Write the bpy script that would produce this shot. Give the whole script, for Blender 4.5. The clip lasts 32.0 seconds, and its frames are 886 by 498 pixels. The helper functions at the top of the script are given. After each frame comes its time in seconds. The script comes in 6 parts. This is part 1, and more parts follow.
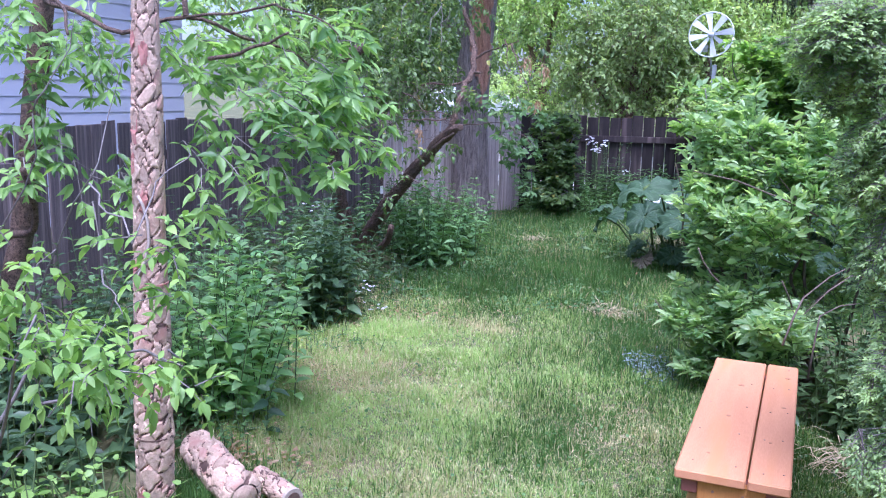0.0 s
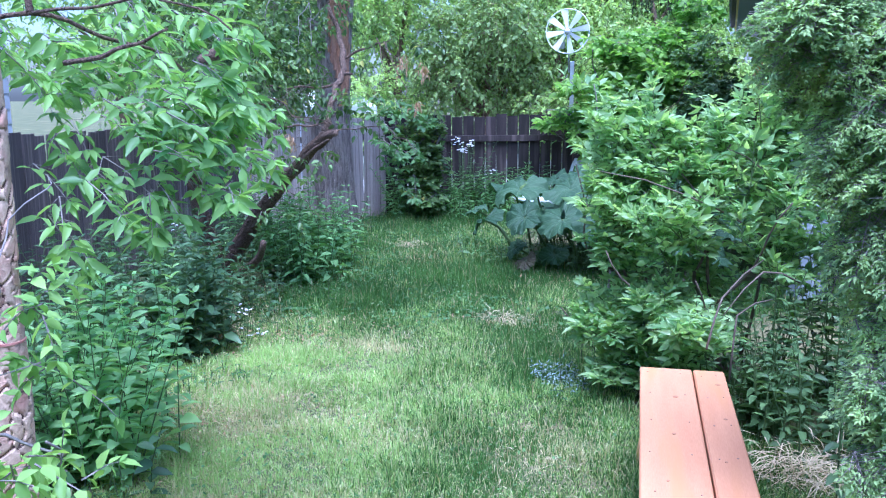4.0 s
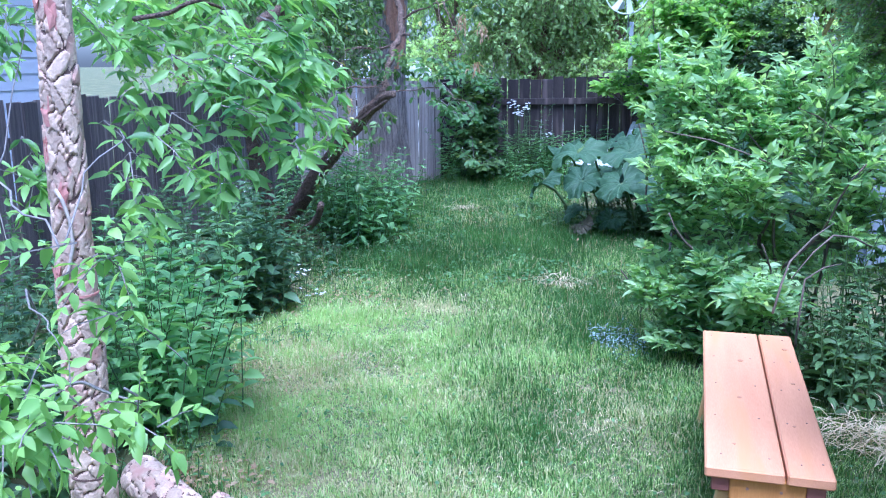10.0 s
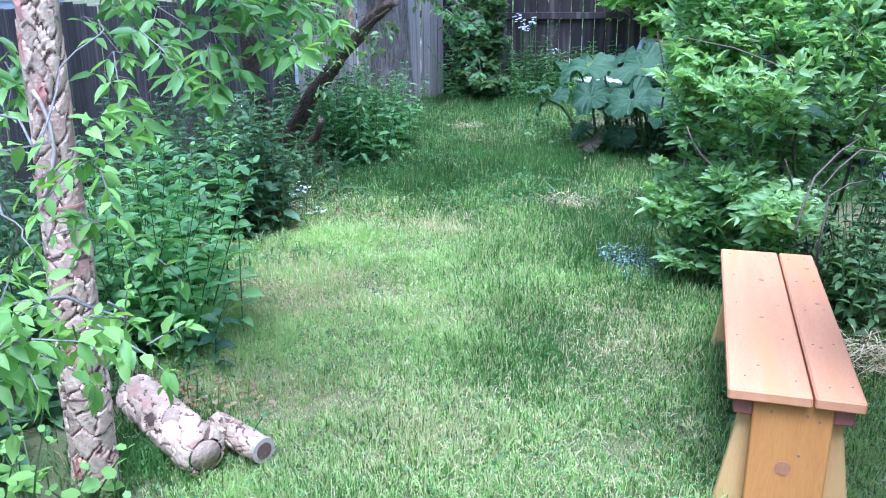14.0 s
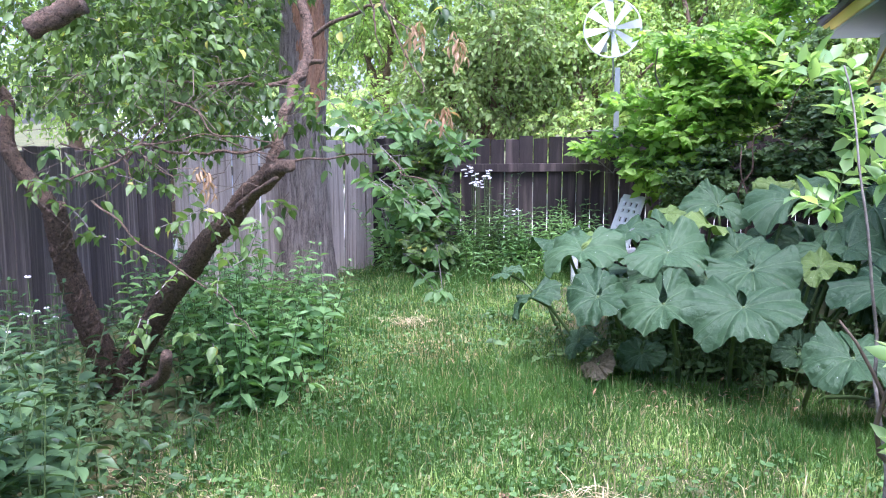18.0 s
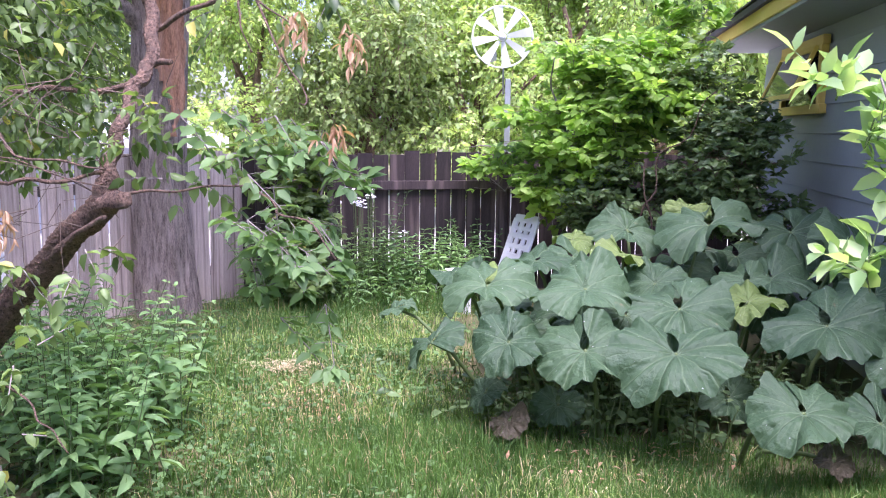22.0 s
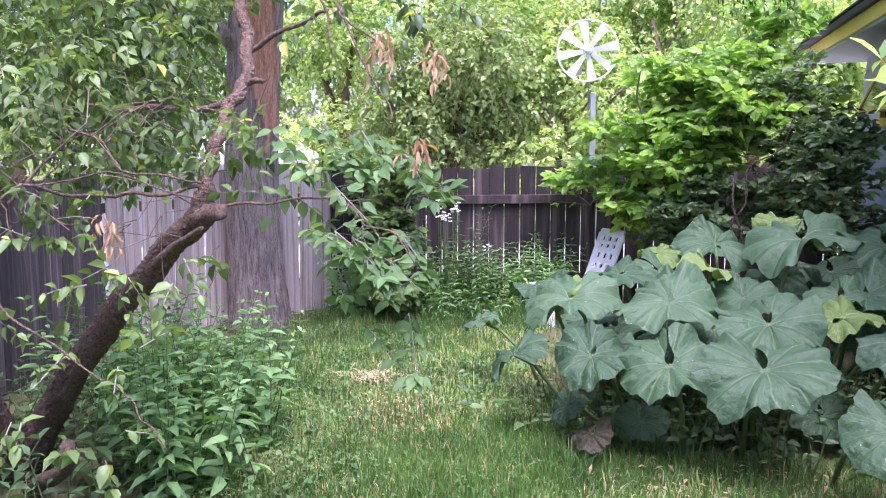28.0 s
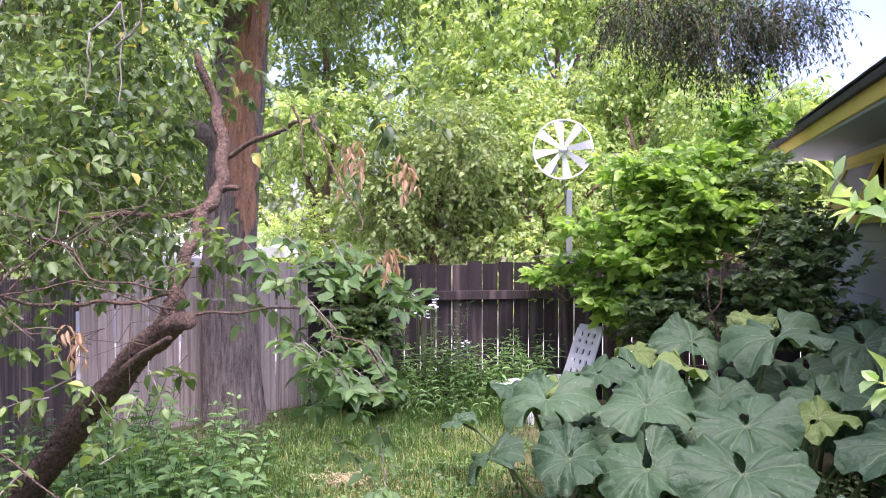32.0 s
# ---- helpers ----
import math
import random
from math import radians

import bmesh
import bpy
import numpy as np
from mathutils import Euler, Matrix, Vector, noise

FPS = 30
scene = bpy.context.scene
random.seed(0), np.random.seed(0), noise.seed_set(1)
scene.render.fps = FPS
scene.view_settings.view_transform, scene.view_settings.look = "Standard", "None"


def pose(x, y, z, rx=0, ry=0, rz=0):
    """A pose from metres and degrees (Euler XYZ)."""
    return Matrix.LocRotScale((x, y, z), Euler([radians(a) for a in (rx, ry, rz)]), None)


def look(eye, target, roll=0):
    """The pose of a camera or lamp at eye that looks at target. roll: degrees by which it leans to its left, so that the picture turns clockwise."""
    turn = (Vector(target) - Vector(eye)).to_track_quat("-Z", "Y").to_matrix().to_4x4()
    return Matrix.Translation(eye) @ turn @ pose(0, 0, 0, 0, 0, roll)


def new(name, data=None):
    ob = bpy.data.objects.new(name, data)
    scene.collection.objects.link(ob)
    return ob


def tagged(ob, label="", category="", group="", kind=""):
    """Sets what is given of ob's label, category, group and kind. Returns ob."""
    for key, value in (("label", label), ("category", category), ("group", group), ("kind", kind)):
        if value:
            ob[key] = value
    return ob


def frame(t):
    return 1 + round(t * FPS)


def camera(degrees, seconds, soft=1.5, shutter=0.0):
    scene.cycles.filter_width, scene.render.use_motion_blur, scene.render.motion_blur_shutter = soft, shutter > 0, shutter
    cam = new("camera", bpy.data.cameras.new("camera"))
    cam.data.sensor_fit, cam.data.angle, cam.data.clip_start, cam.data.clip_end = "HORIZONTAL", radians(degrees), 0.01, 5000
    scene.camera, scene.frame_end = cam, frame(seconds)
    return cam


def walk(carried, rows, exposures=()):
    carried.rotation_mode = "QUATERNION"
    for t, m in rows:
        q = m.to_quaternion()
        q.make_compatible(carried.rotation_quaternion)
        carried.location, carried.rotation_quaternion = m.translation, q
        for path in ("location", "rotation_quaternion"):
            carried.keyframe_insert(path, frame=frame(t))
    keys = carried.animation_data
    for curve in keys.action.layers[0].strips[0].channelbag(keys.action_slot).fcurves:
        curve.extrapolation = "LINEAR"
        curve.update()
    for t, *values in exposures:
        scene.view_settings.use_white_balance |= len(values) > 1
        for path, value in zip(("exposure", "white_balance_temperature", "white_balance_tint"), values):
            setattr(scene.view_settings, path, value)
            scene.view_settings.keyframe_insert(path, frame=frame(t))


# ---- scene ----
cam = camera(54.9, 32.0, soft=1.1)
PATH = [
    (0, (1.832, -0.968, 1.732), (1.136, 0.873, 1.372), 1.2),
    (0.5, (1.84, -0.95, 1.724), (1.198, 0.907, 1.35), 1.3),
    (1, (1.829, -0.925, 1.719), (1.193, 0.932, 1.335), 1.0),
    (1.5, (1.796, -0.91, 1.719), (1.149, 0.941, 1.322), 0.7),
    (2, (1.732, -0.817, 1.718), (1.224, 1.078, 1.333), 0.5),
    (2.5, (1.577, -0.703, 1.758), (1.096, 1.21, 1.425), -1.2),
    (4.5, (1.461, -0.637, 1.723), (1.114, 1.296, 1.343), -0.1),
    (5, (1.44, -0.636, 1.71), (1.049, 1.276, 1.273), -0.6),
    (5.5, (1.431, -0.644, 1.7), (1.022, 1.254, 1.223), -0.7),
    (6, (1.424, -0.653, 1.702), (1.003, 1.241, 1.216), -1.0),
    (6.5, (1.419, -0.648, 1.698), (0.978, 1.239, 1.204), -1.0),
    (7, (1.421, -0.64, 1.692), (0.964, 1.239, 1.179), -0.6),
    (7.5, (1.431, -0.636, 1.687), (0.974, 1.243, 1.175), -0.5),
    (8, (1.434, -0.635, 1.686), (0.965, 1.24, 1.173), -0.5),
    (8.5, (1.439, -0.625, 1.689), (0.955, 1.246, 1.171), -0.5),
    (9, (1.438, -0.62, 1.692), (0.953, 1.254, 1.188), -0.1),
    (9.5, (1.43, -0.629, 1.699), (0.944, 1.252, 1.225), -0.4),
    (10, (1.429, -0.637, 1.706), (0.95, 1.256, 1.274), -0.6),
    (10.5, (1.418, -0.639, 1.711), (0.939, 1.26, 1.305), -0.4),
    (11, (1.421, -0.646, 1.72), (0.936, 1.261, 1.362), -0.7),
    (11.5, (1.426, -0.659, 1.73), (0.948, 1.26, 1.434), -1.1),
    (12, (1.422, -0.658, 1.735), (0.95, 1.261, 1.43), -1.2),
    (12.5, (1.418, -0.642, 1.707), (0.962, 1.26, 1.292), -0.4),
    (13, (1.417, -0.612, 1.671), (0.98, 1.265, 1.135), 0.2),
    (13.5, (1.394, -0.585, 1.653), (0.95, 1.268, 1.045), -0.0),
    (15.5, (1.116, 0.277, 1.548), (0.57, 2.107, 0.956), -1.9),
    (16, (0.974, 0.649, 1.582), (0.684, 2.549, 1.031), -0.6),
    (16.5, (0.891, 1.095, 1.583), (0.685, 3.018, 1.074), 0.0),
    (17, (0.806, 1.458, 1.606), (0.592, 3.385, 1.118), 0.3),
    (17.5, (0.695, 1.866, 1.618), (0.512, 3.807, 1.173), 0.1),
    (18, (0.656, 2.286, 1.644), (0.332, 4.237, 1.344), -0.1),
    (18.5, (0.561, 2.688, 1.659), (0.259, 4.639, 1.342), 1.3),
    (19, (0.462, 2.959, 1.682), (0.26, 4.925, 1.376), -0.8),
    (19.5, (0.457, 3.052, 1.683), (0.327, 5.024, 1.376), 0.9),
    (20, (0.475, 3.094, 1.679), (0.369, 5.07, 1.388), 0.9),
    (20.5, (0.492, 3.104, 1.681), (0.401, 5.083, 1.401), 0.6),
    (21, (0.496, 3.085, 1.68), (0.41, 5.063, 1.399), 0.6),
    (21.5, (0.484, 3.077, 1.679), (0.428, 5.058, 1.404), 0.7),
    (22, (0.474, 3.08, 1.679), (0.442, 5.06, 1.402), 0.5),
    (22.5, (0.479, 3.081, 1.68), (0.447, 5.06, 1.398), -0.5),
    (23, (0.484, 3.081, 1.679), (0.453, 5.06, 1.396), -0.7),
    (23.5, (0.496, 3.077, 1.677), (0.449, 5.056, 1.394), -0.8),
    (24, (0.492, 3.066, 1.675), (0.429, 5.045, 1.392), -0.4),
    (24.5, (0.471, 3.072, 1.668), (0.418, 5.05, 1.378), 0.3),
    (25, (0.473, 3.067, 1.67), (0.474, 5.045, 1.373), 0.8),
    (25.5, (0.47, 3.062, 1.676), (0.544, 5.04, 1.387), 1.3),
    (27.5, (0.494, 3.04, 1.666), (0.417, 5.023, 1.418), 0.8),
    (28, (0.489, 3.029, 1.673), (0.257, 5.0, 1.43), -0.0),
    (28.5, (0.486, 3.025, 1.677), (0.104, 4.974, 1.435), -0.7),
    (29, (0.487, 3.033, 1.678), (0.055, 4.971, 1.441), -0.8),
    (29.5, (0.484, 3.044, 1.68), (0.073, 4.987, 1.444), -0.8),
    (30, (0.484, 3.056, 1.685), (0.098, 5.005, 1.456), -0.6),
    (30.5, (0.484, 3.052, 1.695), (0.137, 5.014, 1.526), -0.3),
    (31, (0.503, 3.049, 1.709), (0.22, 5.026, 1.614), 0.1),
    (31.5, (0.516, 3.042, 1.72), (0.297, 5.03, 1.668), 0.2),
    (32, (0.524, 3.035, 1.733), (0.333, 5.025, 1.7), -0.0),
]
EXPOSURES = [(0, 1.42, 4900, 36), (2, 1.48, 4480, 32), (5, 1.58, 4420, 22), (6, 1.58, 4520, 22), (7, 1.60, 4260, 18), (9, 1.62, 4260, 18), (10.5, 1.62, 4330, 24), (12, 1.58, 4450, 32), (13, 1.62, 4560, 24), (16, 1.78, 4250, 7), (17, 1.92, 4980, 11), (17.6, 1.96, 5050, 18), (18.4, 2.02, 5500, 37), (21, 2.08, 5720, 44), (24, 2.08, 5560, 43), (28, 2.06, 5560, 43), (30, 2.0, 6050, 40), (32, 1.80, 5980, 44)]
walk(cam, [(t, look(eye, target, roll)) for t, eye, target, roll in PATH], EXPOSURES)

# ---------------------------------------------------------------- light
world = bpy.data.worlds.new("sky")
scene.world = world
world.use_nodes = True
wn = world.node_tree
sky = wn.nodes.new("ShaderNodeTexSky")
sky.sky_type = "NISHITA"
sky.sun_disc = False
sky.sun_elevation, sky.sun_rotation = radians(68.7), radians(163.9)
sky.dust_density = 3.0
wn.links.new(sky.outputs[0], wn.nodes["Background"].inputs[0])
wn.nodes["Background"].inputs[1].default_value = 0.12
sun = new("sun", bpy.data.lights.new("sun", "SUN"))
sun.data.energy, sun.data.angle, sun.data.color = 2.2, radians(36), (1.0, 0.97, 0.93)
sun.matrix_world = look((1.3, -4.5, 12.0), (0, 0, 0))

# ---------------------------------------------------------------- materials


def node(m, kind, **inputs):
    n = m.node_tree.nodes.new(kind)
    for key, value in inputs.items():
        n.inputs[key.replace("_", " ")].default_value = value
    return n


def surface(name, a, b, scale=4.0, rough=0.8, bump=0.3, fine=60.0, c=None, spread=0.5, stretch=(1, 1, 1), metal=0.0,
            per_piece=0.25, bump_size=0.01, detail=6.0):
    """Two colours mixed by noise at two scales, a third in stains, a shift from piece to piece, fine relief."""
    m = bpy.data.materials.new(name)
    m.use_nodes = True
    t = m.node_tree
    bsdf = t.nodes["Principled BSDF"]
    bsdf.inputs["Roughness"].default_value = rough
    bsdf.inputs["Metallic"].default_value = metal
    geo = t.nodes.new("ShaderNodeTexCoord")
    mp = node(m, "ShaderNodeMapping")
    mp.inputs["Scale"].default_value = stretch
    t.links.new(geo.outputs["Object"], mp.inputs[0])
    info = t.nodes.new("ShaderNodeObjectInfo")
    shift = t.nodes.new("ShaderNodeVectorMath")
    shift.operation = "SCALE"
    shift.inputs[0].default_value = (7.1, 3.3, 5.7)
    t.links.new(info.outputs["Random"], shift.inputs["Scale"])
    add = t.nodes.new("ShaderNodeVectorMath")
    t.links.new(mp.outputs[0], add.inputs[0])
    t.links.new(shift.outputs[0], add.inputs[1])
    n1 = node(m, "ShaderNodeTexNoise", Scale=scale, Detail=detail, Roughness=0.65)
    n2 = node(m, "ShaderNodeTexNoise", Scale=fine, Detail=4.0, Roughness=0.7)
    t.links.new(add.outputs[0], n1.inputs["Vector"])
    t.links.new(add.outputs[0], n2.inputs["Vector"])
    mix = t.nodes.new("ShaderNodeMixRGB")
    mix.inputs[1].default_value, mix.inputs[2].default_value = (*a, 1), (*b, 1)
    ramp = t.nodes.new("ShaderNodeMapRange")
    ramp.inputs[1].default_value, ramp.inputs[2].default_value = 0.5 - spread / 2, 0.5 + spread / 2
    sm = t.nodes.new("ShaderNodeMath")
    sm.operation = "MULTIPLY_ADD"
    sm.inputs[1].default_value, sm.inputs[2].default_value = 0.5, 0.0
    t.links.new(n2.outputs[0], sm.inputs[0])
    half = t.nodes.new("ShaderNodeMath")
    half.operation = "MULTIPLY_ADD"
    half.inputs[1].default_value = 0.5
    t.links.new(n1.outputs[0], half.inputs[0])
    t.links.new(sm.outputs[0], half.inputs[2])
    t.links.new(half.outputs[0], ramp.inputs[0])
    t.links.new(ramp.outputs[0], mix.inputs[0])
    out = mix.outputs[0]
    if c:
        n3 = node(m, "ShaderNodeTexNoise", Scale=scale * 0.6, Detail=5.0)
        t.links.new(add.outputs[0], n3.inputs["Vector"])
        r3 = t.nodes.new("ShaderNodeMapRange")
        r3.inputs[1].default_value, r3.inputs[2].default_value = 0.52, 0.68
        t.links.new(n3.outputs[0], r3.inputs[0])
        mix3 = t.nodes.new("ShaderNodeMixRGB")
        mix3.inputs[2].default_value = (*c, 1)
        t.links.new(out, mix3.inputs[1])
        t.links.new(r3.outputs[0], mix3.inputs[0])
        out = mix3.outputs[0]
    if per_piece:
        hsv = t.nodes.new("ShaderNodeHueSaturation")
        r4 = t.nodes.new("ShaderNodeMapRange")
        r4.inputs[3].default_value, r4.inputs[4].default_value = 1 - per_piece, 1 + per_piece
        t.links.new(info.outputs["Random"], r4.inputs[0])
        t.links.new(r4.outputs[0], hsv.inputs["Value"])
        t.links.new(out, hsv.inputs["Color"])
        out = hsv.outputs[0]
    t.links.new(out, bsdf.inputs["Base Color"])
    bp = node(m, "ShaderNodeBump", Strength=bump, Distance=bump_size)
    t.links.new(half.outputs[0], bp.inputs["Height"])
    t.links.new(bp.outputs[0], bsdf.inputs["Normal"])
    return m


def foliage(name, dark, light, rough=0.45, through_light=0.35, dead=None, dead_share=0.0, patch=None, patch_scale=0.8, grain=0.55, clump=2.2):
    """Leaves: colour from island to island, light coming through, a soft gloss."""
    m = bpy.data.materials.new(name)
    m.use_nodes = True
    t = m.node_tree
    bsdf = t.nodes["Principled BSDF"]
    bsdf.inputs["Roughness"].default_value = rough
    bsdf.inputs["Specular IOR Level"].default_value = 0.35
    geo = t.nodes.new("ShaderNodeNewGeometry")
    mix = t.nodes.new("ShaderNodeMixRGB")
    mix.inputs[1].default_value, mix.inputs[2].default_value = (*dark, 1), (*light, 1)
    n1 = node(m, "ShaderNodeTexNoise", Scale=clump, Detail=3.0)
    t.links.new(geo.outputs["Position"], n1.inputs["Vector"])
    mm = t.nodes.new("ShaderNodeMath")
    mm.operation = "MULTIPLY_ADD"
    mm.inputs[1].default_value = grain
    t.links.new(geo.outputs["Random Per Island"], mm.inputs[0])
    sub = t.nodes.new("ShaderNodeMapRange")
    sub.inputs[1].default_value, sub.inputs[2].default_value = 0.35, 0.65
    sub.inputs[3].default_value, sub.inputs[4].default_value = 0.0, 1.0 - grain
    t.links.new(n1.outputs[0], sub.inputs[0])
    t.links.new(sub.outputs[0], mm.inputs[2])
    t.links.new(mm.outputs[0], mix.inputs[0])
    out = mix.outputs[0]
    if patch:
        n2 = node(m, "ShaderNodeTexNoise", Scale=patch_scale, Detail=5.0, Roughness=0.6)
        t.links.new(geo.outputs["Position"], n2.inputs["Vector"])
        r2 = t.nodes.new("ShaderNodeMapRange")
        r2.inputs[1].default_value, r2.inputs[2].default_value = 0.49, 0.70
        t.links.new(n2.outputs[0], r2.inputs[0])
        pm = t.nodes.new("ShaderNodeMixRGB")
        pm.inputs[2].default_value = (*patch, 1)
        t.links.new(out, pm.inputs[1])
        t.links.new(r2.outputs[0], pm.inputs[0])
        out = pm.outputs[0]
    if dead:
        lt = t.nodes.new("ShaderNodeMath")
        lt.operation = "LESS_THAN"
        lt.inputs[1].default_value = dead_share
        wn_ = t.nodes.new("ShaderNodeTexWhiteNoise")
        wn_.noise_dimensions = "1D"
        t.links.new(geo.outputs["Random Per Island"], wn_.inputs["W"])
        t.links.new(wn_.outputs["Value"], lt.inputs[0])
        dm = t.nodes.new("ShaderNodeMixRGB")
        dm.inputs[2].default_value = (*dead, 1)
        t.links.new(out, dm.inputs[1])
        t.links.new(lt.outputs[0], dm.inputs[0])
        out = dm.outputs[0]
    t.links.new(out, bsdf.inputs["Base Color"])
    tr = t.nodes.new("ShaderNodeBsdfTranslucent")
    bright = t.nodes.new("ShaderNodeMixRGB")
    bright.blend_type = "MULTIPLY"
    bright.inputs[0].default_value = 1.0
    bright.inputs[2].default_value = (1.5, 1.55, 0.7, 1)
    t.links.new(out, bright.inputs[1])
    t.links.new(bright.outputs[0], tr.inputs[0])
    ms = t.nodes.new("ShaderNodeMixShader")
    ms.inputs[0].default_value = through_light
    t.links.new(bsdf.outputs[0], ms.inputs[1])
    t.links.new(tr.outputs[0], ms.inputs[2])
    t.links.new(ms.outputs[0], t.nodes["Material Output"].inputs[0])
    return m


SOIL = surface("soil and thatch", (0.055, 0.068, 0.02), (0.18, 0.18, 0.07), 1.6, 0.95, 0.8, 90, c=(0.24, 0.205, 0.09), per_piece=0, bump_size=0.03)
GRASS = foliage("lawn grass", (0.20, 0.31, 0.075), (0.56, 0.70, 0.26), 0.7, 0.35, dead=(0.62, 0.57, 0.33), dead_share=0.10, grain=0.6)
DRY_GRASS = foliage("withered lawn grass", (0.40, 0.37, 0.17), (0.76, 0.69, 0.40), 0.6, 0.25)
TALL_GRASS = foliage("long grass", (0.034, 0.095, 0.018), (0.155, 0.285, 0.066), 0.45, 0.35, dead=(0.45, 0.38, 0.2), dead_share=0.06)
CLOVER = foliage("clover and creeping weeds", (0.05, 0.12, 0.035), (0.18, 0.31, 0.10), 0.5, 0.3)
# Brighter copy of the herb colour: the light on the pillar's clump is painted in.
HERB_LIT = foliage("lit herb leaves", (0.10, 0.24, 0.08), (0.42, 0.62, 0.26), 0.42, 0.35)
HERB = foliage("light herb leaves", (0.065, 0.17, 0.055), (0.31, 0.50, 0.19), 0.42, 0.3)
STRAW = foliage("dry straw", (0.42, 0.33, 0.18), (0.68, 0.56, 0.36), 0.6, 0.2)
SHOOT = foliage("fresh maple leaves", (0.14, 0.28, 0.06), (0.4, 0.58, 0.16), 0.4, 0.4)
HANGING = foliage("drooping serrate leaves", (0.055, 0.14, 0.04), (0.38, 0.58, 0.17), 0.38, 0.45)
BRANCH = foliage("low branch leaves", (0.04, 0.095, 0.03), (0.16, 0.28, 0.085), 0.55, 0.38)
PLUM = foliage("slanting tree leaves", (0.030, 0.068, 0.022), (0.225, 0.335, 0.10), 0.42, 0.38, dead=(0.42, 0.40, 0.10), dead_share=0.012)
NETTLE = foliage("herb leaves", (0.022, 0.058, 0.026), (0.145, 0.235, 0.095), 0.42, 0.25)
BUSH = foliage("arching bush leaves", (0.12, 0.25, 0.08), (0.56, 0.70, 0.35), 0.38, 0.48, grain=0.75)
SPRUCE = foliage("dark conifer sprays", (0.018, 0.042, 0.018), (0.075, 0.125, 0.045), 0.6, 0.15)
CEDAR = foliage("cedar sprays", (0.075, 0.15, 0.05), (0.54, 0.69, 0.28), 0.65, 0.38, grain=0.25, clump=9.0)
VINE = foliage("vine leaves", (0.065, 0.155, 0.028), (0.42, 0.63, 0.135), 0.4, 0.5, grain=0.65, clump=1.6)
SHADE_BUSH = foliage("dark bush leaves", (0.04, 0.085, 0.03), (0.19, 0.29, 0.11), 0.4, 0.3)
WOODS = foliage("far wood leaves", (0.12, 0.22, 0.065), (0.58, 0.70, 0.28), 0.5, 0.48)
DEAD = foliage("withered leaves", (0.34, 0.2, 0.11), (0.58, 0.41, 0.26), 0.6, 0.35)
BLUE_LEAF = foliage("silvery leaves", (0.16, 0.24, 0.22), (0.46, 0.55, 0.56), 0.6, 0.15)
PETAL = foliage("pale petals", (0.62, 0.58, 0.74), (0.85, 0.84, 0.9), 0.5, 0.3)
YELLOW = foliage("yellow petals", (0.75, 0.6, 0.03), (0.85, 0.75, 0.05), 0.5, 0.3)
BOARD = surface("weathered fence wood", (0.043, 0.032, 0.030), (0.205, 0.162, 0.145), 2.0, 0.9, 0.8, 14, c=(0.26, 0.205, 0.18), spread=0.4, stretch=(26, 26, 0.7), per_piece=0.35)
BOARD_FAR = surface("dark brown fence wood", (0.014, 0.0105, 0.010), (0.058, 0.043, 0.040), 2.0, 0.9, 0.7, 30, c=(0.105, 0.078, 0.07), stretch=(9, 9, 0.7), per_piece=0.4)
BOARD_LIGHT = surface("pale fence wood", (0.29, 0.235, 0.20), (0.68, 0.58, 0.50), 2.0, 0.9, 0.8, 14, c=(0.24, 0.19, 0.16), spread=0.35, stretch=(26, 26, 0.7), per_piece=0.22)
BARK = surface("furrowed bark", (0.07, 0.054, 0.047), (0.48, 0.40, 0.345), 6.0, 0.97, 1.0, 40, c=(0.42, 0.355, 0.31), spread=0.26, stretch=(7.0, 7.0, 1.1), per_piece=0, bump_size=0.03)
RED_BARK = surface("red inner bark", (0.20, 0.095, 0.055), (0.70, 0.38, 0.23), 6.0, 0.9, 1.0, 40, c=(0.40, 0.23, 0.16), spread=0.25, stretch=(3.4, 3.4, 0.7), per_piece=0, bump_size=0.02)
DARK_BARK = surface("dark limb bark", (0.020, 0.013, 0.009), (0.33, 0.215, 0.145), 60.0, 0.97, 1.0, 160, c=(0.14, 0.10, 0.07), spread=0.25, per_piece=0, bump_size=0.03)
TWIG = surface("grey twig bark", (0.11, 0.095, 0.08), (0.32, 0.285, 0.25), 16.0, 0.92, 0.6, 60, spread=0.35, per_piece=0)
BUSH_BARK = surface("brown shrub bark", (0.08, 0.055, 0.038), (0.22, 0.165, 0.12), 16.0, 0.92, 0.5, 60, per_piece=0)
STEM = surface("green stems", (0.06, 0.11, 0.03), (0.14, 0.19, 0.06), 9.0, 0.6, 0.2, 60, per_piece=0)
PINE = surface("scaly pine bark", (0.34, 0.22, 0.14), (0.72, 0.54, 0.38), 16.0, 0.92, 1.0, 80, c=(0.50, 0.28, 0.20), spread=0.4, per_piece=0.26, bump_size=0.012)
PINE_CORE = surface("bark furrows", (0.06, 0.036, 0.028), (0.2, 0.12, 0.085), 14.0, 0.95, 0.8, 60, per_piece=0)
RED_PAINT = surface("faded red paint mark", (0.38, 0.13, 0.10), (0.52, 0.28, 0.21), 26.0, 0.9, 0.6, 60, per_piece=0.1)
LOG_END = surface("log end grain", (0.32, 0.25, 0.18), (0.55, 0.47, 0.38), 20.0, 0.85, 0.3, 80, per_piece=0)
BENCH_TOP = surface("salmon stained boards", (0.56, 0.245, 0.115), (0.72, 0.36, 0.175), 2.5, 0.9, 0.15, 40, c=(0.62, 0.29, 0.12), stretch=(7, 0.8, 7), per_piece=0.05, bump_size=0.004)
BENCH_TOP.node_tree.nodes["Principled BSDF"].inputs["Specular IOR Level"].default_value = 0.15
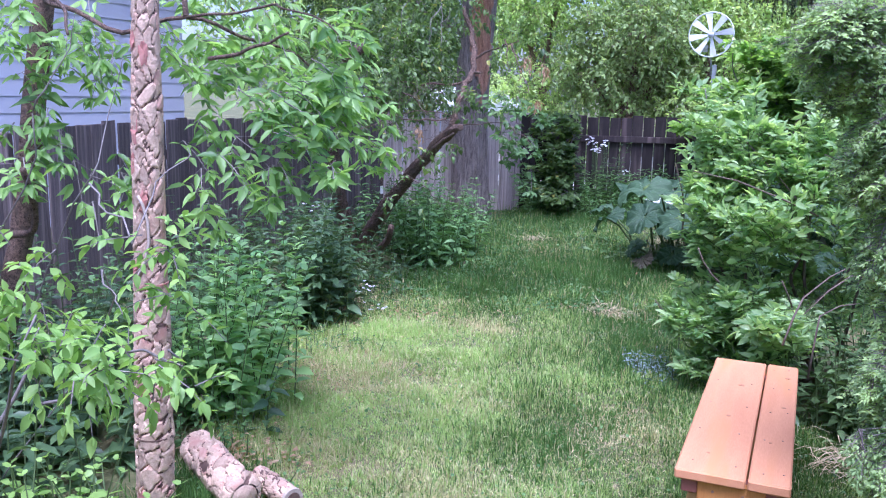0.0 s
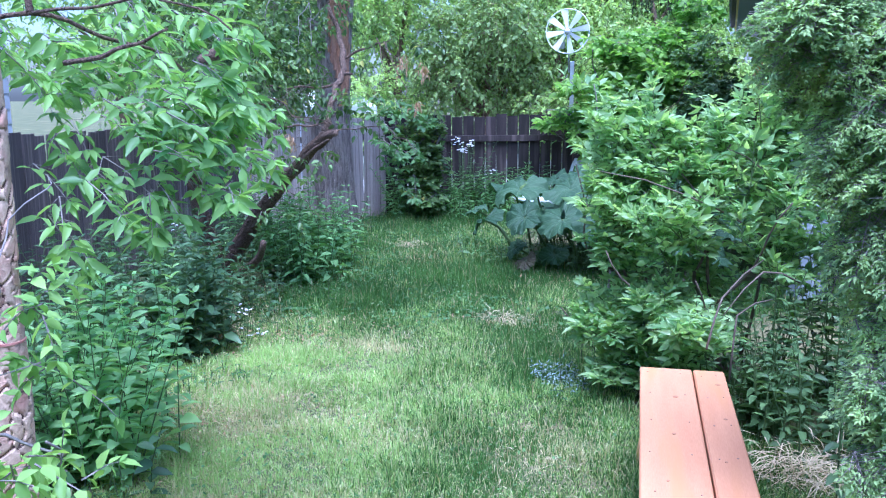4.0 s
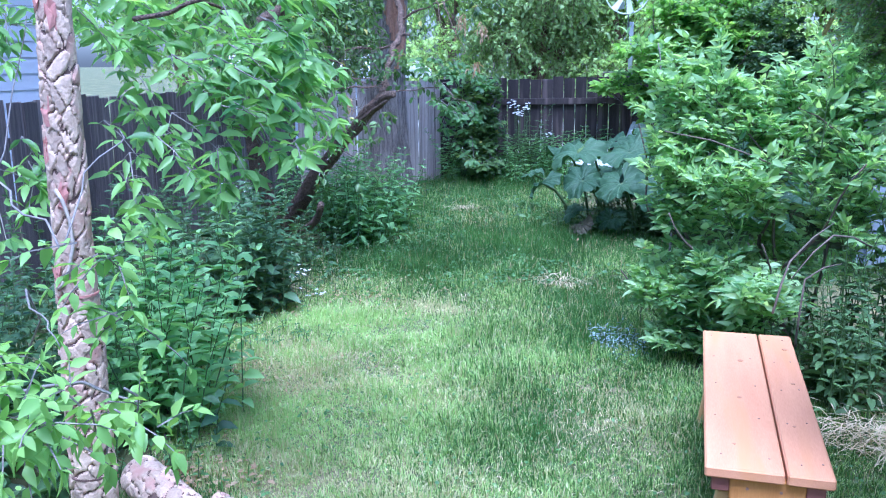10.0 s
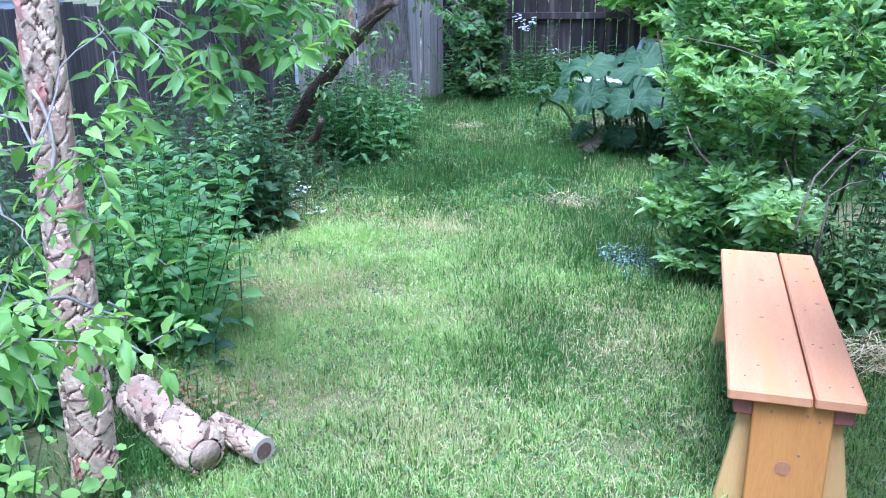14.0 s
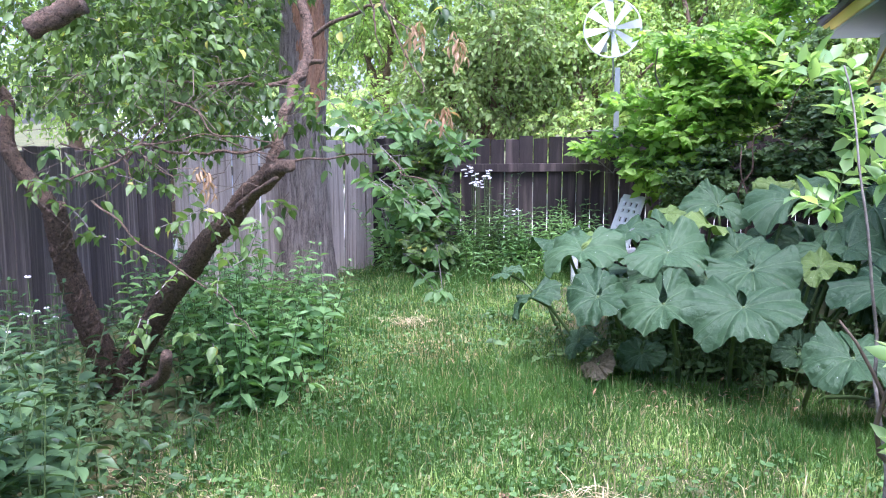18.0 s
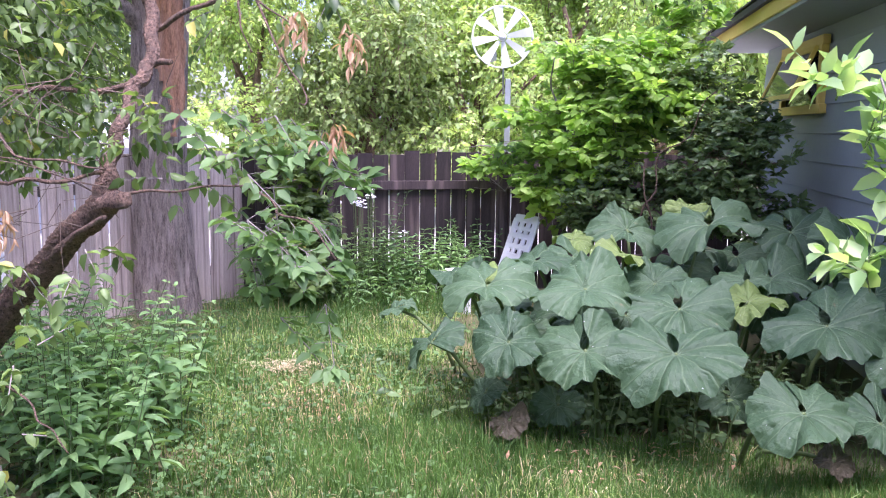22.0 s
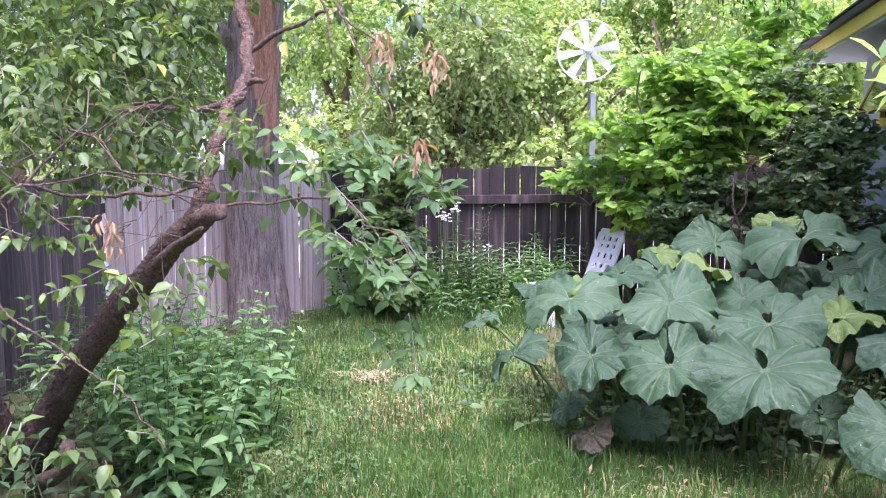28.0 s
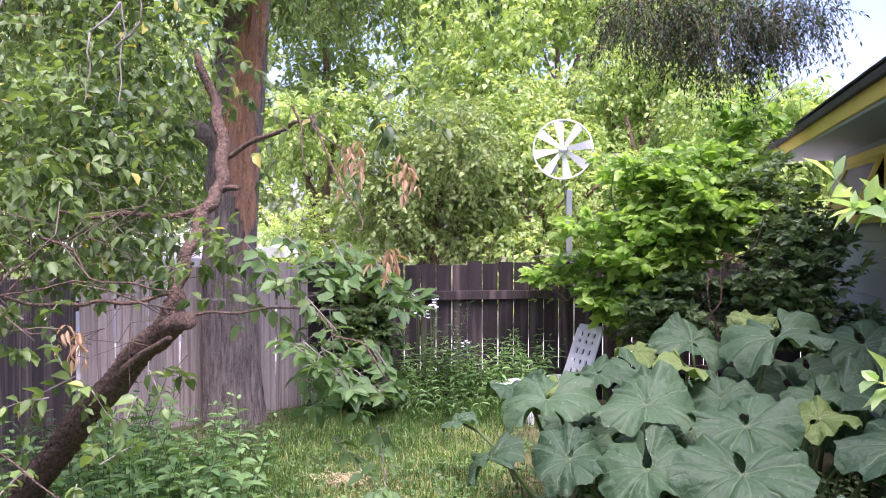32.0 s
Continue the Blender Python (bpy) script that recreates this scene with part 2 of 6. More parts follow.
BENCH_LEG = surface("orange stained wood", (0.48, 0.185, 0.035), (0.66, 0.31, 0.075), 2.5, 0.8, 0.15, 40, stretch=(7, 7, 0.8), per_piece=0.08, bump_size=0.004)
BENCH_PALE = surface("pale yellow stained wood", (0.60, 0.33, 0.10), (0.76, 0.48, 0.18), 2.5, 0.8, 0.15, 40, stretch=(7, 7, 0.8), per_piece=0.06, bump_size=0.004)
BENCH_DARK = surface("red brown brace wood", (0.26, 0.085, 0.06), (0.36, 0.14, 0.1), 6.0, 0.6, 0.2, 40, per_piece=0.05)
KNOT = surface("wood knot", (0.36, 0.15, 0.07), (0.48, 0.22, 0.10), 30.0, 0.8, 0.1, 60, per_piece=0)
SCREW = surface("dull screw head", (0.26, 0.14, 0.09), (0.38, 0.21, 0.14), 60.0, 0.7, 0.1, 90, per_piece=0)
WHITE = surface("white plastic", (0.74, 0.75, 0.75), (0.84, 0.84, 0.83), 6.0, 0.4, 0.05, 60, per_piece=0.03)
BLADE = surface("white painted metal", (0.74, 0.77, 0.79), (0.86, 0.88, 0.89), 8.0, 0.35, 0.05, 60, per_piece=0.1)
STEEL = surface("galvanised steel", (0.34, 0.36, 0.37), (0.52, 0.54, 0.55), 9.0, 0.4, 0.1, 80, metal=0.7, per_piece=0.05)
SIDING = surface("pale blue-green siding", (0.27, 0.30, 0.31), (0.34, 0.37, 0.38), 1.5, 0.6, 0.15, 40, per_piece=0.05)
SIDING_FAR = surface("lavender grey siding", (0.52, 0.54, 0.62), (0.60, 0.62, 0.70), 1.5, 0.6, 0.15, 40, per_piece=0.05)
TRIM = surface("yellow painted trim", (0.80, 0.56, 0.10), (0.88, 0.66, 0.17), 4.0, 0.5, 0.15, 40, per_piece=0.04)
ROOF = surface("dark shingle roof", (0.05, 0.05, 0.055), (0.13, 0.12, 0.12), 5.0, 0.9, 0.6, 40, per_piece=0.2)
WHITE_ROOF = surface("white sheet roof", (0.72, 0.72, 0.74), (0.82, 0.82, 0.83), 3.0, 0.4, 0.1, 30, per_piece=0.02)
GLASS = bpy.data.materials.new("window glass")
GLASS.use_nodes = True
gb = GLASS.node_tree.nodes["Principled BSDF"]
gb.inputs["Base Color"].default_value = (0.04, 0.05, 0.05, 1)
gb.inputs["Roughness"].default_value = 0.05


def butterbur_skin(name, dark, light, vein):
    """Large felted leaves: veins fan out from the stalk."""
    m = bpy.data.materials.new(name)
    m.use_nodes = True
    t = m.node_tree
    bsdf = t.nodes["Principled BSDF"]
    bsdf.inputs["Roughness"].default_value = 0.56
    bsdf.inputs["Specular IOR Level"].default_value = 0.32
    tc = t.nodes.new("ShaderNodeTexCoord")
    sep = t.nodes.new("ShaderNodeSeparateXYZ")
    t.links.new(tc.outputs["Object"], sep.inputs[0])
    ang = t.nodes.new("ShaderNodeMath")
    ang.operation = "ARCTAN2"
    t.links.new(sep.outputs[1], ang.inputs[0])
    t.links.new(sep.outputs[0], ang.inputs[1])
    flat = t.nodes.new("ShaderNodeVectorMath")
    flat.operation = "MULTIPLY"
    flat.inputs[1].default_value = (1, 1, 0)
    t.links.new(tc.outputs["Object"], flat.inputs[0])
    rad = t.nodes.new("ShaderNodeVectorMath")
    rad.operation = "LENGTH"
    t.links.new(flat.outputs[0], rad.inputs[0])

    def maths(kind, a, b=None):
        n = t.nodes.new("ShaderNodeMath")
        n.operation = kind
        for k, s in enumerate((a, b)):
            if isinstance(s, (int, float)):
                n.inputs[k].default_value = s
            elif s is not None:
                t.links.new(s, n.inputs[k])
        return n.outputs[0]

    bend = node(m, "ShaderNodeTexNoise", Scale=5.0, Detail=2.0)
    t.links.new(tc.outputs["Object"], bend.inputs["Vector"])
    warped = maths("ADD", ang.outputs[0], maths("MULTIPLY", maths("SUBTRACT", bend.outputs[0], 0.5), 0.22))
    fans = []
    for count, width, start, gain in ((5.5, 0.011, 0.0, 1.0), (16.5, 0.006, 0.18, 0.5)):
        c = maths("ABSOLUTE", maths("COSINE", maths("MULTIPLY", warped, count)))
        d = maths("MULTIPLY", maths("SQRT", maths("MAXIMUM", maths("SUBTRACT", 1.0, c), 0.0)), maths("MULTIPLY", rad.outputs["Value"], 1.41 / count))
        line = maths("MULTIPLY", maths("MAXIMUM", maths("SUBTRACT", 1.0, maths("DIVIDE", d, width)), 0.0), gain)
        fans.append(maths("MULTIPLY", line, maths("GREATER_THAN", rad.outputs["Value"], start)))
    vor = node(m, "ShaderNodeTexVoronoi", Scale=22.0)
    vor.feature = "DISTANCE_TO_EDGE"
    t.links.new(tc.outputs["Object"], vor.inputs["Vector"])
    v2 = t.nodes.new("ShaderNodeMapRange")
    v2.inputs[1].default_value, v2.inputs[2].default_value = 0.0, 0.06
    v2.inputs[3].default_value, v2.inputs[4].default_value = 0.12, 0.0
    t.links.new(vor.outputs[0], v2.inputs[0])
    mx = t.nodes.new("ShaderNodeMath")
    mx.operation = "MAXIMUM"
    t.links.new(maths("MAXIMUM", fans[0], fans[1]), mx.inputs[0])
    t.links.new(v2.outputs[0], mx.inputs[1])
    info = t.nodes.new("ShaderNodeObjectInfo")
    n1 = node(m, "ShaderNodeTexNoise", Scale=3.0, Detail=6.0)
    t.links.new(tc.outputs["Object"], n1.inputs["Vector"])
    sm = t.nodes.new("ShaderNodeMath")
    sm.operation = "MULTIPLY_ADD"
    sm.inputs[1].default_value = 0.5
    t.links.new(n1.outputs[0], sm.inputs[0])
    hf = t.nodes.new("ShaderNodeMath")
    hf.operation = "MULTIPLY"
    hf.inputs[1].default_value = 0.5
    t.links.new(info.outputs["Random"], hf.inputs[0])
    t.links.new(hf.outputs[0], sm.inputs[2])
    mix = t.nodes.new("ShaderNodeMixRGB")
    mix.inputs[1].default_value, mix.inputs[2].default_value = (*dark, 1), (*light, 1)
    t.links.new(sm.outputs[0], mix.inputs[0])
    mv = t.nodes.new("ShaderNodeMixRGB")
    mv.inputs[2].default_value = (*vein, 1)
    t.links.new(mix.outputs[0], mv.inputs[1])
    sc = t.nodes.new("ShaderNodeMath")
    sc.operation = "MULTIPLY"
    sc.inputs[1].default_value = 0.42
    t.links.new(mx.outputs[0], sc.inputs[0])
    t.links.new(sc.outputs[0], mv.inputs[0])
    # small white specks and brown blotches
    spot = node(m, "ShaderNodeTexVoronoi", Scale=9.0)
    moved = t.nodes.new("ShaderNodeVectorMath")
    moved.inputs[1].default_value = (3, 5, 7)
    by = t.nodes.new("ShaderNodeVectorMath")
    by.operation = "SCALE"
    by.inputs[0].default_value = (31, 17, 23)
    t.links.new(info.outputs["Random"], by.inputs["Scale"])
    t.links.new(tc.outputs["Object"], moved.inputs[0])
    t.links.new(by.outputs[0], moved.inputs[1])
    t.links.new(moved.outputs[0], spot.inputs["Vector"])
    blot = node(m, "ShaderNodeTexNoise", Scale=4.0, Detail=6.0, Roughness=0.7)
    t.links.new(moved.outputs[0], blot.inputs["Vector"])
    br = t.nodes.new("ShaderNodeMapRange")
    br.inputs[1].default_value, br.inputs[2].default_value = 0.66, 0.74
    t.links.new(blot.outputs[0], br.inputs[0])
    mb = t.nodes.new("ShaderNodeMixRGB")
    mb.inputs[2].default_value = (0.16, 0.12, 0.06, 1)
    t.links.new(mv.outputs[0], mb.inputs[1])
    t.links.new(br.outputs[0], mb.inputs[0])
    mw = t.nodes.new("ShaderNodeMixRGB")
    mw.inputs[2].default_value = (0.62, 0.64, 0.6, 1)
    t.links.new(mb.outputs[0], mw.inputs[1])
    t.links.new(maths("LESS_THAN", spot.outputs["Distance"], 0.045), mw.inputs[0])
    t.links.new(mw.outputs[0], bsdf.inputs["Base Color"])
    bp = node(m, "ShaderNodeBump", Strength=0.35, Distance=0.01)
    bp.invert = True
    t.links.new(mx.outputs[0], bp.inputs["Height"])
    quilt = node(m, "ShaderNodeTexNoise", Scale=9.0, Detail=3.0)
    t.links.new(moved.outputs[0], quilt.inputs["Vector"])
    bq = node(m, "ShaderNodeBump", Strength=0.55, Distance=0.04)
    t.links.new(quilt.outputs[0], bq.inputs["Height"])
    t.links.new(bp.outputs[0], bq.inputs["Normal"])
    t.links.new(bq.outputs[0], bsdf.inputs["Normal"])
    tr = t.nodes.new("ShaderNodeBsdfTranslucent")
    tr.inputs[0].default_value = (light[0] * 1.1, light[1] * 1.5, light[2] * 0.5, 1)
    ms = t.nodes.new("ShaderNodeMixShader")
    ms.inputs[0].default_value = 0.14
    t.links.new(bsdf.outputs[0], ms.inputs[1])
    t.links.new(tr.outputs[0], ms.inputs[2])
    t.links.new(ms.outputs[0], t.nodes["Material Output"].inputs[0])
    return m


BUTTERBUR = butterbur_skin("blue-green felted leaf", (0.016, 0.046, 0.018), (0.082, 0.150, 0.066), (0.20, 0.28, 0.15))
BUTTERBUR_BROWN = butterbur_skin("withered brown leaf", (0.045, 0.04, 0.022), (0.10, 0.085, 0.047), (0.15, 0.13, 0.08))
BUTTERBUR_PALE = butterbur_skin("yellow-green leaf", (0.08, 0.14, 0.03), (0.17, 0.24, 0.06), (0.3, 0.36, 0.14))

GAP_GROUND = surface("pale ground for fence gaps", (0.42, 0.40, 0.36), (0.62, 0.60, 0.55), 6.0, 0.95, 0.6, 60, per_piece=0, bump_size=0.02)

# ---------------------------------------------------------------- tools


def fast_mesh(name, verts, tris, smooth=False):
    """A mesh from arrays of vertices and triangles."""
    me = bpy.data.meshes.new(name)
    verts, tris = np.asarray(verts, np.float32), np.asarray(tris, np.int32)
    me.vertices.add(len(verts))
    me.vertices.foreach_set("co", verts.ravel())
    me.loops.add(tris.size)
    me.loops.foreach_set("vertex_index", tris.ravel())
    me.polygons.add(len(tris))
    me.polygons.foreach_set("loop_start", np.arange(0, tris.size, 3, dtype=np.int32))
    me.polygons.foreach_set("use_smooth", np.full(len(tris), smooth))
    me.update(calc_edges=True)
    return me


def part(name, data, material, parent=None, label="", smooth=False):
    """Links a bmesh or a mesh as ONE object under a thing or a part."""
    if isinstance(data, bmesh.types.BMesh):
        me = bpy.data.meshes.new(name)
        for f in data.faces:
            f.smooth = smooth
        data.to_mesh(me)
        data.free()
    else:
        me = data
    if material and not me.materials:
        me.materials.append(material)
    ob = new(name, me)
    if parent:
        ob.parent = parent
    return tagged(ob, label)


def thing(name, label, category, at=(0, 0, 0), group="", kind="", turn=0.0):
    ob = new(name)
    ob.matrix_world = pose(*at, 0, 0, turn)
    return tagged(ob, label, category, group, kind)


def box(size, at=(0, 0, 0), bevel=0.004, bm=None):
    bm = bm or bmesh.new()
    made = bmesh.ops.create_cube(bm, size=1)["verts"]
    bmesh.ops.scale(bm, vec=size, verts=made)
    bmesh.ops.translate(bm, vec=at, verts=made)
    if bevel:
        edges = list({e for v in made for e in v.link_edges})
        bmesh.ops.bevel(bm, geom=edges, offset=bevel, segments=1, affect="EDGES")
    return bm


def tube(points, radii, sides=8, wob=0.0, seed=0):
    """Vertices and triangles of a tapering tube along points."""
    rng = np.random.default_rng(seed)
    p = np.asarray(points, float)
    r = np.broadcast_to(np.asarray(radii, float), (len(p),))
    d = np.gradient(p, axis=0)
    d /= np.linalg.norm(d, axis=1, keepdims=True) + 1e-9
    ref = np.array([0.31, 0.95, 0.05]) if abs(d[0][2]) > 0.6 else np.array([0.05, 0.1, 1.0])
    u = np.cross(d, ref)
    u /= np.linalg.norm(u, axis=1, keepdims=True) + 1e-9
    v = np.cross(d, u)
    a = np.linspace(0, 2 * np.pi, sides, endpoint=False)
    rr = r[:, None] * (1 + wob * rng.standard_normal((len(p), sides)))
    ring = p[:, None] + rr[..., None] * (np.cos(a)[None, :, None] * u[:, None] + np.sin(a)[None, :, None] * v[:, None])
    verts = np.concatenate([ring.reshape(-1, 3), p[:1], p[-1:]])
    tris = []
    n = len(p)
    for i in range(n - 1):
        for j in range(sides):
            a0, b0 = i * sides + j, i * sides + (j + 1) % sides
            tris += [(a0, b0, b0 + sides), (a0, b0 + sides, a0 + sides)]
    for j in range(sides):
        tris += [(n * sides, (j + 1) % sides, j), (n * sides + 1, (n - 1) * sides + j, (n - 1) * sides + (j + 1) % sides)]
    return verts, np.array(tris)


def merged(pieces):
    """Joins pairs of vertices and triangles."""
    vs, ts, n = [], [], 0
    for v, t in pieces:
        vs.append(v)
        ts.append(np.asarray(t) + n)
        n += len(v)
    return np.concatenate(vs), np.concatenate(ts)


LANCE = np.array([(0, 0, 0), (.28, -.85, .09), (.28, 0, -.02), (.28, .85, .09), (.66, -.72, .02), (.66, 0, -.08), (.66, .72, .02), (1, 0, -.22)])
LANCE_T = np.array([(0, 3, 2), (0, 2, 1), (1, 2, 5), (1, 5, 4), (2, 3, 6), (2, 6, 5), (4, 5, 7), (5, 6, 7)])
ROUND = np.array([(0, 0, 0), (.2, -.8, .05), (.3, 0, -.03), (.2, .8, .05), (.68, -.95, .0), (.66, 0, -.05), (.68, .95, .0), (1, 0, -.08)])
OVATE = np.array([(0, 0, 0), (.3, -.92, .06), (.32, 0, -.02), (.3, .92, .06), (.64, -.74, .02), (.66, 0, -.06), (.64, .74, .02), (1, 0, -.16)])
DIAMOND = np.array([(0, 0, 0), (.45, -1, .1), (.45, 1, .1), (1, 0, -.12)])
DIAMOND_T = np.array([(0, 2, 1), (1, 2, 3)])


def unit(v):
    return v / (np.linalg.norm(v, axis=-1, keepdims=True) + 1e-9)


def leaves(at, along, up, length, width, shape=LANCE, faces=LANCE_T, curl=1.0):
    """Leaf blades at points, along directions, with their upper side towards up."""
    along = unit(along)
    side = unit(np.cross(up, along))
    nrm = np.cross(along, side)
    s = shape
    v = (at[:, None] + (s[None, :, 0:1] * length[:, None, None]) * along[:, None]
         + (s[None, :, 1:2] * width[:, None, None] * 0.5) * side[:, None]
         + (s[None, :, 2:3] * curl * length[:, None, None]) * nrm[:, None])
    t = faces[None] + (np.arange(len(at)) * len(s))[:, None, None]
    return v.reshape(-1, 3), t.reshape(-1, 3)


def twigs(rng, start, way, length, pairs, leaf_l, leaf_w, shape=LANCE, faces=LANCE_T, droop=0.5, sag=0.3, spread=0.9, opposite=True, stem=0.002):
    """Leafy twigs: pairs of blades along each, and a thin stem. Returns leaf and stem geometry."""
    n = len(start)
    way = unit(way)
    s = np.linspace(0.12, 1.0, pairs)
    length = np.broadcast_to(length, (n,))
    pts = start[:, None] + way[:, None] * (s[None, :, None] * length[:, None, None])
    pts[..., 2] -= sag * length[:, None] * s[None] ** 2
    dirs = np.repeat(way[:, None], pairs, 1).copy()
    dirs[..., 2] -= 2 * sag * s[None]
    dirs = unit(dirs)
    ref = unit(rng.standard_normal((n, 1, 3)))
    side = unit(np.cross(dirs, np.broadcast_to(ref, dirs.shape)))
    alt = np.arange(pairs) % 2
    up2 = np.cross(dirs, side)
    side = np.where((alt == 1)[None, :, None] & opposite, unit(side * 0.5 + up2 * 0.8), side)
    out = []
    for sgn in (1, -1):
        along = unit(dirs * 0.55 + sgn * side * spread + 0.35 * rng.standard_normal(dirs.shape))
        along[..., 2] -= droop * rng.uniform(0.3, 1.0, along.shape[:2])
        up = np.zeros_like(along)
        up[..., 2] = 1.0
        up = up + 0.45 * rng.standard_normal(up.shape)
        size = rng.uniform(0.65, 1.15, along.shape[:2]) * (1.0 - 0.35 * s[None] ** 3)
        out.append(leaves(pts.reshape(-1, 3), along.reshape(-1, 3), up.reshape(-1, 3), leaf_l * size.ravel(), leaf_w * size.ravel() * rng.uniform(0.85, 1.15, size.size), shape, faces))
    tip = dirs[:, -1] + 0.3 * rng.standard_normal((n, 3))
    tip[:, 2] -= droop * 0.6
    out.append(leaves(pts[:, -1], tip, np.tile([0, 0, 1.0], (n, 1)) + 0.4 * rng.standard_normal((n, 3)), np.full(n, leaf_l), np.full(n, leaf_w), shape, faces))
    blades = merged(out)
    if not stem:
        return blades, None
    # stems: three-sided strips through start, middle and end
    mid = pts[:, pairs // 2]
    line = np.stack([start, mid, pts[:, -1]], 1)
    e1 = unit(np.cross(way, np.tile([0.2, 0.3, 1.0], (n, 1))))
    e2 = np.cross(way, e1)
    offs = [e1, -0.5 * e1 + 0.87 * e2, -0.5 * e1 - 0.87 * e2]
    v = np.stack([line + stem * (1.3 - 0.4 * np.arange(3))[None, :, None] * o[:, None] for o in offs], 2)
    v = v.reshape(-1, 3)
    t = []
    for i in range(2):
        for j in range(3):
            a0, b0 = i * 3 + j, i * 3 + (j + 1) % 3
            t += [(a0, b0, b0 + 3), (a0, b0 + 3, a0 + 3)]
    t = np.array(t)[None] + (np.arange(n) * 9)[:, None, None]
    return blades, (v, t.reshape(-1, 3))


def in_blob(rng, blob, shell=0.35):
    """Points in an ellipsoid, thicker towards its skin, and their ways outward."""
    cx, cy, cz, rx, ry, rz, n = blob
    d = unit(rng.standard_normal((n, 3)))
    r = (rng.uniform(0, 1, (n, 1)) ** shell)
    d2 = d * r
    return np.array([cx, cy, cz]) + d2 * np.array([rx, ry, rz]), d


def crown(seed, blobs, leaf_l, leaf_w, length=0.3, pairs=5, outward=0.8, down=0.2, shape=LANCE, faces=LANCE_T, droop=0.5, sag=0.3, shell=0.4, opposite=True, stem=0.002, keep=None):
    rng = np.random.default_rng(seed)
    b, s = [], []
    for blob in blobs:
        p, d = in_blob(rng, blob, shell)
        if keep:
            m = keep(p)
            p, d = p[m], d[m]
        way = d * outward + 0.5 * rng.standard_normal(p.shape)
        way[:, 2] -= down
        blades, st = twigs(rng, p, way, length * rng.uniform(0.6, 1.3, len(p)), pairs, leaf_l, leaf_w, shape, faces, droop, sag, opposite=opposite, stem=stem)
        b.append(blades)
        if st:
            s.append(st)
    return merged(b), (merged(s) if s else None)


def strips(lines, r0, r1):
    """Three-sided tapering stems along many short lines of points."""
    n, m = lines.shape[:2]
    way = unit(lines[:, -1] - lines[:, 0])
    e1 = unit(np.cross(way, np.tile([0.2, 0.3, 1.0], (n, 1))))
    e2 = np.cross(way, e1)
    r = np.linspace(r0, r1, m)[None, :, None]
    v = np.stack([lines + r * o[:, None] for o in (e1, -0.5 * e1 + 0.87 * e2, -0.5 * e1 - 0.87 * e2)], 2).reshape(-1, 3)
    t = []
    for i in range(m - 1):
        for j in range(3):
            a0, b0 = i * 3 + j, i * 3 + (j + 1) % 3
            t += [(a0, b0, b0 + 3), (a0, b0 + 3, a0 + 3)]
    t = np.array(t)[None] + (np.arange(n) * 3 * m)[:, None, None]
    return v, t.reshape(-1, 3)


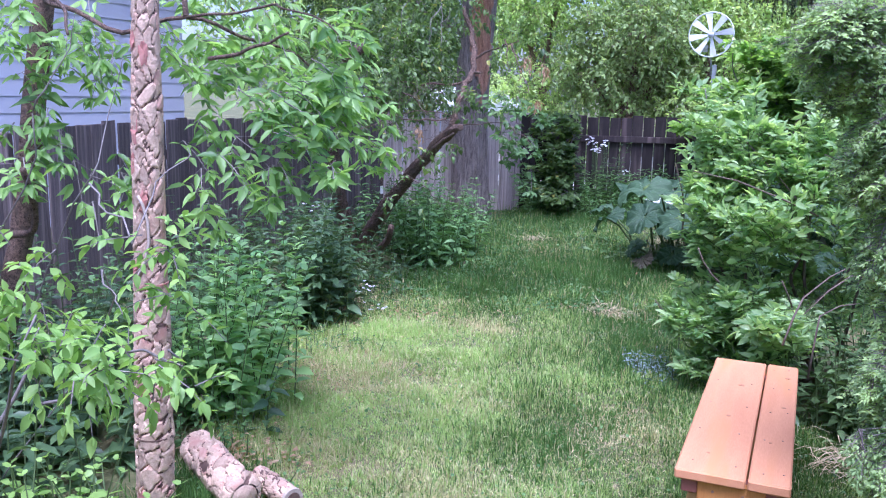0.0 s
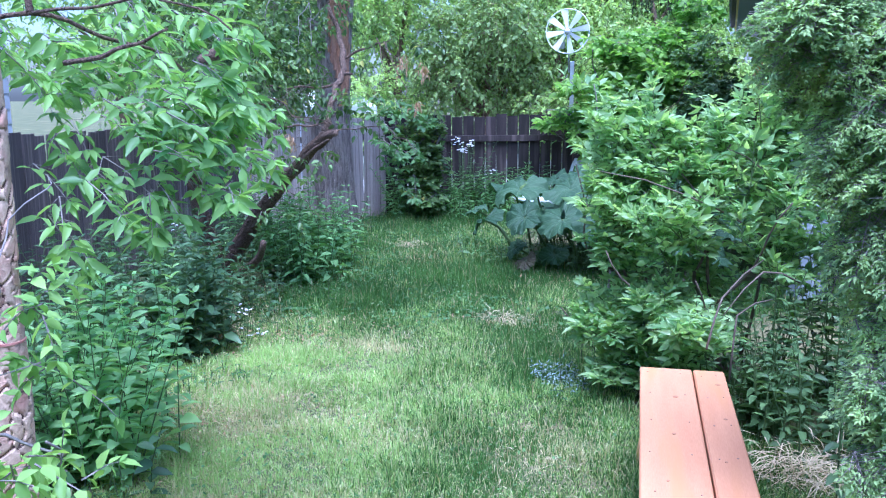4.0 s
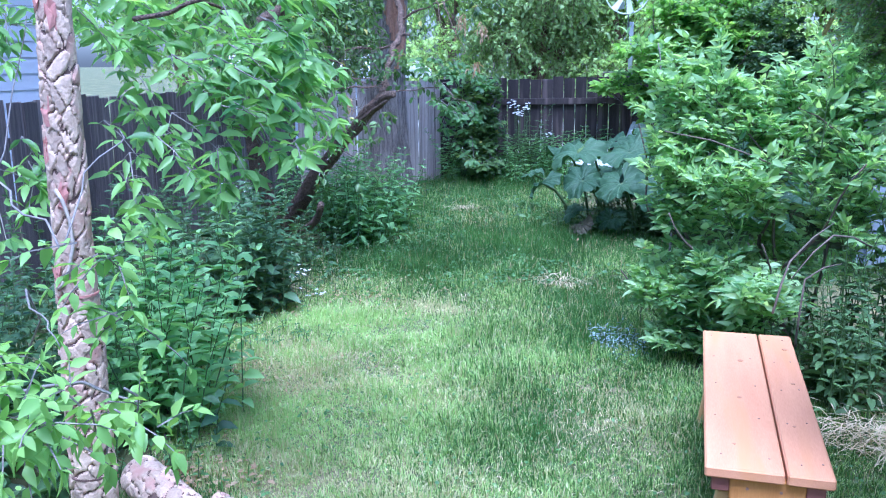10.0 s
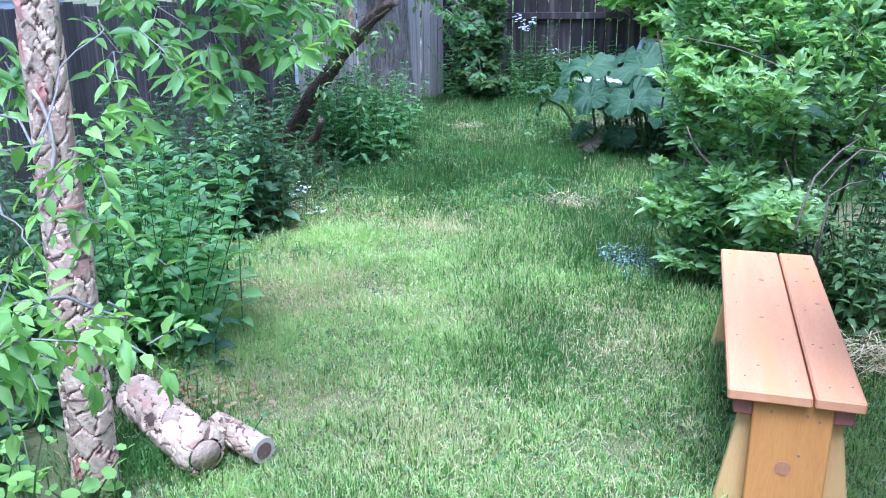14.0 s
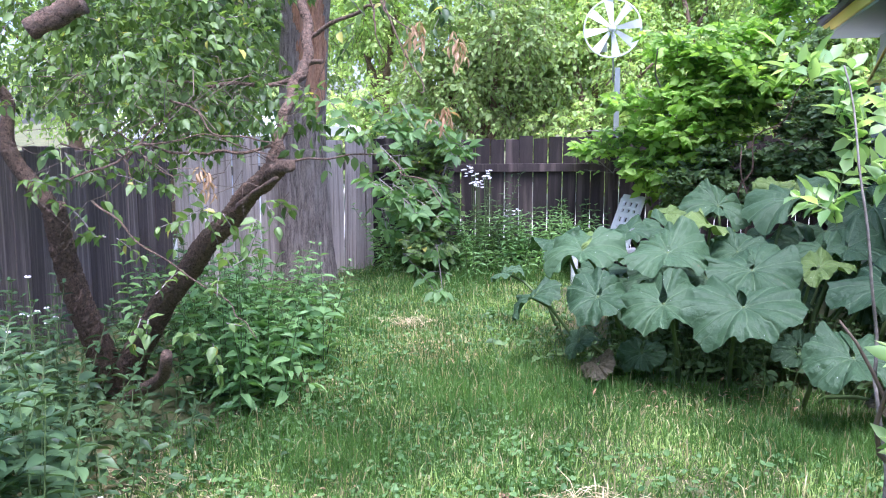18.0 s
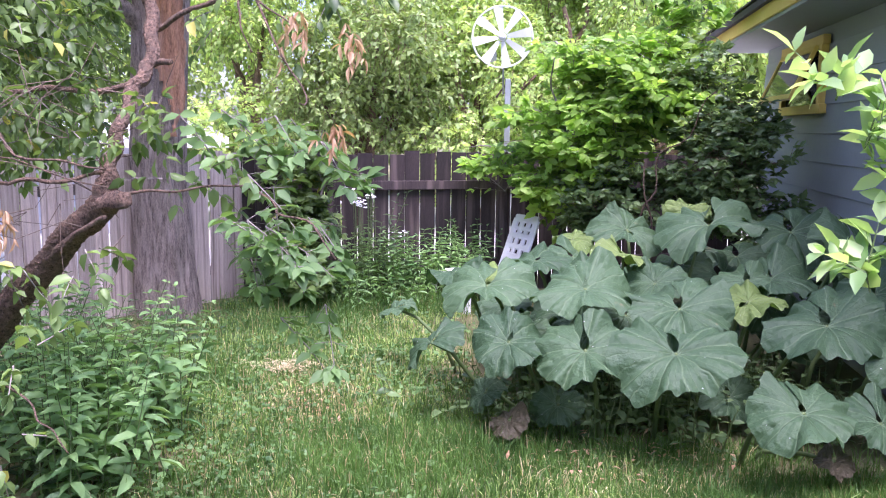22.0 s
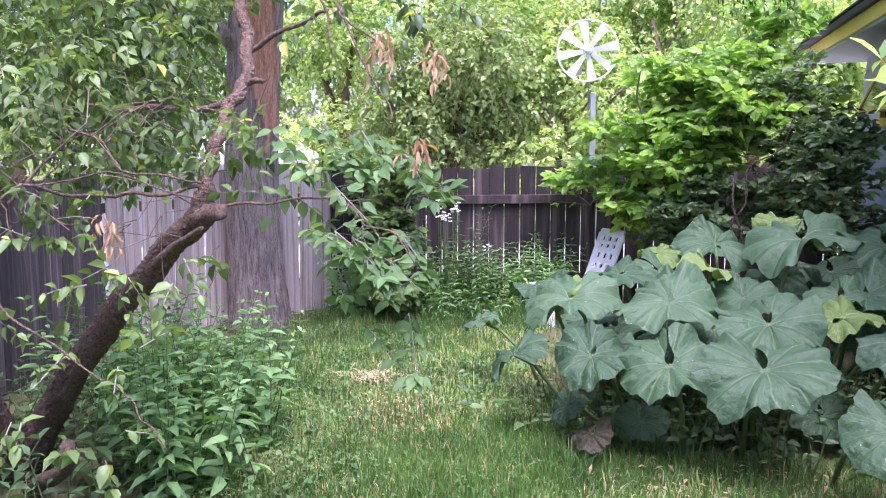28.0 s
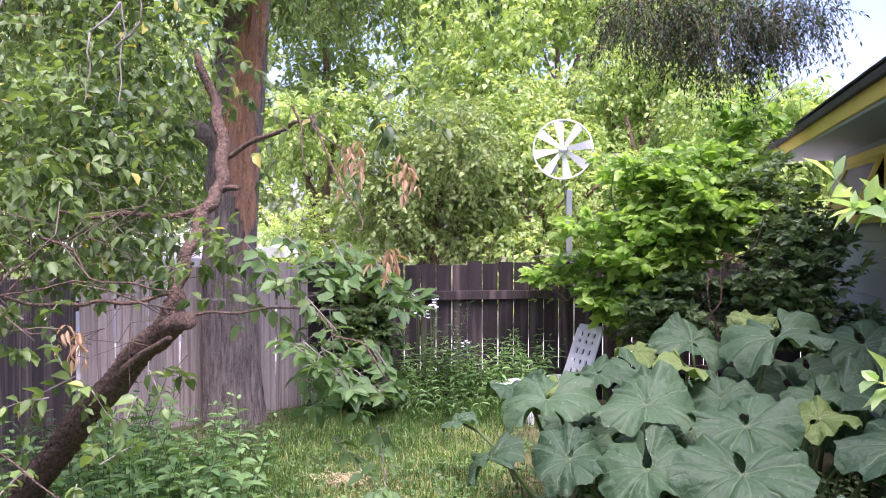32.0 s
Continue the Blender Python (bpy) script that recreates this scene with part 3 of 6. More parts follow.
def fronds(seed, blobs, root, length, leaf_l, leaf_w, nodes=5, side_l=0.5, pairs=2, lift=0.5, sag=0.15, droop=0.15, loose=0.3, shape=OVATE, faces=LANCE_T, keep=None, stem=0.003, face=0.8):
    """Flat leafy sprays that end in the blobs and point away from the root, to which their upper sides turn their backs: side shoots to both sides of an axis, opposite leaves on each."""
    rng = np.random.default_rng(seed)
    tip = np.concatenate([in_blob(rng, b, 0.45)[0] for b in blobs])
    n = len(tip)
    up = np.array([0, 0, 1.0])
    way = unit(unit(tip - np.array(root)) * np.array([1, 1, lift]) + 0.32 * rng.standard_normal((n, 3)))
    ln = length * rng.uniform(0.6, 1.25, n)
    side = unit(np.cross(way, up + 0.3 * rng.standard_normal((n, 3))))
    start = tip - way * ln[:, None]
    s = np.linspace(0.3, 1.0, nodes)
    axis = start[:, None] + way[:, None] * (ln[:, None] * s)[..., None]
    axis[..., 2] -= sag * ln[:, None] * s ** 2
    out = way * np.array([1, 1, 0])
    at, along, size, twig_lines, sky_up = [], [], [], [], []
    for sgn in (1, -1):
        d = unit(way[:, None] * 0.6 + sgn * side[:, None] * 0.8 + 0.2 * rng.standard_normal((n, nodes, 3)) + up * rng.uniform(-0.1, 0.25, (n, nodes, 1)))
        tl = side_l * ln[:, None] * (1.05 - 0.65 * s) * rng.uniform(0.6, 1.15, (n, nodes))
        end = axis + d * tl[..., None]
        twig_lines.append(np.stack([axis, end], 2).reshape(-1, 2, 3))
        for q in np.linspace(0.45, 1.0, pairs):
            p = axis + d * (tl * q)[..., None]
            p[..., 2] -= sag * tl * q ** 2
            for turn in (1, -1, 0) if q == 1.0 else (1, -1):
                a = d * (1.0 if turn == 0 else 0.55) + turn * np.cross(up, d) * 0.85 + 0.22 * rng.standard_normal(d.shape)
                a[..., 2] -= droop * rng.uniform(0.2, 1.3, (n, nodes))
                at.append(p.reshape(-1, 3))
                sky_up.append(np.repeat(out, nodes, 0))
                along.append(a.reshape(-1, 3))
                size.append(np.full(n * nodes, 1.0 if turn == 0 else 0.9))
    for turn in (-0.8, 0.0, 0.8):
        a = way + turn * side + 0.2 * rng.standard_normal((n, 3))
        a[:, 2] -= droop * 0.6
        at.append(axis[:, -1])
        sky_up.append(out)
        along.append(a)
        size.append(np.full(n, 1.0))
    at, along, size, sky_up = np.concatenate(at), np.concatenate(along), np.concatenate(size), np.concatenate(sky_up)
    size = size * rng.uniform(0.62, 1.15, len(size))
    twig_lines = np.concatenate(twig_lines)
    lines = axis[:, [0, nodes // 2, -1]]
    if keep:
        m = keep(at)
        at, along, size, sky_up = at[m], along[m], size[m], sky_up[m]
        twig_lines, lines = twig_lines[keep(twig_lines[:, 1])], lines[keep(lines[:, 2])]
    blades = leaves(at, along, up + face * sky_up + loose * rng.standard_normal(at.shape), leaf_l * size, leaf_w * size * rng.uniform(0.85, 1.15, len(size)), shape, faces)
    return blades, merged([strips(lines, stem * 1.3, stem * 0.7), strips(twig_lines, stem * 0.6, stem * 0.35)])


def limb(a, b, r0, r1, bend=0.1, seed=0, n=15, sides=8, wob=0.06):
    """A crooked tapering limb from a to b."""
    rng = np.random.default_rng(seed)
    a, b = np.array(a, float), np.array(b, float)
    s = np.linspace(0, 1, n)[:, None]
    w = [rng.standard_normal((1, 3)) / k for k in (1, 2, 3, 5)]
    off = bend * np.linalg.norm(b - a) * sum(q * np.sin(np.pi * s * k) for q, k in zip(w, (1, 2, 3, 5)))
    return tube(a + (b - a) * s + off * 0.35, np.linspace(r0, r1, n), sides, wob, seed)

# ---------------------------------------------------------------- ground and lawn
LEFT_EDGE = [(-4, -1.2), (1.0, -0.2), (1.9, -0.05), (2.4, -0.5), (3.1, -0.8), (4.2, -1.2), (4.7, -0.95), (6.2, -1.2), (7.1, -0.85), (8, -1.05), (9.4, -1.45), (10.9, -1.5), (11.8, -0.9), (12.6, 0.0)]
RIGHT_EDGE = [(-4, 3.2), (2.0, 3.0), (3.7, 2.6), (4.1, 1.55), (4.6, 1.3), (5.4, 1.9), (6.4, 2.4), (7.0, 2.0), (7.5, 1.0), (8.0, 0.55), (8.7, 0.3), (9.7, 0.25), (11.8, 0.4), (12.6, 0.5)]


def height_at(x, y):
    """A lawn that is not quite flat."""
    return 0.012 * np.sin(1.7 * x + 0.6) * np.cos(1.3 * y) + 0.008 * np.sin(4.1 * x + 2.3 * y)


def build_ground():
    near_x, near_y = np.linspace(-9, 9, 91), np.linspace(-6, 20, 131)
    gx = np.concatenate([[-400, -120, -40, -18], near_x, [18, 40, 120, 400]])
    gy = np.concatenate([[-400, -120, -40, -14], near_y, [28, 50, 120, 400]])
    x, y = np.meshgrid(gx, gy)
    z = np.where((abs(x) < 10) & (y > -7) & (y < 21), height_at(x, y), 0.0)
    v = np.stack([x, y, z], -1).reshape(-1, 3)
    n = len(gx)
    i = (np.arange(len(gy) - 1)[:, None] * n + np.arange(n - 1)[None]).ravel()
    t = np.concatenate([np.stack([i, i + 1, i + n + 1], 1), np.stack([i, i + n + 1, i + n], 1)])
    ob = part("ground", fast_mesh("ground", v, t, True), SOIL)
    tagged(ob, "brown soil with thatch and leaf litter under the grass", "ground", kind="structure")


def blades(rng, x, y, h, w, lean=0.45):
    """Curved three-triangle blades."""
    n = len(x)
    z = height_at(x, y) - 0.004
    a = rng.uniform(0, 2 * np.pi, n)
    tilt = np.abs(rng.normal(0, lean, n))
    d = np.stack([np.cos(a), np.sin(a), np.zeros(n)], 1)
    b = rng.uniform(0, 2 * np.pi, n)
    s = np.stack([np.cos(b), np.sin(b), np.zeros(n)], 1) * (w / 2)[:, None]
    base = np.stack([x, y, z], 1)
    up = np.array([0, 0, 1.0])
    mid = base + up * (h * 0.6 * np.cos(tilt * 0.6))[:, None] + d * (h * 0.6 * np.sin(tilt * 0.6))[:, None]
    top = mid + up * (h * 0.4 * np.cos(tilt * 1.6))[:, None] + d * (h * 0.4 * np.sin(tilt * 1.6))[:, None]
    v = np.stack([base - s, base + s, mid - s * 0.8, mid + s * 0.8, top], 1).reshape(-1, 3)
    t = np.array([(0, 1, 3), (0, 3, 2), (2, 3, 4)])[None] + (np.arange(n) * 5)[:, None, None]
    return v, t.reshape(-1, 3)


def lawn_points(rng, n, y0, y1, out=0.12):
    y = rng.uniform(y0, y1, n)
    l = np.interp(y, *zip(*LEFT_EDGE)) - out
    r = np.interp(y, *zip(*RIGHT_EDGE)) + out
    x = rng.uniform(-2.4, 3.2, n)
    ragged = 0.12 * np.sin(9 * y) + 0.08 * rng.standard_normal(n)
    m = (x > l + ragged) & (x < r + ragged)
    return x[m], y[m]


DRY = ((-0.38, 3.5, 0.5, 0.35, 1.0), (-0.09, 4.9, 0.42, 0.16, 1.0), (-0.8, 3.9, 0.3, 0.3, 0.8), (-0.1, 2.4, 0.5, 0.35, 0.9), (1.3, 3.35, 0.25, 0.3, 0.7), (0.75, 2.3, 0.6, 0.4, 0.6), (0.35, 3.4, 0.35, 0.25, 0.5),
       (-0.85, 5.5, 0.3, 0.2, 0.7), (-0.5, 8.5, 0.35, 0.6, 1.0), (-0.25, 7.7, 0.25, 0.35, 0.9), (1.45, 6.95, 0.5, 0.12, 0.9), (0.75, 5.7, 0.3, 0.12, 0.6))


def dryness(x, y):
    """How far the lawn has withered at a place, 0 to 1."""
    d = sum(g * np.exp(-((x - cx) / sx) ** 2 - ((y - cy) / sy) ** 2) for cx, cy, sx, sy, g in DRY)
    d = d * (1 + 0.15 * (y > 7.6))
    return np.clip(d * (0.75 + 0.5 * np.sin(7 * x + 3 * np.sin(5 * y)) * np.sin(6 * y + 1)), 0, 1)


def deep_green_share(x, y):
    """Share of deep green grass: low on the near lawn, high in the strip across it and towards the bush, where its dark
    colour also stands in for shade.
    """
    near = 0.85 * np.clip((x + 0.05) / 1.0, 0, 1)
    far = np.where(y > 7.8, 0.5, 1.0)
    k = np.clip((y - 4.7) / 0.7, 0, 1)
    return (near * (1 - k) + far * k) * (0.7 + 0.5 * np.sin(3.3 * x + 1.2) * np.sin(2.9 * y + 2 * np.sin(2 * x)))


def build_grass():
    rng = np.random.default_rng(3)
    green, deep_green, dry = [], [], []
    for n, y0, y1, h0, h1, w in ((330000, 1.2, 3.6, 0.04, 0.09, 0.0044), (190000, 3.6, 5.6, 0.045, 0.095, 0.0052),
                                 (85000, 5.6, 8.2, 0.04, 0.10, 0.0068), (65000, 8.2, 12.8, 0.045, 0.11, 0.008), (12000, -2, 1.2, 0.03, 0.05, 0.005)):
        x, y = lawn_points(rng, n, y0, y1)
        clump = 0.75 + 0.4 * np.sin(5.1 * x + 2 * np.sin(3.7 * y)) * np.sin(4.3 * y + 1.3) + 0.4 * np.sin(23 * x + 3 * np.sin(17 * y)) * np.sin(19 * y + 2 * np.sin(13 * x))
        tuft = 0.5 + 0.5 * np.sin(31 * x + 4 * np.sin(11 * y)) * np.sin(29 * y + 4 * np.sin(13 * x + 1))
        m = rng.uniform(0, 1, len(x)) < 0.55 + 0.6 * tuft
        x, y, clump = x[m], y[m], (clump * (0.7 + 0.6 * tuft))[m]
        d = dryness(x, y)
        h = rng.uniform(h0, h1, len(x)) * clump.clip(0.3, 1.5) * (1 - 0.2 * d)
        pale = rng.uniform(0, 1, len(x)) < 0.05 + 0.75 * d
        deep = ~pale & (rng.uniform(0, 1, len(x)) < deep_green_share(x, y))
        for bits, m, lean in ((green, ~pale & ~deep, 1.25), (deep_green, deep, 1.1), (dry, pale, 1.4)):
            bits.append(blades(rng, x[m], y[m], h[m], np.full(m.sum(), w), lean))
    ob = part("lawn_grass", fast_mesh("lawn_grass", *merged(green)), GRASS)
    tagged(ob, "short mown green lawn grass", "grass", kind="stuff")
    # greener grass whose darkness also carries the shade on this part of the lawn
    ob = part("deep_green_grass", fast_mesh("deep_green_grass", *merged(deep_green)), TALL_GRASS)
    tagged(ob, "deep green grass across the lawn, darkened in place of tree shade", "grass", kind="stuff")
    ob = part("dry_grass", fast_mesh("dry_grass", *merged(dry)), DRY_GRASS)
    tagged(ob, "withered straw-coloured patches in the lawn", "grass", kind="stuff")
    bits = []
    for n, cx, cy, sx, sy, h in ((9000, -0.4, 8.8, 1.1, 1.5, 0.13), (6000, 0.3, 6.8, 1.2, 0.8, 0.11), (5000, 0.25, 7.4, 0.7, 0.5, 0.2), (3500, -0.6, 6.1, 0.6, 0.45, 0.17), (3500, -0.9, 10.6, 0.7, 0.8, 0.22), (2600, 1.9, 6.6, 0.6, 0.4, 0.16),
                                 (2200, 1.1, 4.5, 0.25, 0.4, 0.14), (5000, 1.9, 6.7, 0.8, 0.28, 0.13), (4000, 2.4, 6.6, 0.5, 0.4, 0.16), (2600, 1.5, 7.3, 0.6, 0.2, 0.12), (1500, -0.35, 1.9, 0.2, 0.25, 0.16), (2000, 0.0, 10.9, 0.7, 0.3, 0.26), (1600, -1.25, 8.6, 0.35, 0.6, 0.2), (1200, 0.4, 5.9, 0.5, 0.2, 0.12)):
        bits.append(blades(rng, rng.normal(cx, sx / 1.6, n), rng.normal(cy, sy / 1.6, n), rng.uniform(0.45, 1, n) * h, np.full(n, 0.0055), 0.95))
    ob = part("long_grass", fast_mesh("long_grass", *merged(bits)), TALL_GRASS)
    tagged(ob, "unmown bright green grass tufts at the lawn's rim", "grass", kind="stuff")
    # clover and small creeping leaves
    n = 46000
    x, y = lawn_points(rng, n, 1.2, 12.0, 0.35)
    keep = rng.uniform(0, 1, len(x)) < 0.35 + 0.65 * (np.sin(3.1 * x + 1.0) * np.sin(2.3 * y + 0.4) > 0.1)
    edge = np.abs(x - np.interp(y, *zip(*LEFT_EDGE))) < 0.45
    thin = (y < 5) & (rng.uniform(0, 1, len(x)) < 0.5)
    bare = thin | (y > 6.4) & (y < 8.2) & (x > 0.4)
    x, y = x[(keep | edge) & ~bare], y[(keep | edge) & ~bare]
    p = np.stack([x, y, height_at(x, y) + rng.uniform(0.012, 0.05, len(x)) * np.where(y > 5.5, 1.5, 1.0)], 1)
    along = rng.standard_normal(p.shape)
    along[:, 2] *= 0.3
    size = rng.uniform(0.012, 0.03, len(x)) * np.where(y > 5.5, 1.35, 0.72)
    v, t = leaves(p, along, np.tile([0, 0, 1.0], (len(x), 1)) + 0.3 * rng.standard_normal(p.shape), size, size * 0.9, ROUND)
    ob = part("clover", fast_mesh("clover", v, t), CLOVER)
    tagged(ob, "clover and creeping weeds among the grass", "weeds", kind="stuff")
    # dry clippings
    n = 2600
    x, y = lawn_points(rng, n * 3, 1.4, 9.5, 0.25)
    sel = (np.sin(1.9 * x + 2.0) * np.sin(1.6 * y + 0.7) > 0.15) | (np.abs(y - 4.9) < 0.35)
    x, y = x[sel], y[sel]
    p = np.stack([x, y, height_at(x, y) + rng.uniform(0.005, 0.03, len(x))], 1)
    along = rng.standard_normal(p.shape)
    along[:, 2] *= 0.12
    v, t = leaves(p, along, np.tile([0, 0, 1.0], (len(x), 1)), rng.uniform(0.04, 0.11, len(x)), np.full(len(x), 0.004), DIAMOND, DIAMOND_T)
    ob = part("dry_clippings", fast_mesh("dry_clippings", v, t), STRAW)
    tagged(ob, "dry straw clippings scattered on the lawn", "straw", kind="stuff")


build_ground()
build_grass()


def litter(name, label, cx, cy, sx, sy, n, length, material, seed, z=0.03, width=0.006):
    rng = np.random.default_rng(seed)
    p = np.stack([rng.normal(cx, sx, n), rng.normal(cy, sy, n), rng.uniform(0.005, z, n)], 1)
    along = rng.standard_normal((n, 3))
    along[:, 0] *= 2.0
    along[:, 2] *= 0.3
    v, t = leaves(p, along, np.tile([0, 0, 1.0], (n, 1)), rng.uniform(0.5, 1, n) * length, np.full(n, width), DIAMOND, DIAMOND_T)
    return tagged(part(name, fast_mesh(name, v, t), material), label, "litter", kind="stuff")


litter("straw_heap", "heap of pale dry straw beside the bench", 2.42, 3.2, 0.13, 0.08, 320, 0.26, STRAW, 5, 0.12)
litter("straw_wisps", "wisps of dry cut grass on the lawn", 0.72, 5.72, 0.12, 0.06, 160, 0.22, STRAW, 6, 0.05)
litter("red_bark_chips", "red-brown bark chips on the lawn", 0.36, 5.74, 0.06, 0.04, 70, 0.05, RED_BARK, 7, 0.04, 0.02)
litter("dead_leaf_litter", "brown withered leaves on the soil by the pillar", -0.42, 2.25, 0.14, 0.12, 160, 0.05, DEAD, 8, 0.05, 0.03)

litter("straw_wisps", "tuft of bleached dead grass on the lawn", -0.74, 8.8, 0.12, 0.07, 200, 0.16, STRAW, 9, 0.08)
litter("dead_leaf_litter", "brown dead leaves trodden into the grass", -0.27, 7.98, 0.22, 0.3, 220, 0.05, DEAD, 10, 0.04, 0.02)
litter("dead_leaf_litter", "trodden dead leaves and bare soil crumbs on the lawn", -0.5, 5.2, 0.3, 0.28, 420, 0.045, DEAD, 14, 0.03, 0.018)
litter("straw_wisps", "thin brown grass where the lawn is worn", -0.55, 3.6, 0.3, 0.35, 700, 0.09, STRAW, 15, 0.035, 0.004)
litter("dead_leaf_litter", "crumbled brown leaves at the lawn's worn rim", -0.6, 3.4, 0.25, 0.4, 420, 0.04, DEAD, 16, 0.025, 0.014)
litter("dead_leaf_litter", "brown dead leaves at the lawn's rim", -1.0, 4.85, 0.25, 0.25, 160, 0.05, DEAD, 11, 0.04, 0.02)
litter("straw_wisps", "dry grass under the tree at the lawn's rim", -1.3, 5.5, 0.25, 0.25, 260, 0.16, STRAW, 12, 0.05)
litter("dead_leaf_litter", "twigs and dead leaves below the large leaves", 1.31, 7.25, 0.3, 0.12, 120, 0.07, DEAD, 13, 0.06, 0.02)

# ---------------------------------------------------------------- fences


def board_mesh(width, height, seed):
    bm = box((width, 0.018, height), (0, 0, height / 2), 0.003)
    rng = random.Random(seed)
    for v in bm.verts:
        if v.co.z > height * 0.5:
            v.co.z += rng.uniform(-0.006, 0.006)
        v.co.y += rng.uniform(-0.002, 0.002)
    me = bpy.data.meshes.new("board")
    bm.to_mesh(me)
    bm.free()
    return me


def fence_run(fence, corners, pitch, width, height, material, seed, lean=1.2):
    rng = random.Random(seed)
    meshes = [board_mesh(width, height, seed + i) for i in range(4)]
    for me in meshes:
        me.materials.append(material)
    for (x0, y0), (x1, y1) in zip(corners, corners[1:]):
        run = math.hypot(x1 - x0, y1 - y0)
        turn = math.degrees(math.atan2(y1 - y0, x1 - x0))
        for i in range(int(run / pitch)):
            s = (i + 0.5) * pitch / run
            ob = new("board", rng.choice(meshes))
            ob.parent = fence
            ob.matrix_world = pose(x0 + (x1 - x0) * s, y0 + (y1 - y0) * s, rng.uniform(-0.03, 0.02), rng.uniform(-1, 1), rng.uniform(-lean, lean) * 0.5, turn + rng.uniform(-2, 2))


def fence_bar(fence, name, a, b, z, size, out, material=BOARD):
    run = math.hypot(b[0] - a[0], b[1] - a[1])
    turn = math.degrees(math.atan2(b[1] - a[1], b[0] - a[0]))
    ob = part(name, box((run, *size)), material, fence)
    nx, ny = math.sin(radians(turn)), -math.cos(radians(turn))
    ob.matrix_world = pose((a[0] + b[0]) / 2 + nx * out, (a[1] + b[1]) / 2 + ny * out, z, 0, 0, turn)


def post(fence, x, y, h, size=0.09, material=BOARD):
    ob = part("post", box((size, size, h + 0.2), (0, 0, h / 2 - 0.1), 0.006), material, fence)
    ob.matrix_world = pose(x, y, 0, 0, 0, 20)


FENCE_H = 1.45
side_fence = thing("wooden_fence", "weathered grey-purple wooden board fence beside the lawn", "fence")
fence_run(side_fence, [(-3.35, -2.5), (-3.05, 3.5), (-3.1, 9.7)], 0.148, 0.142, FENCE_H, BOARD, 11)
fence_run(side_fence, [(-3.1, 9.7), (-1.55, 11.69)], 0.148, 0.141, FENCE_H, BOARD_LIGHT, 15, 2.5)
for a, b in (((-3.35, -2.5), (-3.05, 3.5)), ((-3.05, 3.5), (-3.1, 9.7)), ((-3.1, 9.7), (-1.55, 11.69))):
    for z in (0.3, 1.15):
        fence_bar(side_fence, "rail", a, b, z, (0.04, 0.085), -0.035)
for x, y in ((-3.42, -2.5), (-3.25, 0.5), (-3.13, 3.5), (-3.16, 6.4), (-3.2, 9.7), (-2.4, 10.78), (-1.78, 11.6)):
    post(side_fence, x, y, FENCE_H - 0.05)

FAR_A, FAR_B = (-1.62, 11.32), (3.75, 12.72)
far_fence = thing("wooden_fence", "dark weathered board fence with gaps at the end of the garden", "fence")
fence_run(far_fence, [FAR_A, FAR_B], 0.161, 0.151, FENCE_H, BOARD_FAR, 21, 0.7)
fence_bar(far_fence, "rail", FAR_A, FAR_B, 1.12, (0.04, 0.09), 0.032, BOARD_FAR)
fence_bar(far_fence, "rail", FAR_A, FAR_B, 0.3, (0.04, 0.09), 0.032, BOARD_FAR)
for i in range(3):
    s = 0.468 + (i - 1) * 0.44
    post(far_fence, FAR_A[0] + (FAR_B[0] - FAR_A[0]) * s + 0.04, FAR_A[1] + (FAR_B[1] - FAR_A[1]) * s - 0.075, FENCE_H + 0.01, 0.09, BOARD_FAR)

# Two walls added out of view; they block low sky light and deepen the shade.
for nm, size, at in (("wall_south", (8.0, 0.2, 2.7), (0.5, -3.6, 1.35)), ("wall_east", (0.12, 9.9, 1.8), (4.6, 1.4, 0.9))):
    tagged(part(nm, box(size, at, 0.01), BOARD), "plain board wall added out of view to block side light", "wall", kind="structure")

# Made-up pale ground, there only so that the fence gaps look bright.
alley = part("alley", box((14, 12.0, 0.03), (0, 0, 0), 0), GAP_GROUND)
alley.matrix_world = pose(-0.6, 18.6, 0.0, 0, 0, 14.6)
tagged(alley, "pale ground added behind the far fence to brighten its gaps", "alley", kind="structure")

# ---------------------------------------------------------------- houses beyond


def siding_wall(house, name, a, b, z0, z1, pitch, material):
    """Overlapping boards on a wall from a to b, each a piece of its own, over a backing."""
    run = math.hypot(b[0] - a[0], b[1] - a[1])
    turn = math.degrees(math.atan2(b[1] - a[1], b[0] - a[0]))
    wall = part(name, box((run, 0.14, z1 - z0), (0, 0, 0), 0), material, house)
    wall.matrix_world = pose((a[0] + b[0]) / 2, (a[1] + b[1]) / 2, (z0 + z1) / 2, 0, 0, turn)
    bm = box((run, 0.016, pitch * 1.06), (0, 0, 0), 0.003)
    me = bpy.data.meshes.new("siding_board")
    bm.to_mesh(me)
    bm.free()
    me.materials.append(material)
    for side in (-1, 1):
        for i in range(int((z1 - z0) / pitch)):
            ob = new("siding_board", me)
            ob.parent = wall
            ob.matrix_parent_inverse = Matrix()
            ob.matrix_basis = pose(0, side * 0.082, -(z1 - z0) / 2 + (i + 0.5) * pitch, side * 3.2, 0, 0)
    return wall


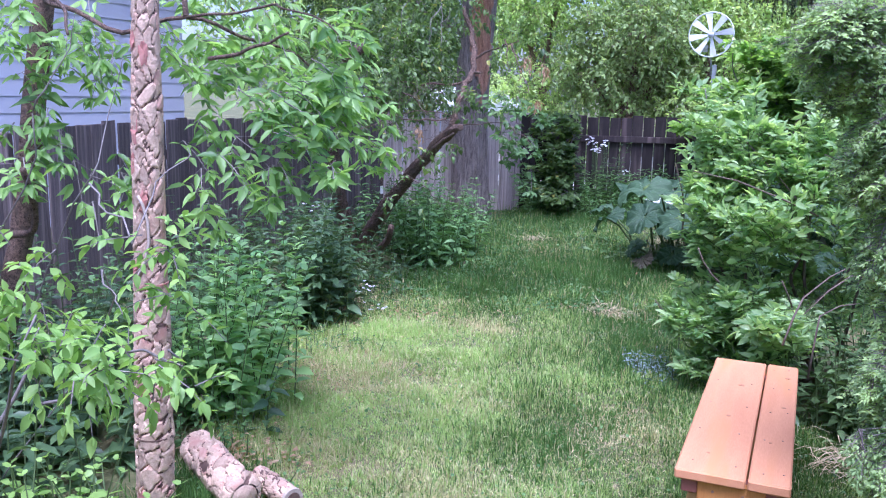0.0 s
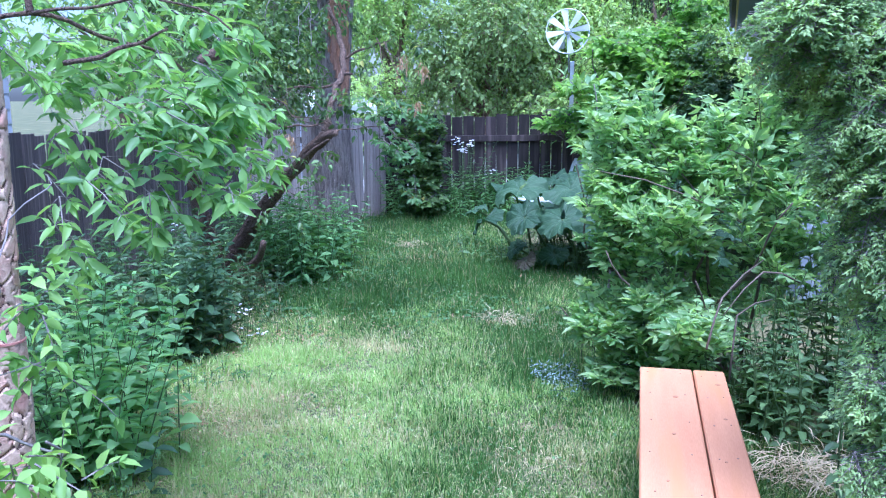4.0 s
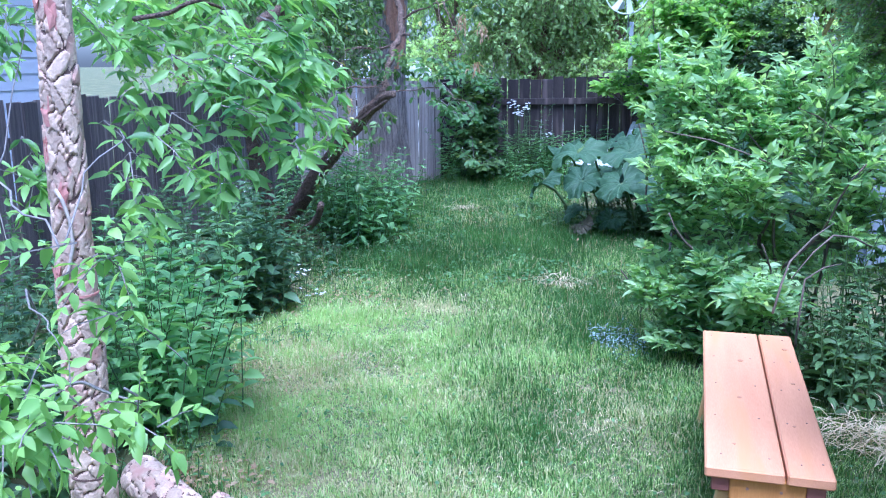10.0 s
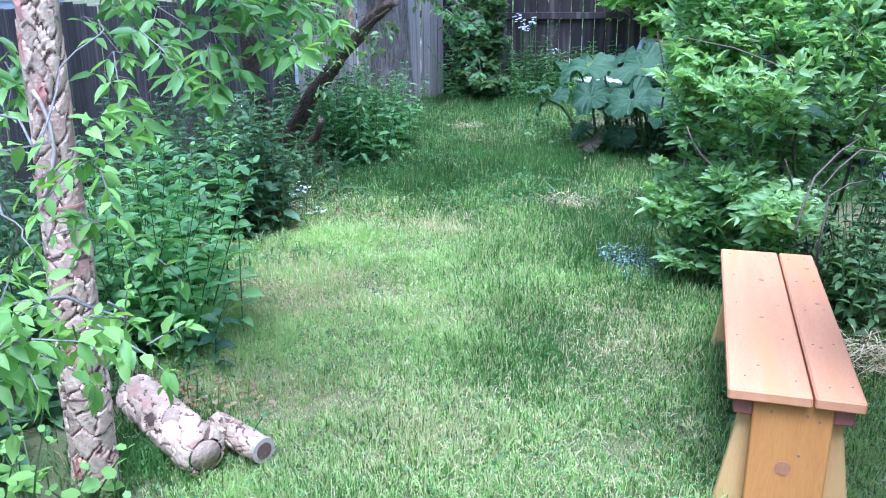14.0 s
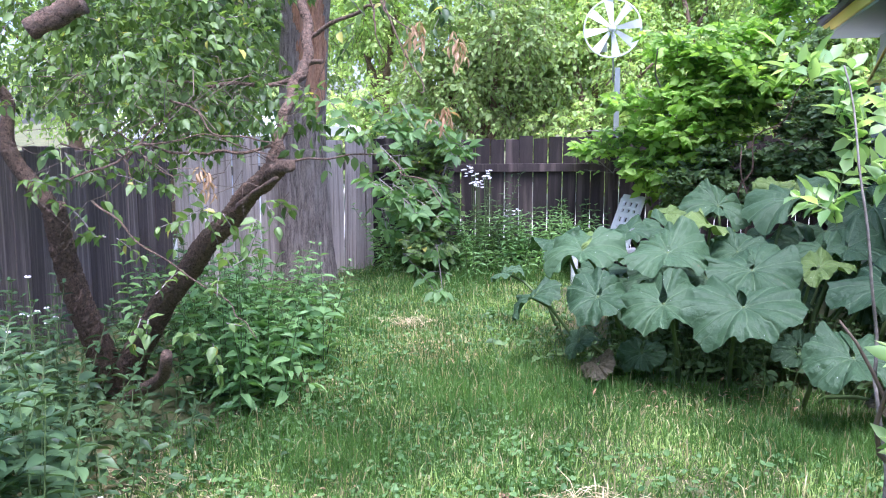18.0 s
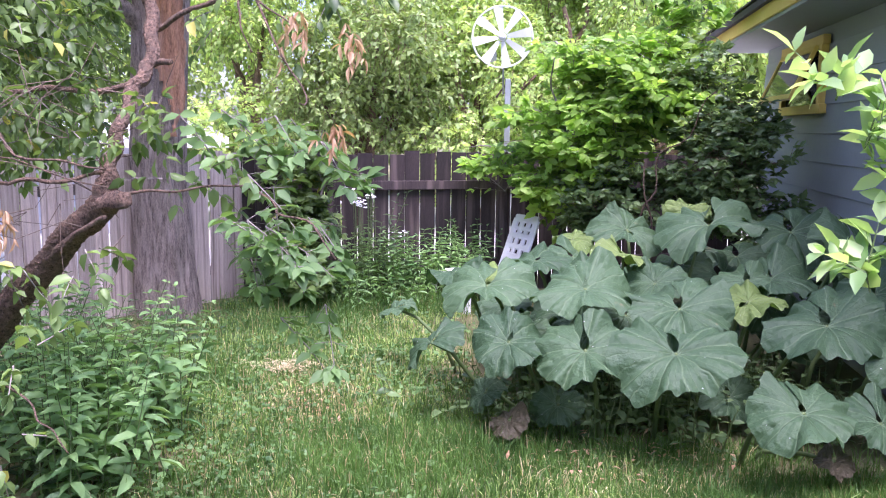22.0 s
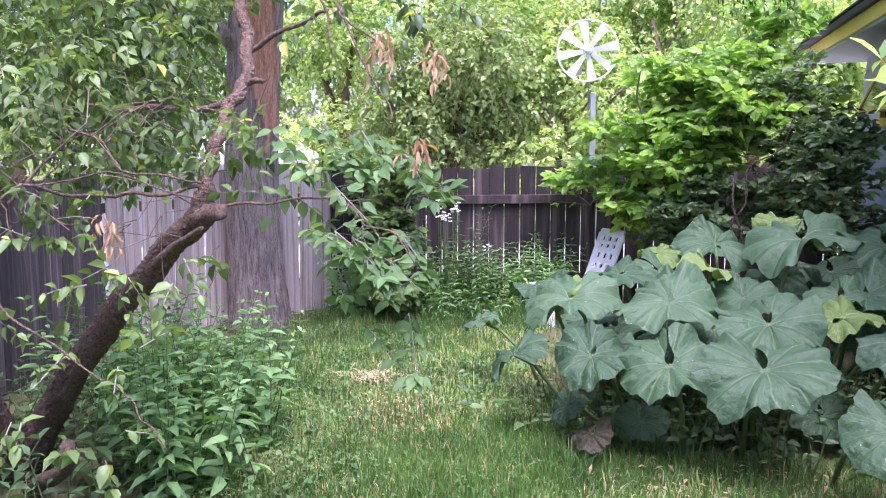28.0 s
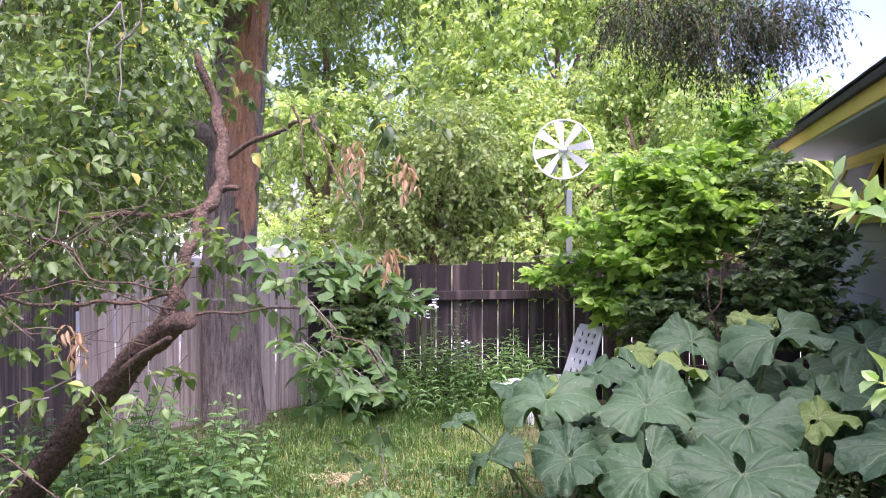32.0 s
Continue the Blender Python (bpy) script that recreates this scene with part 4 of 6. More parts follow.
def build_house():
    house = thing("house", "pale blue-green sided house with yellow trim beside the garden", "house")
    a, b = (3.15, 7.0), (3.91, 12.6)
    siding_wall(house, "wall", b, a, 0.0, 2.56, 0.24, SIDING)
    siding_wall(house, "wall", (3.91, 12.6), (8.86, 11.9), 0.0, 2.56, 0.24, SIDING)
    siding_wall(house, "wall", (3.15, 7.0), (8.1, 6.3), 0.0, 2.56, 0.24, SIDING)
    siding_wall(house, "wall", (8.1, 6.3), (8.86, 11.9), 0.0, 2.56, 0.24, SIDING)
    turn = math.degrees(math.atan2(b[1] - a[1], b[0] - a[0])) - 90
    mid = ((a[0] + b[0]) / 2, (a[1] + b[1]) / 2)
    soffit = part("soffit", box((0.6, 6.5, 0.03)), SIDING, house)
    soffit.matrix_world = pose(mid[0] - 0.3, mid[1], 2.58, 0, 0, turn)
    fascia = part("fascia", box((0.03, 6.5, 0.12)), TRIM, house, "yellow painted fascia board")
    fascia.matrix_world = pose(mid[0] - 0.6, mid[1] + 0.05, 2.655, 0, 0, turn)
    roof = thing("roof", "", "")
    roof.parent = house
    roof.matrix_world = pose(mid[0] - 0.64, mid[1] + 0.05, 2.77, 0, -20, turn)
    deck = part("roof_deck", box((3.4, 6.7, 0.05), (1.65, 0, -0.03)), ROOF, roof)
    bm = box((0.3, 0.29, 0.014), (0, 0, 0), 0.003)
    me = bpy.data.meshes.new("shingle")
    bm.to_mesh(me)
    bm.free()
    me.materials.append(ROOF)
    for i in range(8):
        for j in range(22):
            ob = new("shingle", me)
            ob.parent = roof
            ob.matrix_basis = pose(0.1 + i * 0.2, -3.2 + j * 0.3 + (i % 2) * 0.15 - 0.07, 0.012 + 0.001 * (j % 2), 0, 3, 0)
    for k, back in enumerate((0, 1)):
        if back:
            far = part("roof_deck", box((3.6, 6.7, 0.05)), ROOF, roof)
            far.matrix_world = pose(mid[0] + 4.2, mid[1] - 0.6, 3.36, 0, 20, turn)
    # window: a fixed frame and an awning sash that stands open at the bottom
    win = thing("window", "", "")
    win.parent = house
    wx, wy = a[0] + (b[0] - a[0]) * 0.706, a[1] + (b[1] - a[1]) * 0.706
    win.matrix_world = pose(wx - 0.12, wy, 2.16, 0, 0, turn)
    w, h = 1.3, 0.56
    for dy, dz, sy, sz in ((0, h / 2, w + 0.14, 0.08), (0, -h / 2, w + 0.14, 0.08), (w / 2, 0, 0.08, h - 0.08), (-w / 2, 0, 0.08, h - 0.08)):
        part("window_frame", box((0.06, sy, sz), (0, dy, dz)), TRIM, win, "yellow painted window frame")
    # A dark glassy sheet in place of the room's shade.
    part("opening", box((0.012, w - 0.08, h - 0.08), (0.02, 0, 0), 0), GLASS, win, "dark sheet standing in for the unlit room behind the open sash")
    sash = thing("sash", "", "")
    sash.parent = win
    sash.matrix_basis = pose(-0.035, 0, h / 2 - 0.04, 0, 24, 0)
    for dy, dz, sy, sz in ((0, -0.03, w - 0.1, 0.05), (0, -h + 0.1, w - 0.1, 0.05), (w / 2 - 0.075, -h / 2 + 0.035, 0.05, h - 0.18), (-w / 2 + 0.075, -h / 2 + 0.035, 0.05, h - 0.18)):
        part("sash_rail", box((0.035, sy, sz), (0, dy, dz)), TRIM, sash, "yellow painted sash rail")
    part("pane", box((0.008, w - 0.2, h - 0.18), (0, 0, -h / 2 + 0.035), 0), GLASS, sash, "dark reflecting window pane")


build_house()


def build_far_house():
    house = thing("house", "lavender-grey sided house behind the side fence", "house")
    siding_wall(house, "wall", (-7.2, -3.0), (-6.3, 9.5), 0.0, 3.6, 0.2, SIDING_FAR)
    siding_wall(house, "wall", (-7.2, -3.0), (-12.0, -2.7), 0.0, 3.6, 0.2, SIDING_FAR)
    siding_wall(house, "wall", (-6.3, 9.5), (-11.2, 9.8), 0.0, 3.6, 0.2, SIDING_FAR)
    roof = part("roof", box((6.4, 13.6, 0.16)), ROOF, house)
    roof.matrix_world = pose(-9.1, 3.3, 4.2, 0, -14, -4.1)
    shed = thing("shed", "white sheet-roofed shed behind the side fence", "shed")
    part("wall", box((3.2, 2.6, 1.5), (-5.9, 17.6, 0.75)), SIDING_FAR, shed)
    r = part("roof", box((4.2, 3.4, 0.16)), WHITE_ROOF, shed, "white sheet roof")
    r.matrix_world = pose(-5.8, 17.4, 1.62, 6, 0, 25)


build_far_house()

# ---------------------------------------------------------------- bark pillar and logs


def scaly_log(name, label, category, length, radius, seed, at, scales, hollow=False, taper=0.0):
    """A log clad in overlapping bark plates over a furrowed core; it stands along its own z."""
    rng = np.random.default_rng(seed)
    log = new(name)
    tagged(log, label, category)
    rows = max(4, int(length / (radius * 0.8)))
    # plate centres on the unrolled log: turn and height, jittered
    ci, cj = np.meshgrid(np.arange(rows), np.arange(scales), indexing="ij")
    ca = (2 * np.pi * (cj + 0.5 * (ci % 2)) / scales + rng.uniform(-0.42, 0.42, ci.shape)).ravel()
    cz = ((ci + 0.5) / rows * length + rng.uniform(-0.5, 0.5, ci.shape) * length / rows).ravel()
    na, nz = 132, max(40, int(length / 0.0046))
    a, z = np.meshgrid(np.linspace(0, 2 * np.pi, na + 1)[:-1], np.linspace(0, length, nz + 1))
    warp = 0.007 * np.sin(5 * a + 60 * z) + 0.006 * np.sin(90 * z + 3 * np.sin(4 * a + seed)) + 0.003 * np.sin(17 * a - 210 * z)
    da = (a.ravel()[:, None] - ca[None] + np.pi) % (2 * np.pi) - np.pi
    d = np.hypot(da * radius + warp.ravel()[:, None], (z.ravel()[:, None] - cz[None]) * 0.72 + 0.5 * warp.ravel()[:, None])
    order = np.argsort(d, 1)[:, :2]
    near = order[:, 0]
    edge = np.take_along_axis(d, order, 1)
    edge = edge[:, 1] - edge[:, 0]
    lift = np.clip((edge - 0.002) / 0.008, 0, 1) ** 0.6
    proud, tip_z, tip_a = rng.uniform(0.08, 0.17, len(ca)), rng.normal(0, 0.02, len(ca)), rng.normal(0, 0.02, len(ca))
    lean = tip_z[near] * (z.ravel() - cz[near]) / (radius * 0.5) + tip_a[near] * da[np.arange(len(near)), near] / 0.5
    rough = 0.006 * np.sin(37 * a + 300 * z) * np.sin(23 * a - 410 * z) + 0.008 * np.sin(11 * a + 130 * z)
    body = 1 - taper * z.ravel() / length + 0.03 * np.sin(z.ravel() * 6 + seed)
    rad = radius * body * (0.84 + lift * (proud[near] + lean) + rough.ravel())
    if not hollow:
        rad *= 0.7 + 0.3 * np.sqrt(np.clip(np.minimum(z.ravel(), length - z.ravel()) / 0.03, 0, 1))
    v = np.stack([rad * np.cos(a.ravel()), rad * np.sin(a.ravel()), z.ravel()], 1)
    k = (np.arange(nz)[:, None] * na + np.arange(na)[None]).ravel()
    right = (np.arange(nz)[:, None] * na + (np.arange(na)[None] + 1) % na).ravel()
    quads = np.stack([k, right, right + na, k + na], 1)
    owner = np.where(edge[quads].mean(1) < 0.0032, -1, near[k])
    for c in np.unique(owner):
        q = quads[owner == c]
        used, idx = np.unique(q, return_inverse=True)
        idx = idx.reshape(q.shape)
        tris = np.concatenate([idx[:, [0, 1, 2]], idx[:, [0, 2, 3]]])
        part("furrows" if c < 0 else "bark_plate", fast_mesh("bark", v[used], tris, True), PINE_CORE if c < 0 else PINE, log)
    v2, t2 = tube([(0, 0, 0), (0, 0, length)], [radius * 0.62, radius * 0.62 * (1 - taper)], 20)
    part("core", fast_mesh("core", v2, t2, True), PINE, log)
    if hollow:
        ring, tr = tube([(0, 0, length - 0.01), (0, 0, length + 0.006)], [radius * 0.97, radius * 0.95], 20)
        part("end_face", fast_mesh("end_face", ring, tr), LOG_END, log, "pale sawn log end")
        # A flat dark disc paints the hollow's shade; the end stays closed.
        ring, tr = tube([(0, 0, length + 0.004), (0, 0, length + 0.009)], [radius * 0.62, radius * 0.62], 14)
        part("hollow", fast_mesh("hollow", ring, tr), PINE_CORE, log, "dark disc painted as the shaded hollow in the log end")
    log.matrix_world = at
    return log


PILLAR_X, PILLAR_Y = -0.40, 1.67
pillar = scaly_log("bark_pillar", "upright pillar of scaly red-brown pine bark sections with red paint marks", "log pillar", 2.17, 0.084, 4,
                   pose(PILLAR_X - 0.005, PILLAR_Y, -0.05, 0, 1.3, 0), 7, False, 0.40)
for z, r in ((z, 0.082 * (1 - 0.40 * z / 2.17)) for z in (0.87, 1.03, 0.40)):
    v, t = tube([(0, 0, z - 0.0035), (0, 0, z + 0.0035)], [r * 1.0, r * 1.0], 18)
    part("joint", fast_mesh("joint", v, t), PINE_CORE if z != 1.03 else RED_PAINT, pillar, "dark seam between sections" if z != 1.03 else "red painted ring")
rngp = random.Random(9)
for z, a in ((1.62, 255), (1.5, 240), (1.9, 300), (1.36, 290), (1.1, 250), (0.15, 265), (0.6, 280), (1.95, 245)):
    bm = box((0.02, 0.007, 0.045), (0, 0, 0), 0.003)
    for v in bm.verts:
        v.co.x += rngp.uniform(-0.012, 0.012)
        v.co.z += rngp.uniform(-0.03, 0.03)
        v.co.y += rngp.uniform(-0.006, 0.006)
    m = part("paint_mark", bm, RED_PAINT, pillar, "faded red paint mark")
    m.matrix_basis = Matrix.Rotation(radians(a), 4, "Z") @ Matrix.Translation((0.082 * (1 - 0.40 * z / 2.17), 0, z)) @ Matrix.Rotation(radians(90), 4, "Z")
wire = [(0.071 * math.cos(a), 0.071 * math.sin(a), 1.06 + 0.32 * k) for k, a in zip((0.0, 0.05, 0.2, 0.45, 0.7, 0.9, 1.0), (4.5, 4.75, 5.1, 5.35, 5.3, 5.05, 4.8))]
v, t = tube(wire, 0.006, 6)
part("bare_strip", fast_mesh("bare_strip", v, t, True), LOG_END, pillar, "pale bowed strip of bare wood")

scaly_log("bark_log", "fallen scaly bark log lying at the pillar's foot", "log", 0.57, 0.088, 12,
          look((-0.53, 2.10, 0.11), (-0.01, 1.76, 0.085)) @ pose(0, 0, 0, 180, 0, 0), 9)
scaly_log("bark_log", "short hollow bark log with a pale sawn end", "log", 0.27, 0.05, 14,
          look((-0.15, 2.04, 0.055), (0.09, 1.92, 0.05)) @ pose(0, 0, 0, 180, 0, 0), 8, True)

# ---------------------------------------------------------------- bench


def build_bench():
    bench = thing("garden_bench", "salmon-stained plank bench with orange trestle ends on the lawn", "bench", (1.833, 2.645, 0), turn=-2.3)
    L, top = 1.42, 0.46
    for x, w in ((-0.073, 0.236), (0.121, 0.138)):
        bm = box((w, L, 0.038), (x, 0, top - 0.019), 0.006)
        board = part("seat_board", bm, BENCH_TOP, bench)
        xs = (x - w * 0.32, x + w * 0.3) if w > 0.2 else (x - w * 0.22, x + w * 0.25)
        for sx in xs:
            for y in (-0.62, -0.3, 0.02, 0.34, 0.63):
                s = part("screw", fast_mesh("screw", *tube([(0, 0, 0), (0, 0, 0.0016)], 0.0034, 8)), SCREW, board)
                s.matrix_basis = pose(sx + 0.012 * math.sin(9 * y), y + 0.01 * math.cos(40 * sx), top)
        for k in range(3):
            s = part("knot", fast_mesh("knot", *tube([(0, 0, 0), (0, 0, 0.0012)], 0.006 + 0.003 * k, 9)), KNOT, board)
            s.matrix_basis = pose(x + 0.03 * math.sin(5 * k + x * 30), -0.45 + 0.42 * k + x, top - 0.0003)
    for y in (-0.648, 0.648):
        d = -1 if y < 0 else 1
        part("cleat", box((0.335, 0.04, 0.062), (0.005, y - 0.0235 * d, top - 0.07)), BENCH_DARK, bench, "red-brown cross cleat")
        for sx in (-1, 1):
            part("cleat_end", box((0.055, 0.04, 0.055), (sx * 0.141, y + 0.014 * d, top - 0.066)), BENCH_DARK, bench, "red-brown cross cleat")
        leg = part("end_panel", box((0.225, 0.036, top - 0.04), (0.0, y + 0.016 * d, (top - 0.04) / 2), 0.004), BENCH_LEG, bench, "orange-stained end board with a dark knot")
        for sx, sz in ((-0.06, 0.385), (0.04, 0.385), (0.075, 0.37), (0.03, 0.25)):
            s = part("screw", fast_mesh("screw", *tube([(0, 0, 0), (0, 0, 0.002)], 0.005, 8)), SCREW, leg)
            s.matrix_basis = pose(sx, y + 0.0345 * d, sz, 90 if d < 0 else -90)
        s = part("knot", fast_mesh("knot", *tube([(0, 0, 0), (0, 0, 0.0015)], 0.024, 16)), KNOT, leg)
        s.matrix_basis = pose(-0.01, y + 0.0343 * d, 0.2, 90 if d < 0 else -90)
        for sx in (-1, 1):
            bm = box((0.085, 0.036, 0.35), (sx * 0.088, y - 0.024 * d, 0.175), 0.004)
            for v in bm.verts:
                v.co.x += sx * (top - v.co.z) * 0.16
            part("leg", bm, BENCH_PALE, bench, "splayed pale yellow-stained leg")
    part("stretcher", box((0.06, 1.1, 0.09), (0, 0, 0.17)), BENCH_LEG, bench)


build_bench()

# ---------------------------------------------------------------- butterbur


def butterbur_blade(seed):
    """A kidney-shaped felted blade round its stalk's head, the lobes closing behind a small opening; it grows along +x, upper side +z, one unit across."""
    rng = np.random.default_rng(seed)
    na, nr = 133, 14
    u = np.linspace(-1, 1, na)
    ph = rng.uniform(0, 6, 8)
    r = np.linspace(0.0, 1, nr)[:, None] ** 0.85
    wide, deep, slit = rng.uniform(0.55, 0.9), rng.uniform(0.10, 0.22), rng.uniform(-0.10, 0.04)
    gap = wide * np.exp(-(r * 0.5 / deep) ** 2.4) + slit * np.minimum(1, r * 1.5) ** 2
    a = u[None] * (np.pi - gap)
    back = np.pi - np.abs(np.pi * u)
    am = np.pi * u
    edge = 0.47 + 0.06 * np.exp(-((np.abs(am) - 1.7) / 0.7) ** 2) + 0.03 * np.exp(-((back - 0.45) / 0.4) ** 2)
    edge = edge * (1 + 0.05 * np.sin(2 * am + ph[0]) + 0.045 * np.sin(3 * am + ph[1]) + 0.02 * np.abs(np.sin(5.5 * am)) + 0.016 * np.sin(13 * am + ph[3]) + 0.014 * np.sin(21 * am + ph[4]) + 0.010 * np.sin(37 * am + ph[5]))
    edge = edge * (1 - 0.10 * np.exp(-((am - rng.uniform(-2.4, 2.4)) / 0.10) ** 2) - 0.07 * np.exp(-((am - rng.uniform(-2.4, 2.4)) / 0.06) ** 2))
    edge = edge * np.clip(0.88 + back / 1.2, 0, 1)
    rr = edge[None] * r
    x, y = rr * np.cos(a), rr * np.sin(a)
    pleat = np.abs(np.sin(5.5 * a)) ** 0.7
    z = 0.16 * r - 0.21 * r ** 2.2 * (1 + 0.45 * np.sin(2 * a + ph[6]))
    z = z + 0.05 * (pleat - 0.6) * (0.7 + 0.5 * np.sin(1.7 * a + ph[1])) * r ** 0.8 * (1.15 - 0.75 * r)
    z = z + r ** 2 * (0.065 * np.sin(3 * a + ph[3]) + 0.05 * np.sin(5 * a + ph[2])) + r ** 3 * (0.034 * np.sin(11 * a + ph[4]) + 0.016 * np.sin(19 * a + ph[5]))
    z = z + 0.09 * r ** 1.5 * np.exp(-(back / 0.7) ** 2)[None]
    z = z + 0.02 * np.sign(u)[None] * np.exp(-(back / 0.3) ** 2)[None] * r
    v = np.stack([x, y, z], -1).reshape(-1, 3)
    i = (np.arange(nr - 1)[:, None] * na + np.arange(na - 1)[None]).ravel()
    t = np.concatenate([np.stack([i, i + na, i + na + 1], 1), np.stack([i, i + na + 1, i + 1], 1)])
    return fast_mesh("leaf", v, t, True)


def build_butterbur():
    plant = thing("butterbur", "large butterbur clump with huge round blue-green leaves beside the lawn", "plant", (1.5, 8.3, 0))
    green = [butterbur_blade(i) for i in range(9)]
    pale = [butterbur_blade(40 + i) for i in range(3)]
    for me in green:
        me.materials.append(BUTTERBUR)
    for me in pale:
        me.materials.append(BUTTERBUR_PALE)
    rng = random.Random(5)
    # stalk head, blade width, heading of the blade (degrees), tilt towards the viewer
    spots = [
        ((0.65, 7.96, 0.78), 0.60, 235, 30, 0), ((1.17, 7.62, 0.83), 0.60, 262, 28, 1), ((1.64, 7.46, 0.76), 0.60, 268, 40, 2),
        ((0.75, 7.42, 0.58), 0.46, 240, 48, 3), ((1.12, 7.23, 0.59), 0.54, 265, 50, 4), ((1.54, 7.11, 0.61), 0.66, 270, 34, 5),
        ((2.01, 6.72, 0.45), 0.50, 275, 34, 6), ((2.35, 7.32, 0.71), 0.64, 270, 34, 7), ((0.34, 7.71, 0.5), 0.42, 205, 50, 8),
        ((2.13, 8.68, 1.07), 0.74, 250, 25, 0), ((2.63, 8.58, 1.04), 0.64, 275, 40, 2), ((1.67, 9.06, 0.99), 0.56, 95, -55, 4),
        ((0.98, 8.53, 0.84), 0.5, 225, 6, 6), ((1.25, 8.74, 0.84), 0.5, 300, 8, 1), ((0.64, 7.63, 0.24), 0.26, 230, 60, 3),
        ((1.03, 7.53, 0.21), 0.30, 265, 62, 5), ((2.86, 8.17, 1), 0.64, 280, 55, 8), ((2.78, 7.74, 0.8), 0.5, 290, 30, 7),
        ((0.46, 8.41, 0.78), 0.46, 200, 18, 4),
        ((2.35, 8.14, 0.8), 0.55, 255, 30, 1), ((2.74, 7.2, 0.56), 0.6, 285, 35, 3),
        ((3.2, 7.64, 0.75), 0.6, 280, 30, 5), ((3.44, 8.39, 1.03), 0.6, 270, 30, 8), ((3.12, 7.1, 0.53), 0.55, 290, 40, 0),
        ((2.51, 9.25, 0.78), 0.55, 265, 25, 2), ((3.16, 9.36, 0.8), 0.6, 260, 30, 4), ((0.06, 8.86, 0.45), 0.32, 190, 25, 5),
        ((1.98, 7.64, 0.23), 0.36, 285, 60, 7), ((2.42, 6.86, 0.36), 0.42, 285, 40, 1),
    ]
    # smaller leaves lower down, in the shade of the others
    for _ in range(42):
        spots.append(((rng.uniform(0.75, 3.2), rng.uniform(7.75, 9.2), rng.uniform(0.3, 0.8)), rng.uniform(0.34, 0.5), rng.uniform(215, 320), rng.uniform(15, 55), rng.randrange(9)))
    brown_spots = [((0.76, 7.41, 0.14), 0.24, 220, 62, 0), ((2.21, 6.83, 0.19), 0.2, 260, 40, 1)]
    pale_spots = [((2.08, 7.72, 0.75), 0.42, 45, -35, 0), ((2.09, 9.09, 1.13), 0.34, 80, -50, 1), ((1.53, 8.44, 0.9), 0.42, 300, 10, 2), ((0.74, 8.32, 0.78), 0.4, 250, 8, 1), ((1.29, 9.05, 0.92), 0.34, 30, -30, 2)]
    withered = [butterbur_blade(60 + i) for i in range(2)]
    for me in withered:
        me.materials.append(BUTTERBUR_BROWN)
    for kind, some in ((green, spots), (pale, pale_spots), (withered, brown_spots)):
        for (x, y, z), size, heading, tilt, k in some:
            z = max(z, 0.16)
            leaf = new("leaf", kind[k])
            leaf.parent = plant
            m = pose(x, y, z, 0, 0, heading) @ pose(0, 0, 0, rng.uniform(-12, 12), tilt * 0.62, 0) @ Matrix.Diagonal((size * 0.9, size * 0.9, size * 0.9, 1))
            leaf.matrix_world = m
            if kind is pale:
                tagged(leaf, "young yellow-green leaf")
            if kind is withered:
                tagged(leaf, "withered brown leaf")
            back = Vector((x, y, 0)) + Vector((1.6 - x, 8.6 - y, 0)) * 0.28
            bx, by = back.x + rng.uniform(-0.06, 0.06), back.y + rng.uniform(-0.05, 0.05)
            pts = [(bx - 1.5, by - 8.3, -0.02), (bx * 0.8 + x * 0.2 - 1.5, by * 0.8 + y * 0.2 - 8.3, z * 0.45), (bx * 0.35 + x * 0.65 - 1.5, by * 0.35 + y * 0.65 - 8.3, z * 0.86), (x - 1.5, y - 8.3, z + 0.005)]
            part("stalk", fast_mesh("stalk", *tube(pts, [0.016, 0.013, 0.011, 0.009], 7), True), STEM, plant)


build_butterbur()

# ---------------------------------------------------------------- white lounger


def build_lounger():
    chair = thing("sun_lounger", "white plastic garden lounger half hidden behind large leaves", "lounger", (0.75, 11.2, 0), turn=34)
    for y in (-0.28, 0.28):
        part("side_rail", box((0.82, 0.06, 0.06), (-0.06, y, 0.31), 0.015), WHITE, chair)
        for x in (-0.4, 0.3):
            part("leg", box((0.06, 0.06, 0.31), (x, y, 0.155), 0.012), WHITE, chair)
    for i in range(6):
        part("seat_slat", box((0.11, 0.5, 0.02), (-0.4 + i * 0.125, 0, 0.32), 0.006), WHITE, chair)
    back = thing("backrest", "", "")
    back.parent = chair
    back.matrix_basis = pose(0.3, 0, 0.31, 0, 22, 0)
    for y in (-0.155, 0.155):
        part("stile", box((0.035, 0.08, 0.54), (0, y, 0.27), 0.012), WHITE, back)
    for y in (-0.05, 0.05):
        part("stile", box((0.03, 0.06, 0.52), (0, y, 0.26), 0.01), WHITE, back)
    for z, h in ((0.04, 0.08), (0.15, 0.06), (0.25, 0.06), (0.36, 0.06), (0.44, 0.04), (0.54, 0.08)):
        part("crossbar", box((0.036, 0.36, h), (0.002, 0, z), 0.012), WHITE, back)


build_lounger()

# ---------------------------------------------------------------- windmill


def build_windmill():
    mill = thing("garden_windmill", "white eight-bladed garden windmill on a grey pole behind the fence", "windmill", (0.99, 12.16, 0))
    part("pole", box((0.06, 0.045, 2.21), (0, 0, 1.105)), STEEL, mill, "weathered grey pole")
    part("rod", fast_mesh("rod", *tube([(-0.045, 0, 2.05), (-0.06, -0.02, 2.64)], 0.01, 8), True), STEEL, mill)
    wheel = thing("wheel", "", "")
    wheel.parent = mill
    wheel.matrix_basis = pose(-0.07, -0.08, 2.63, 90, 8, -6)
    R = 0.31
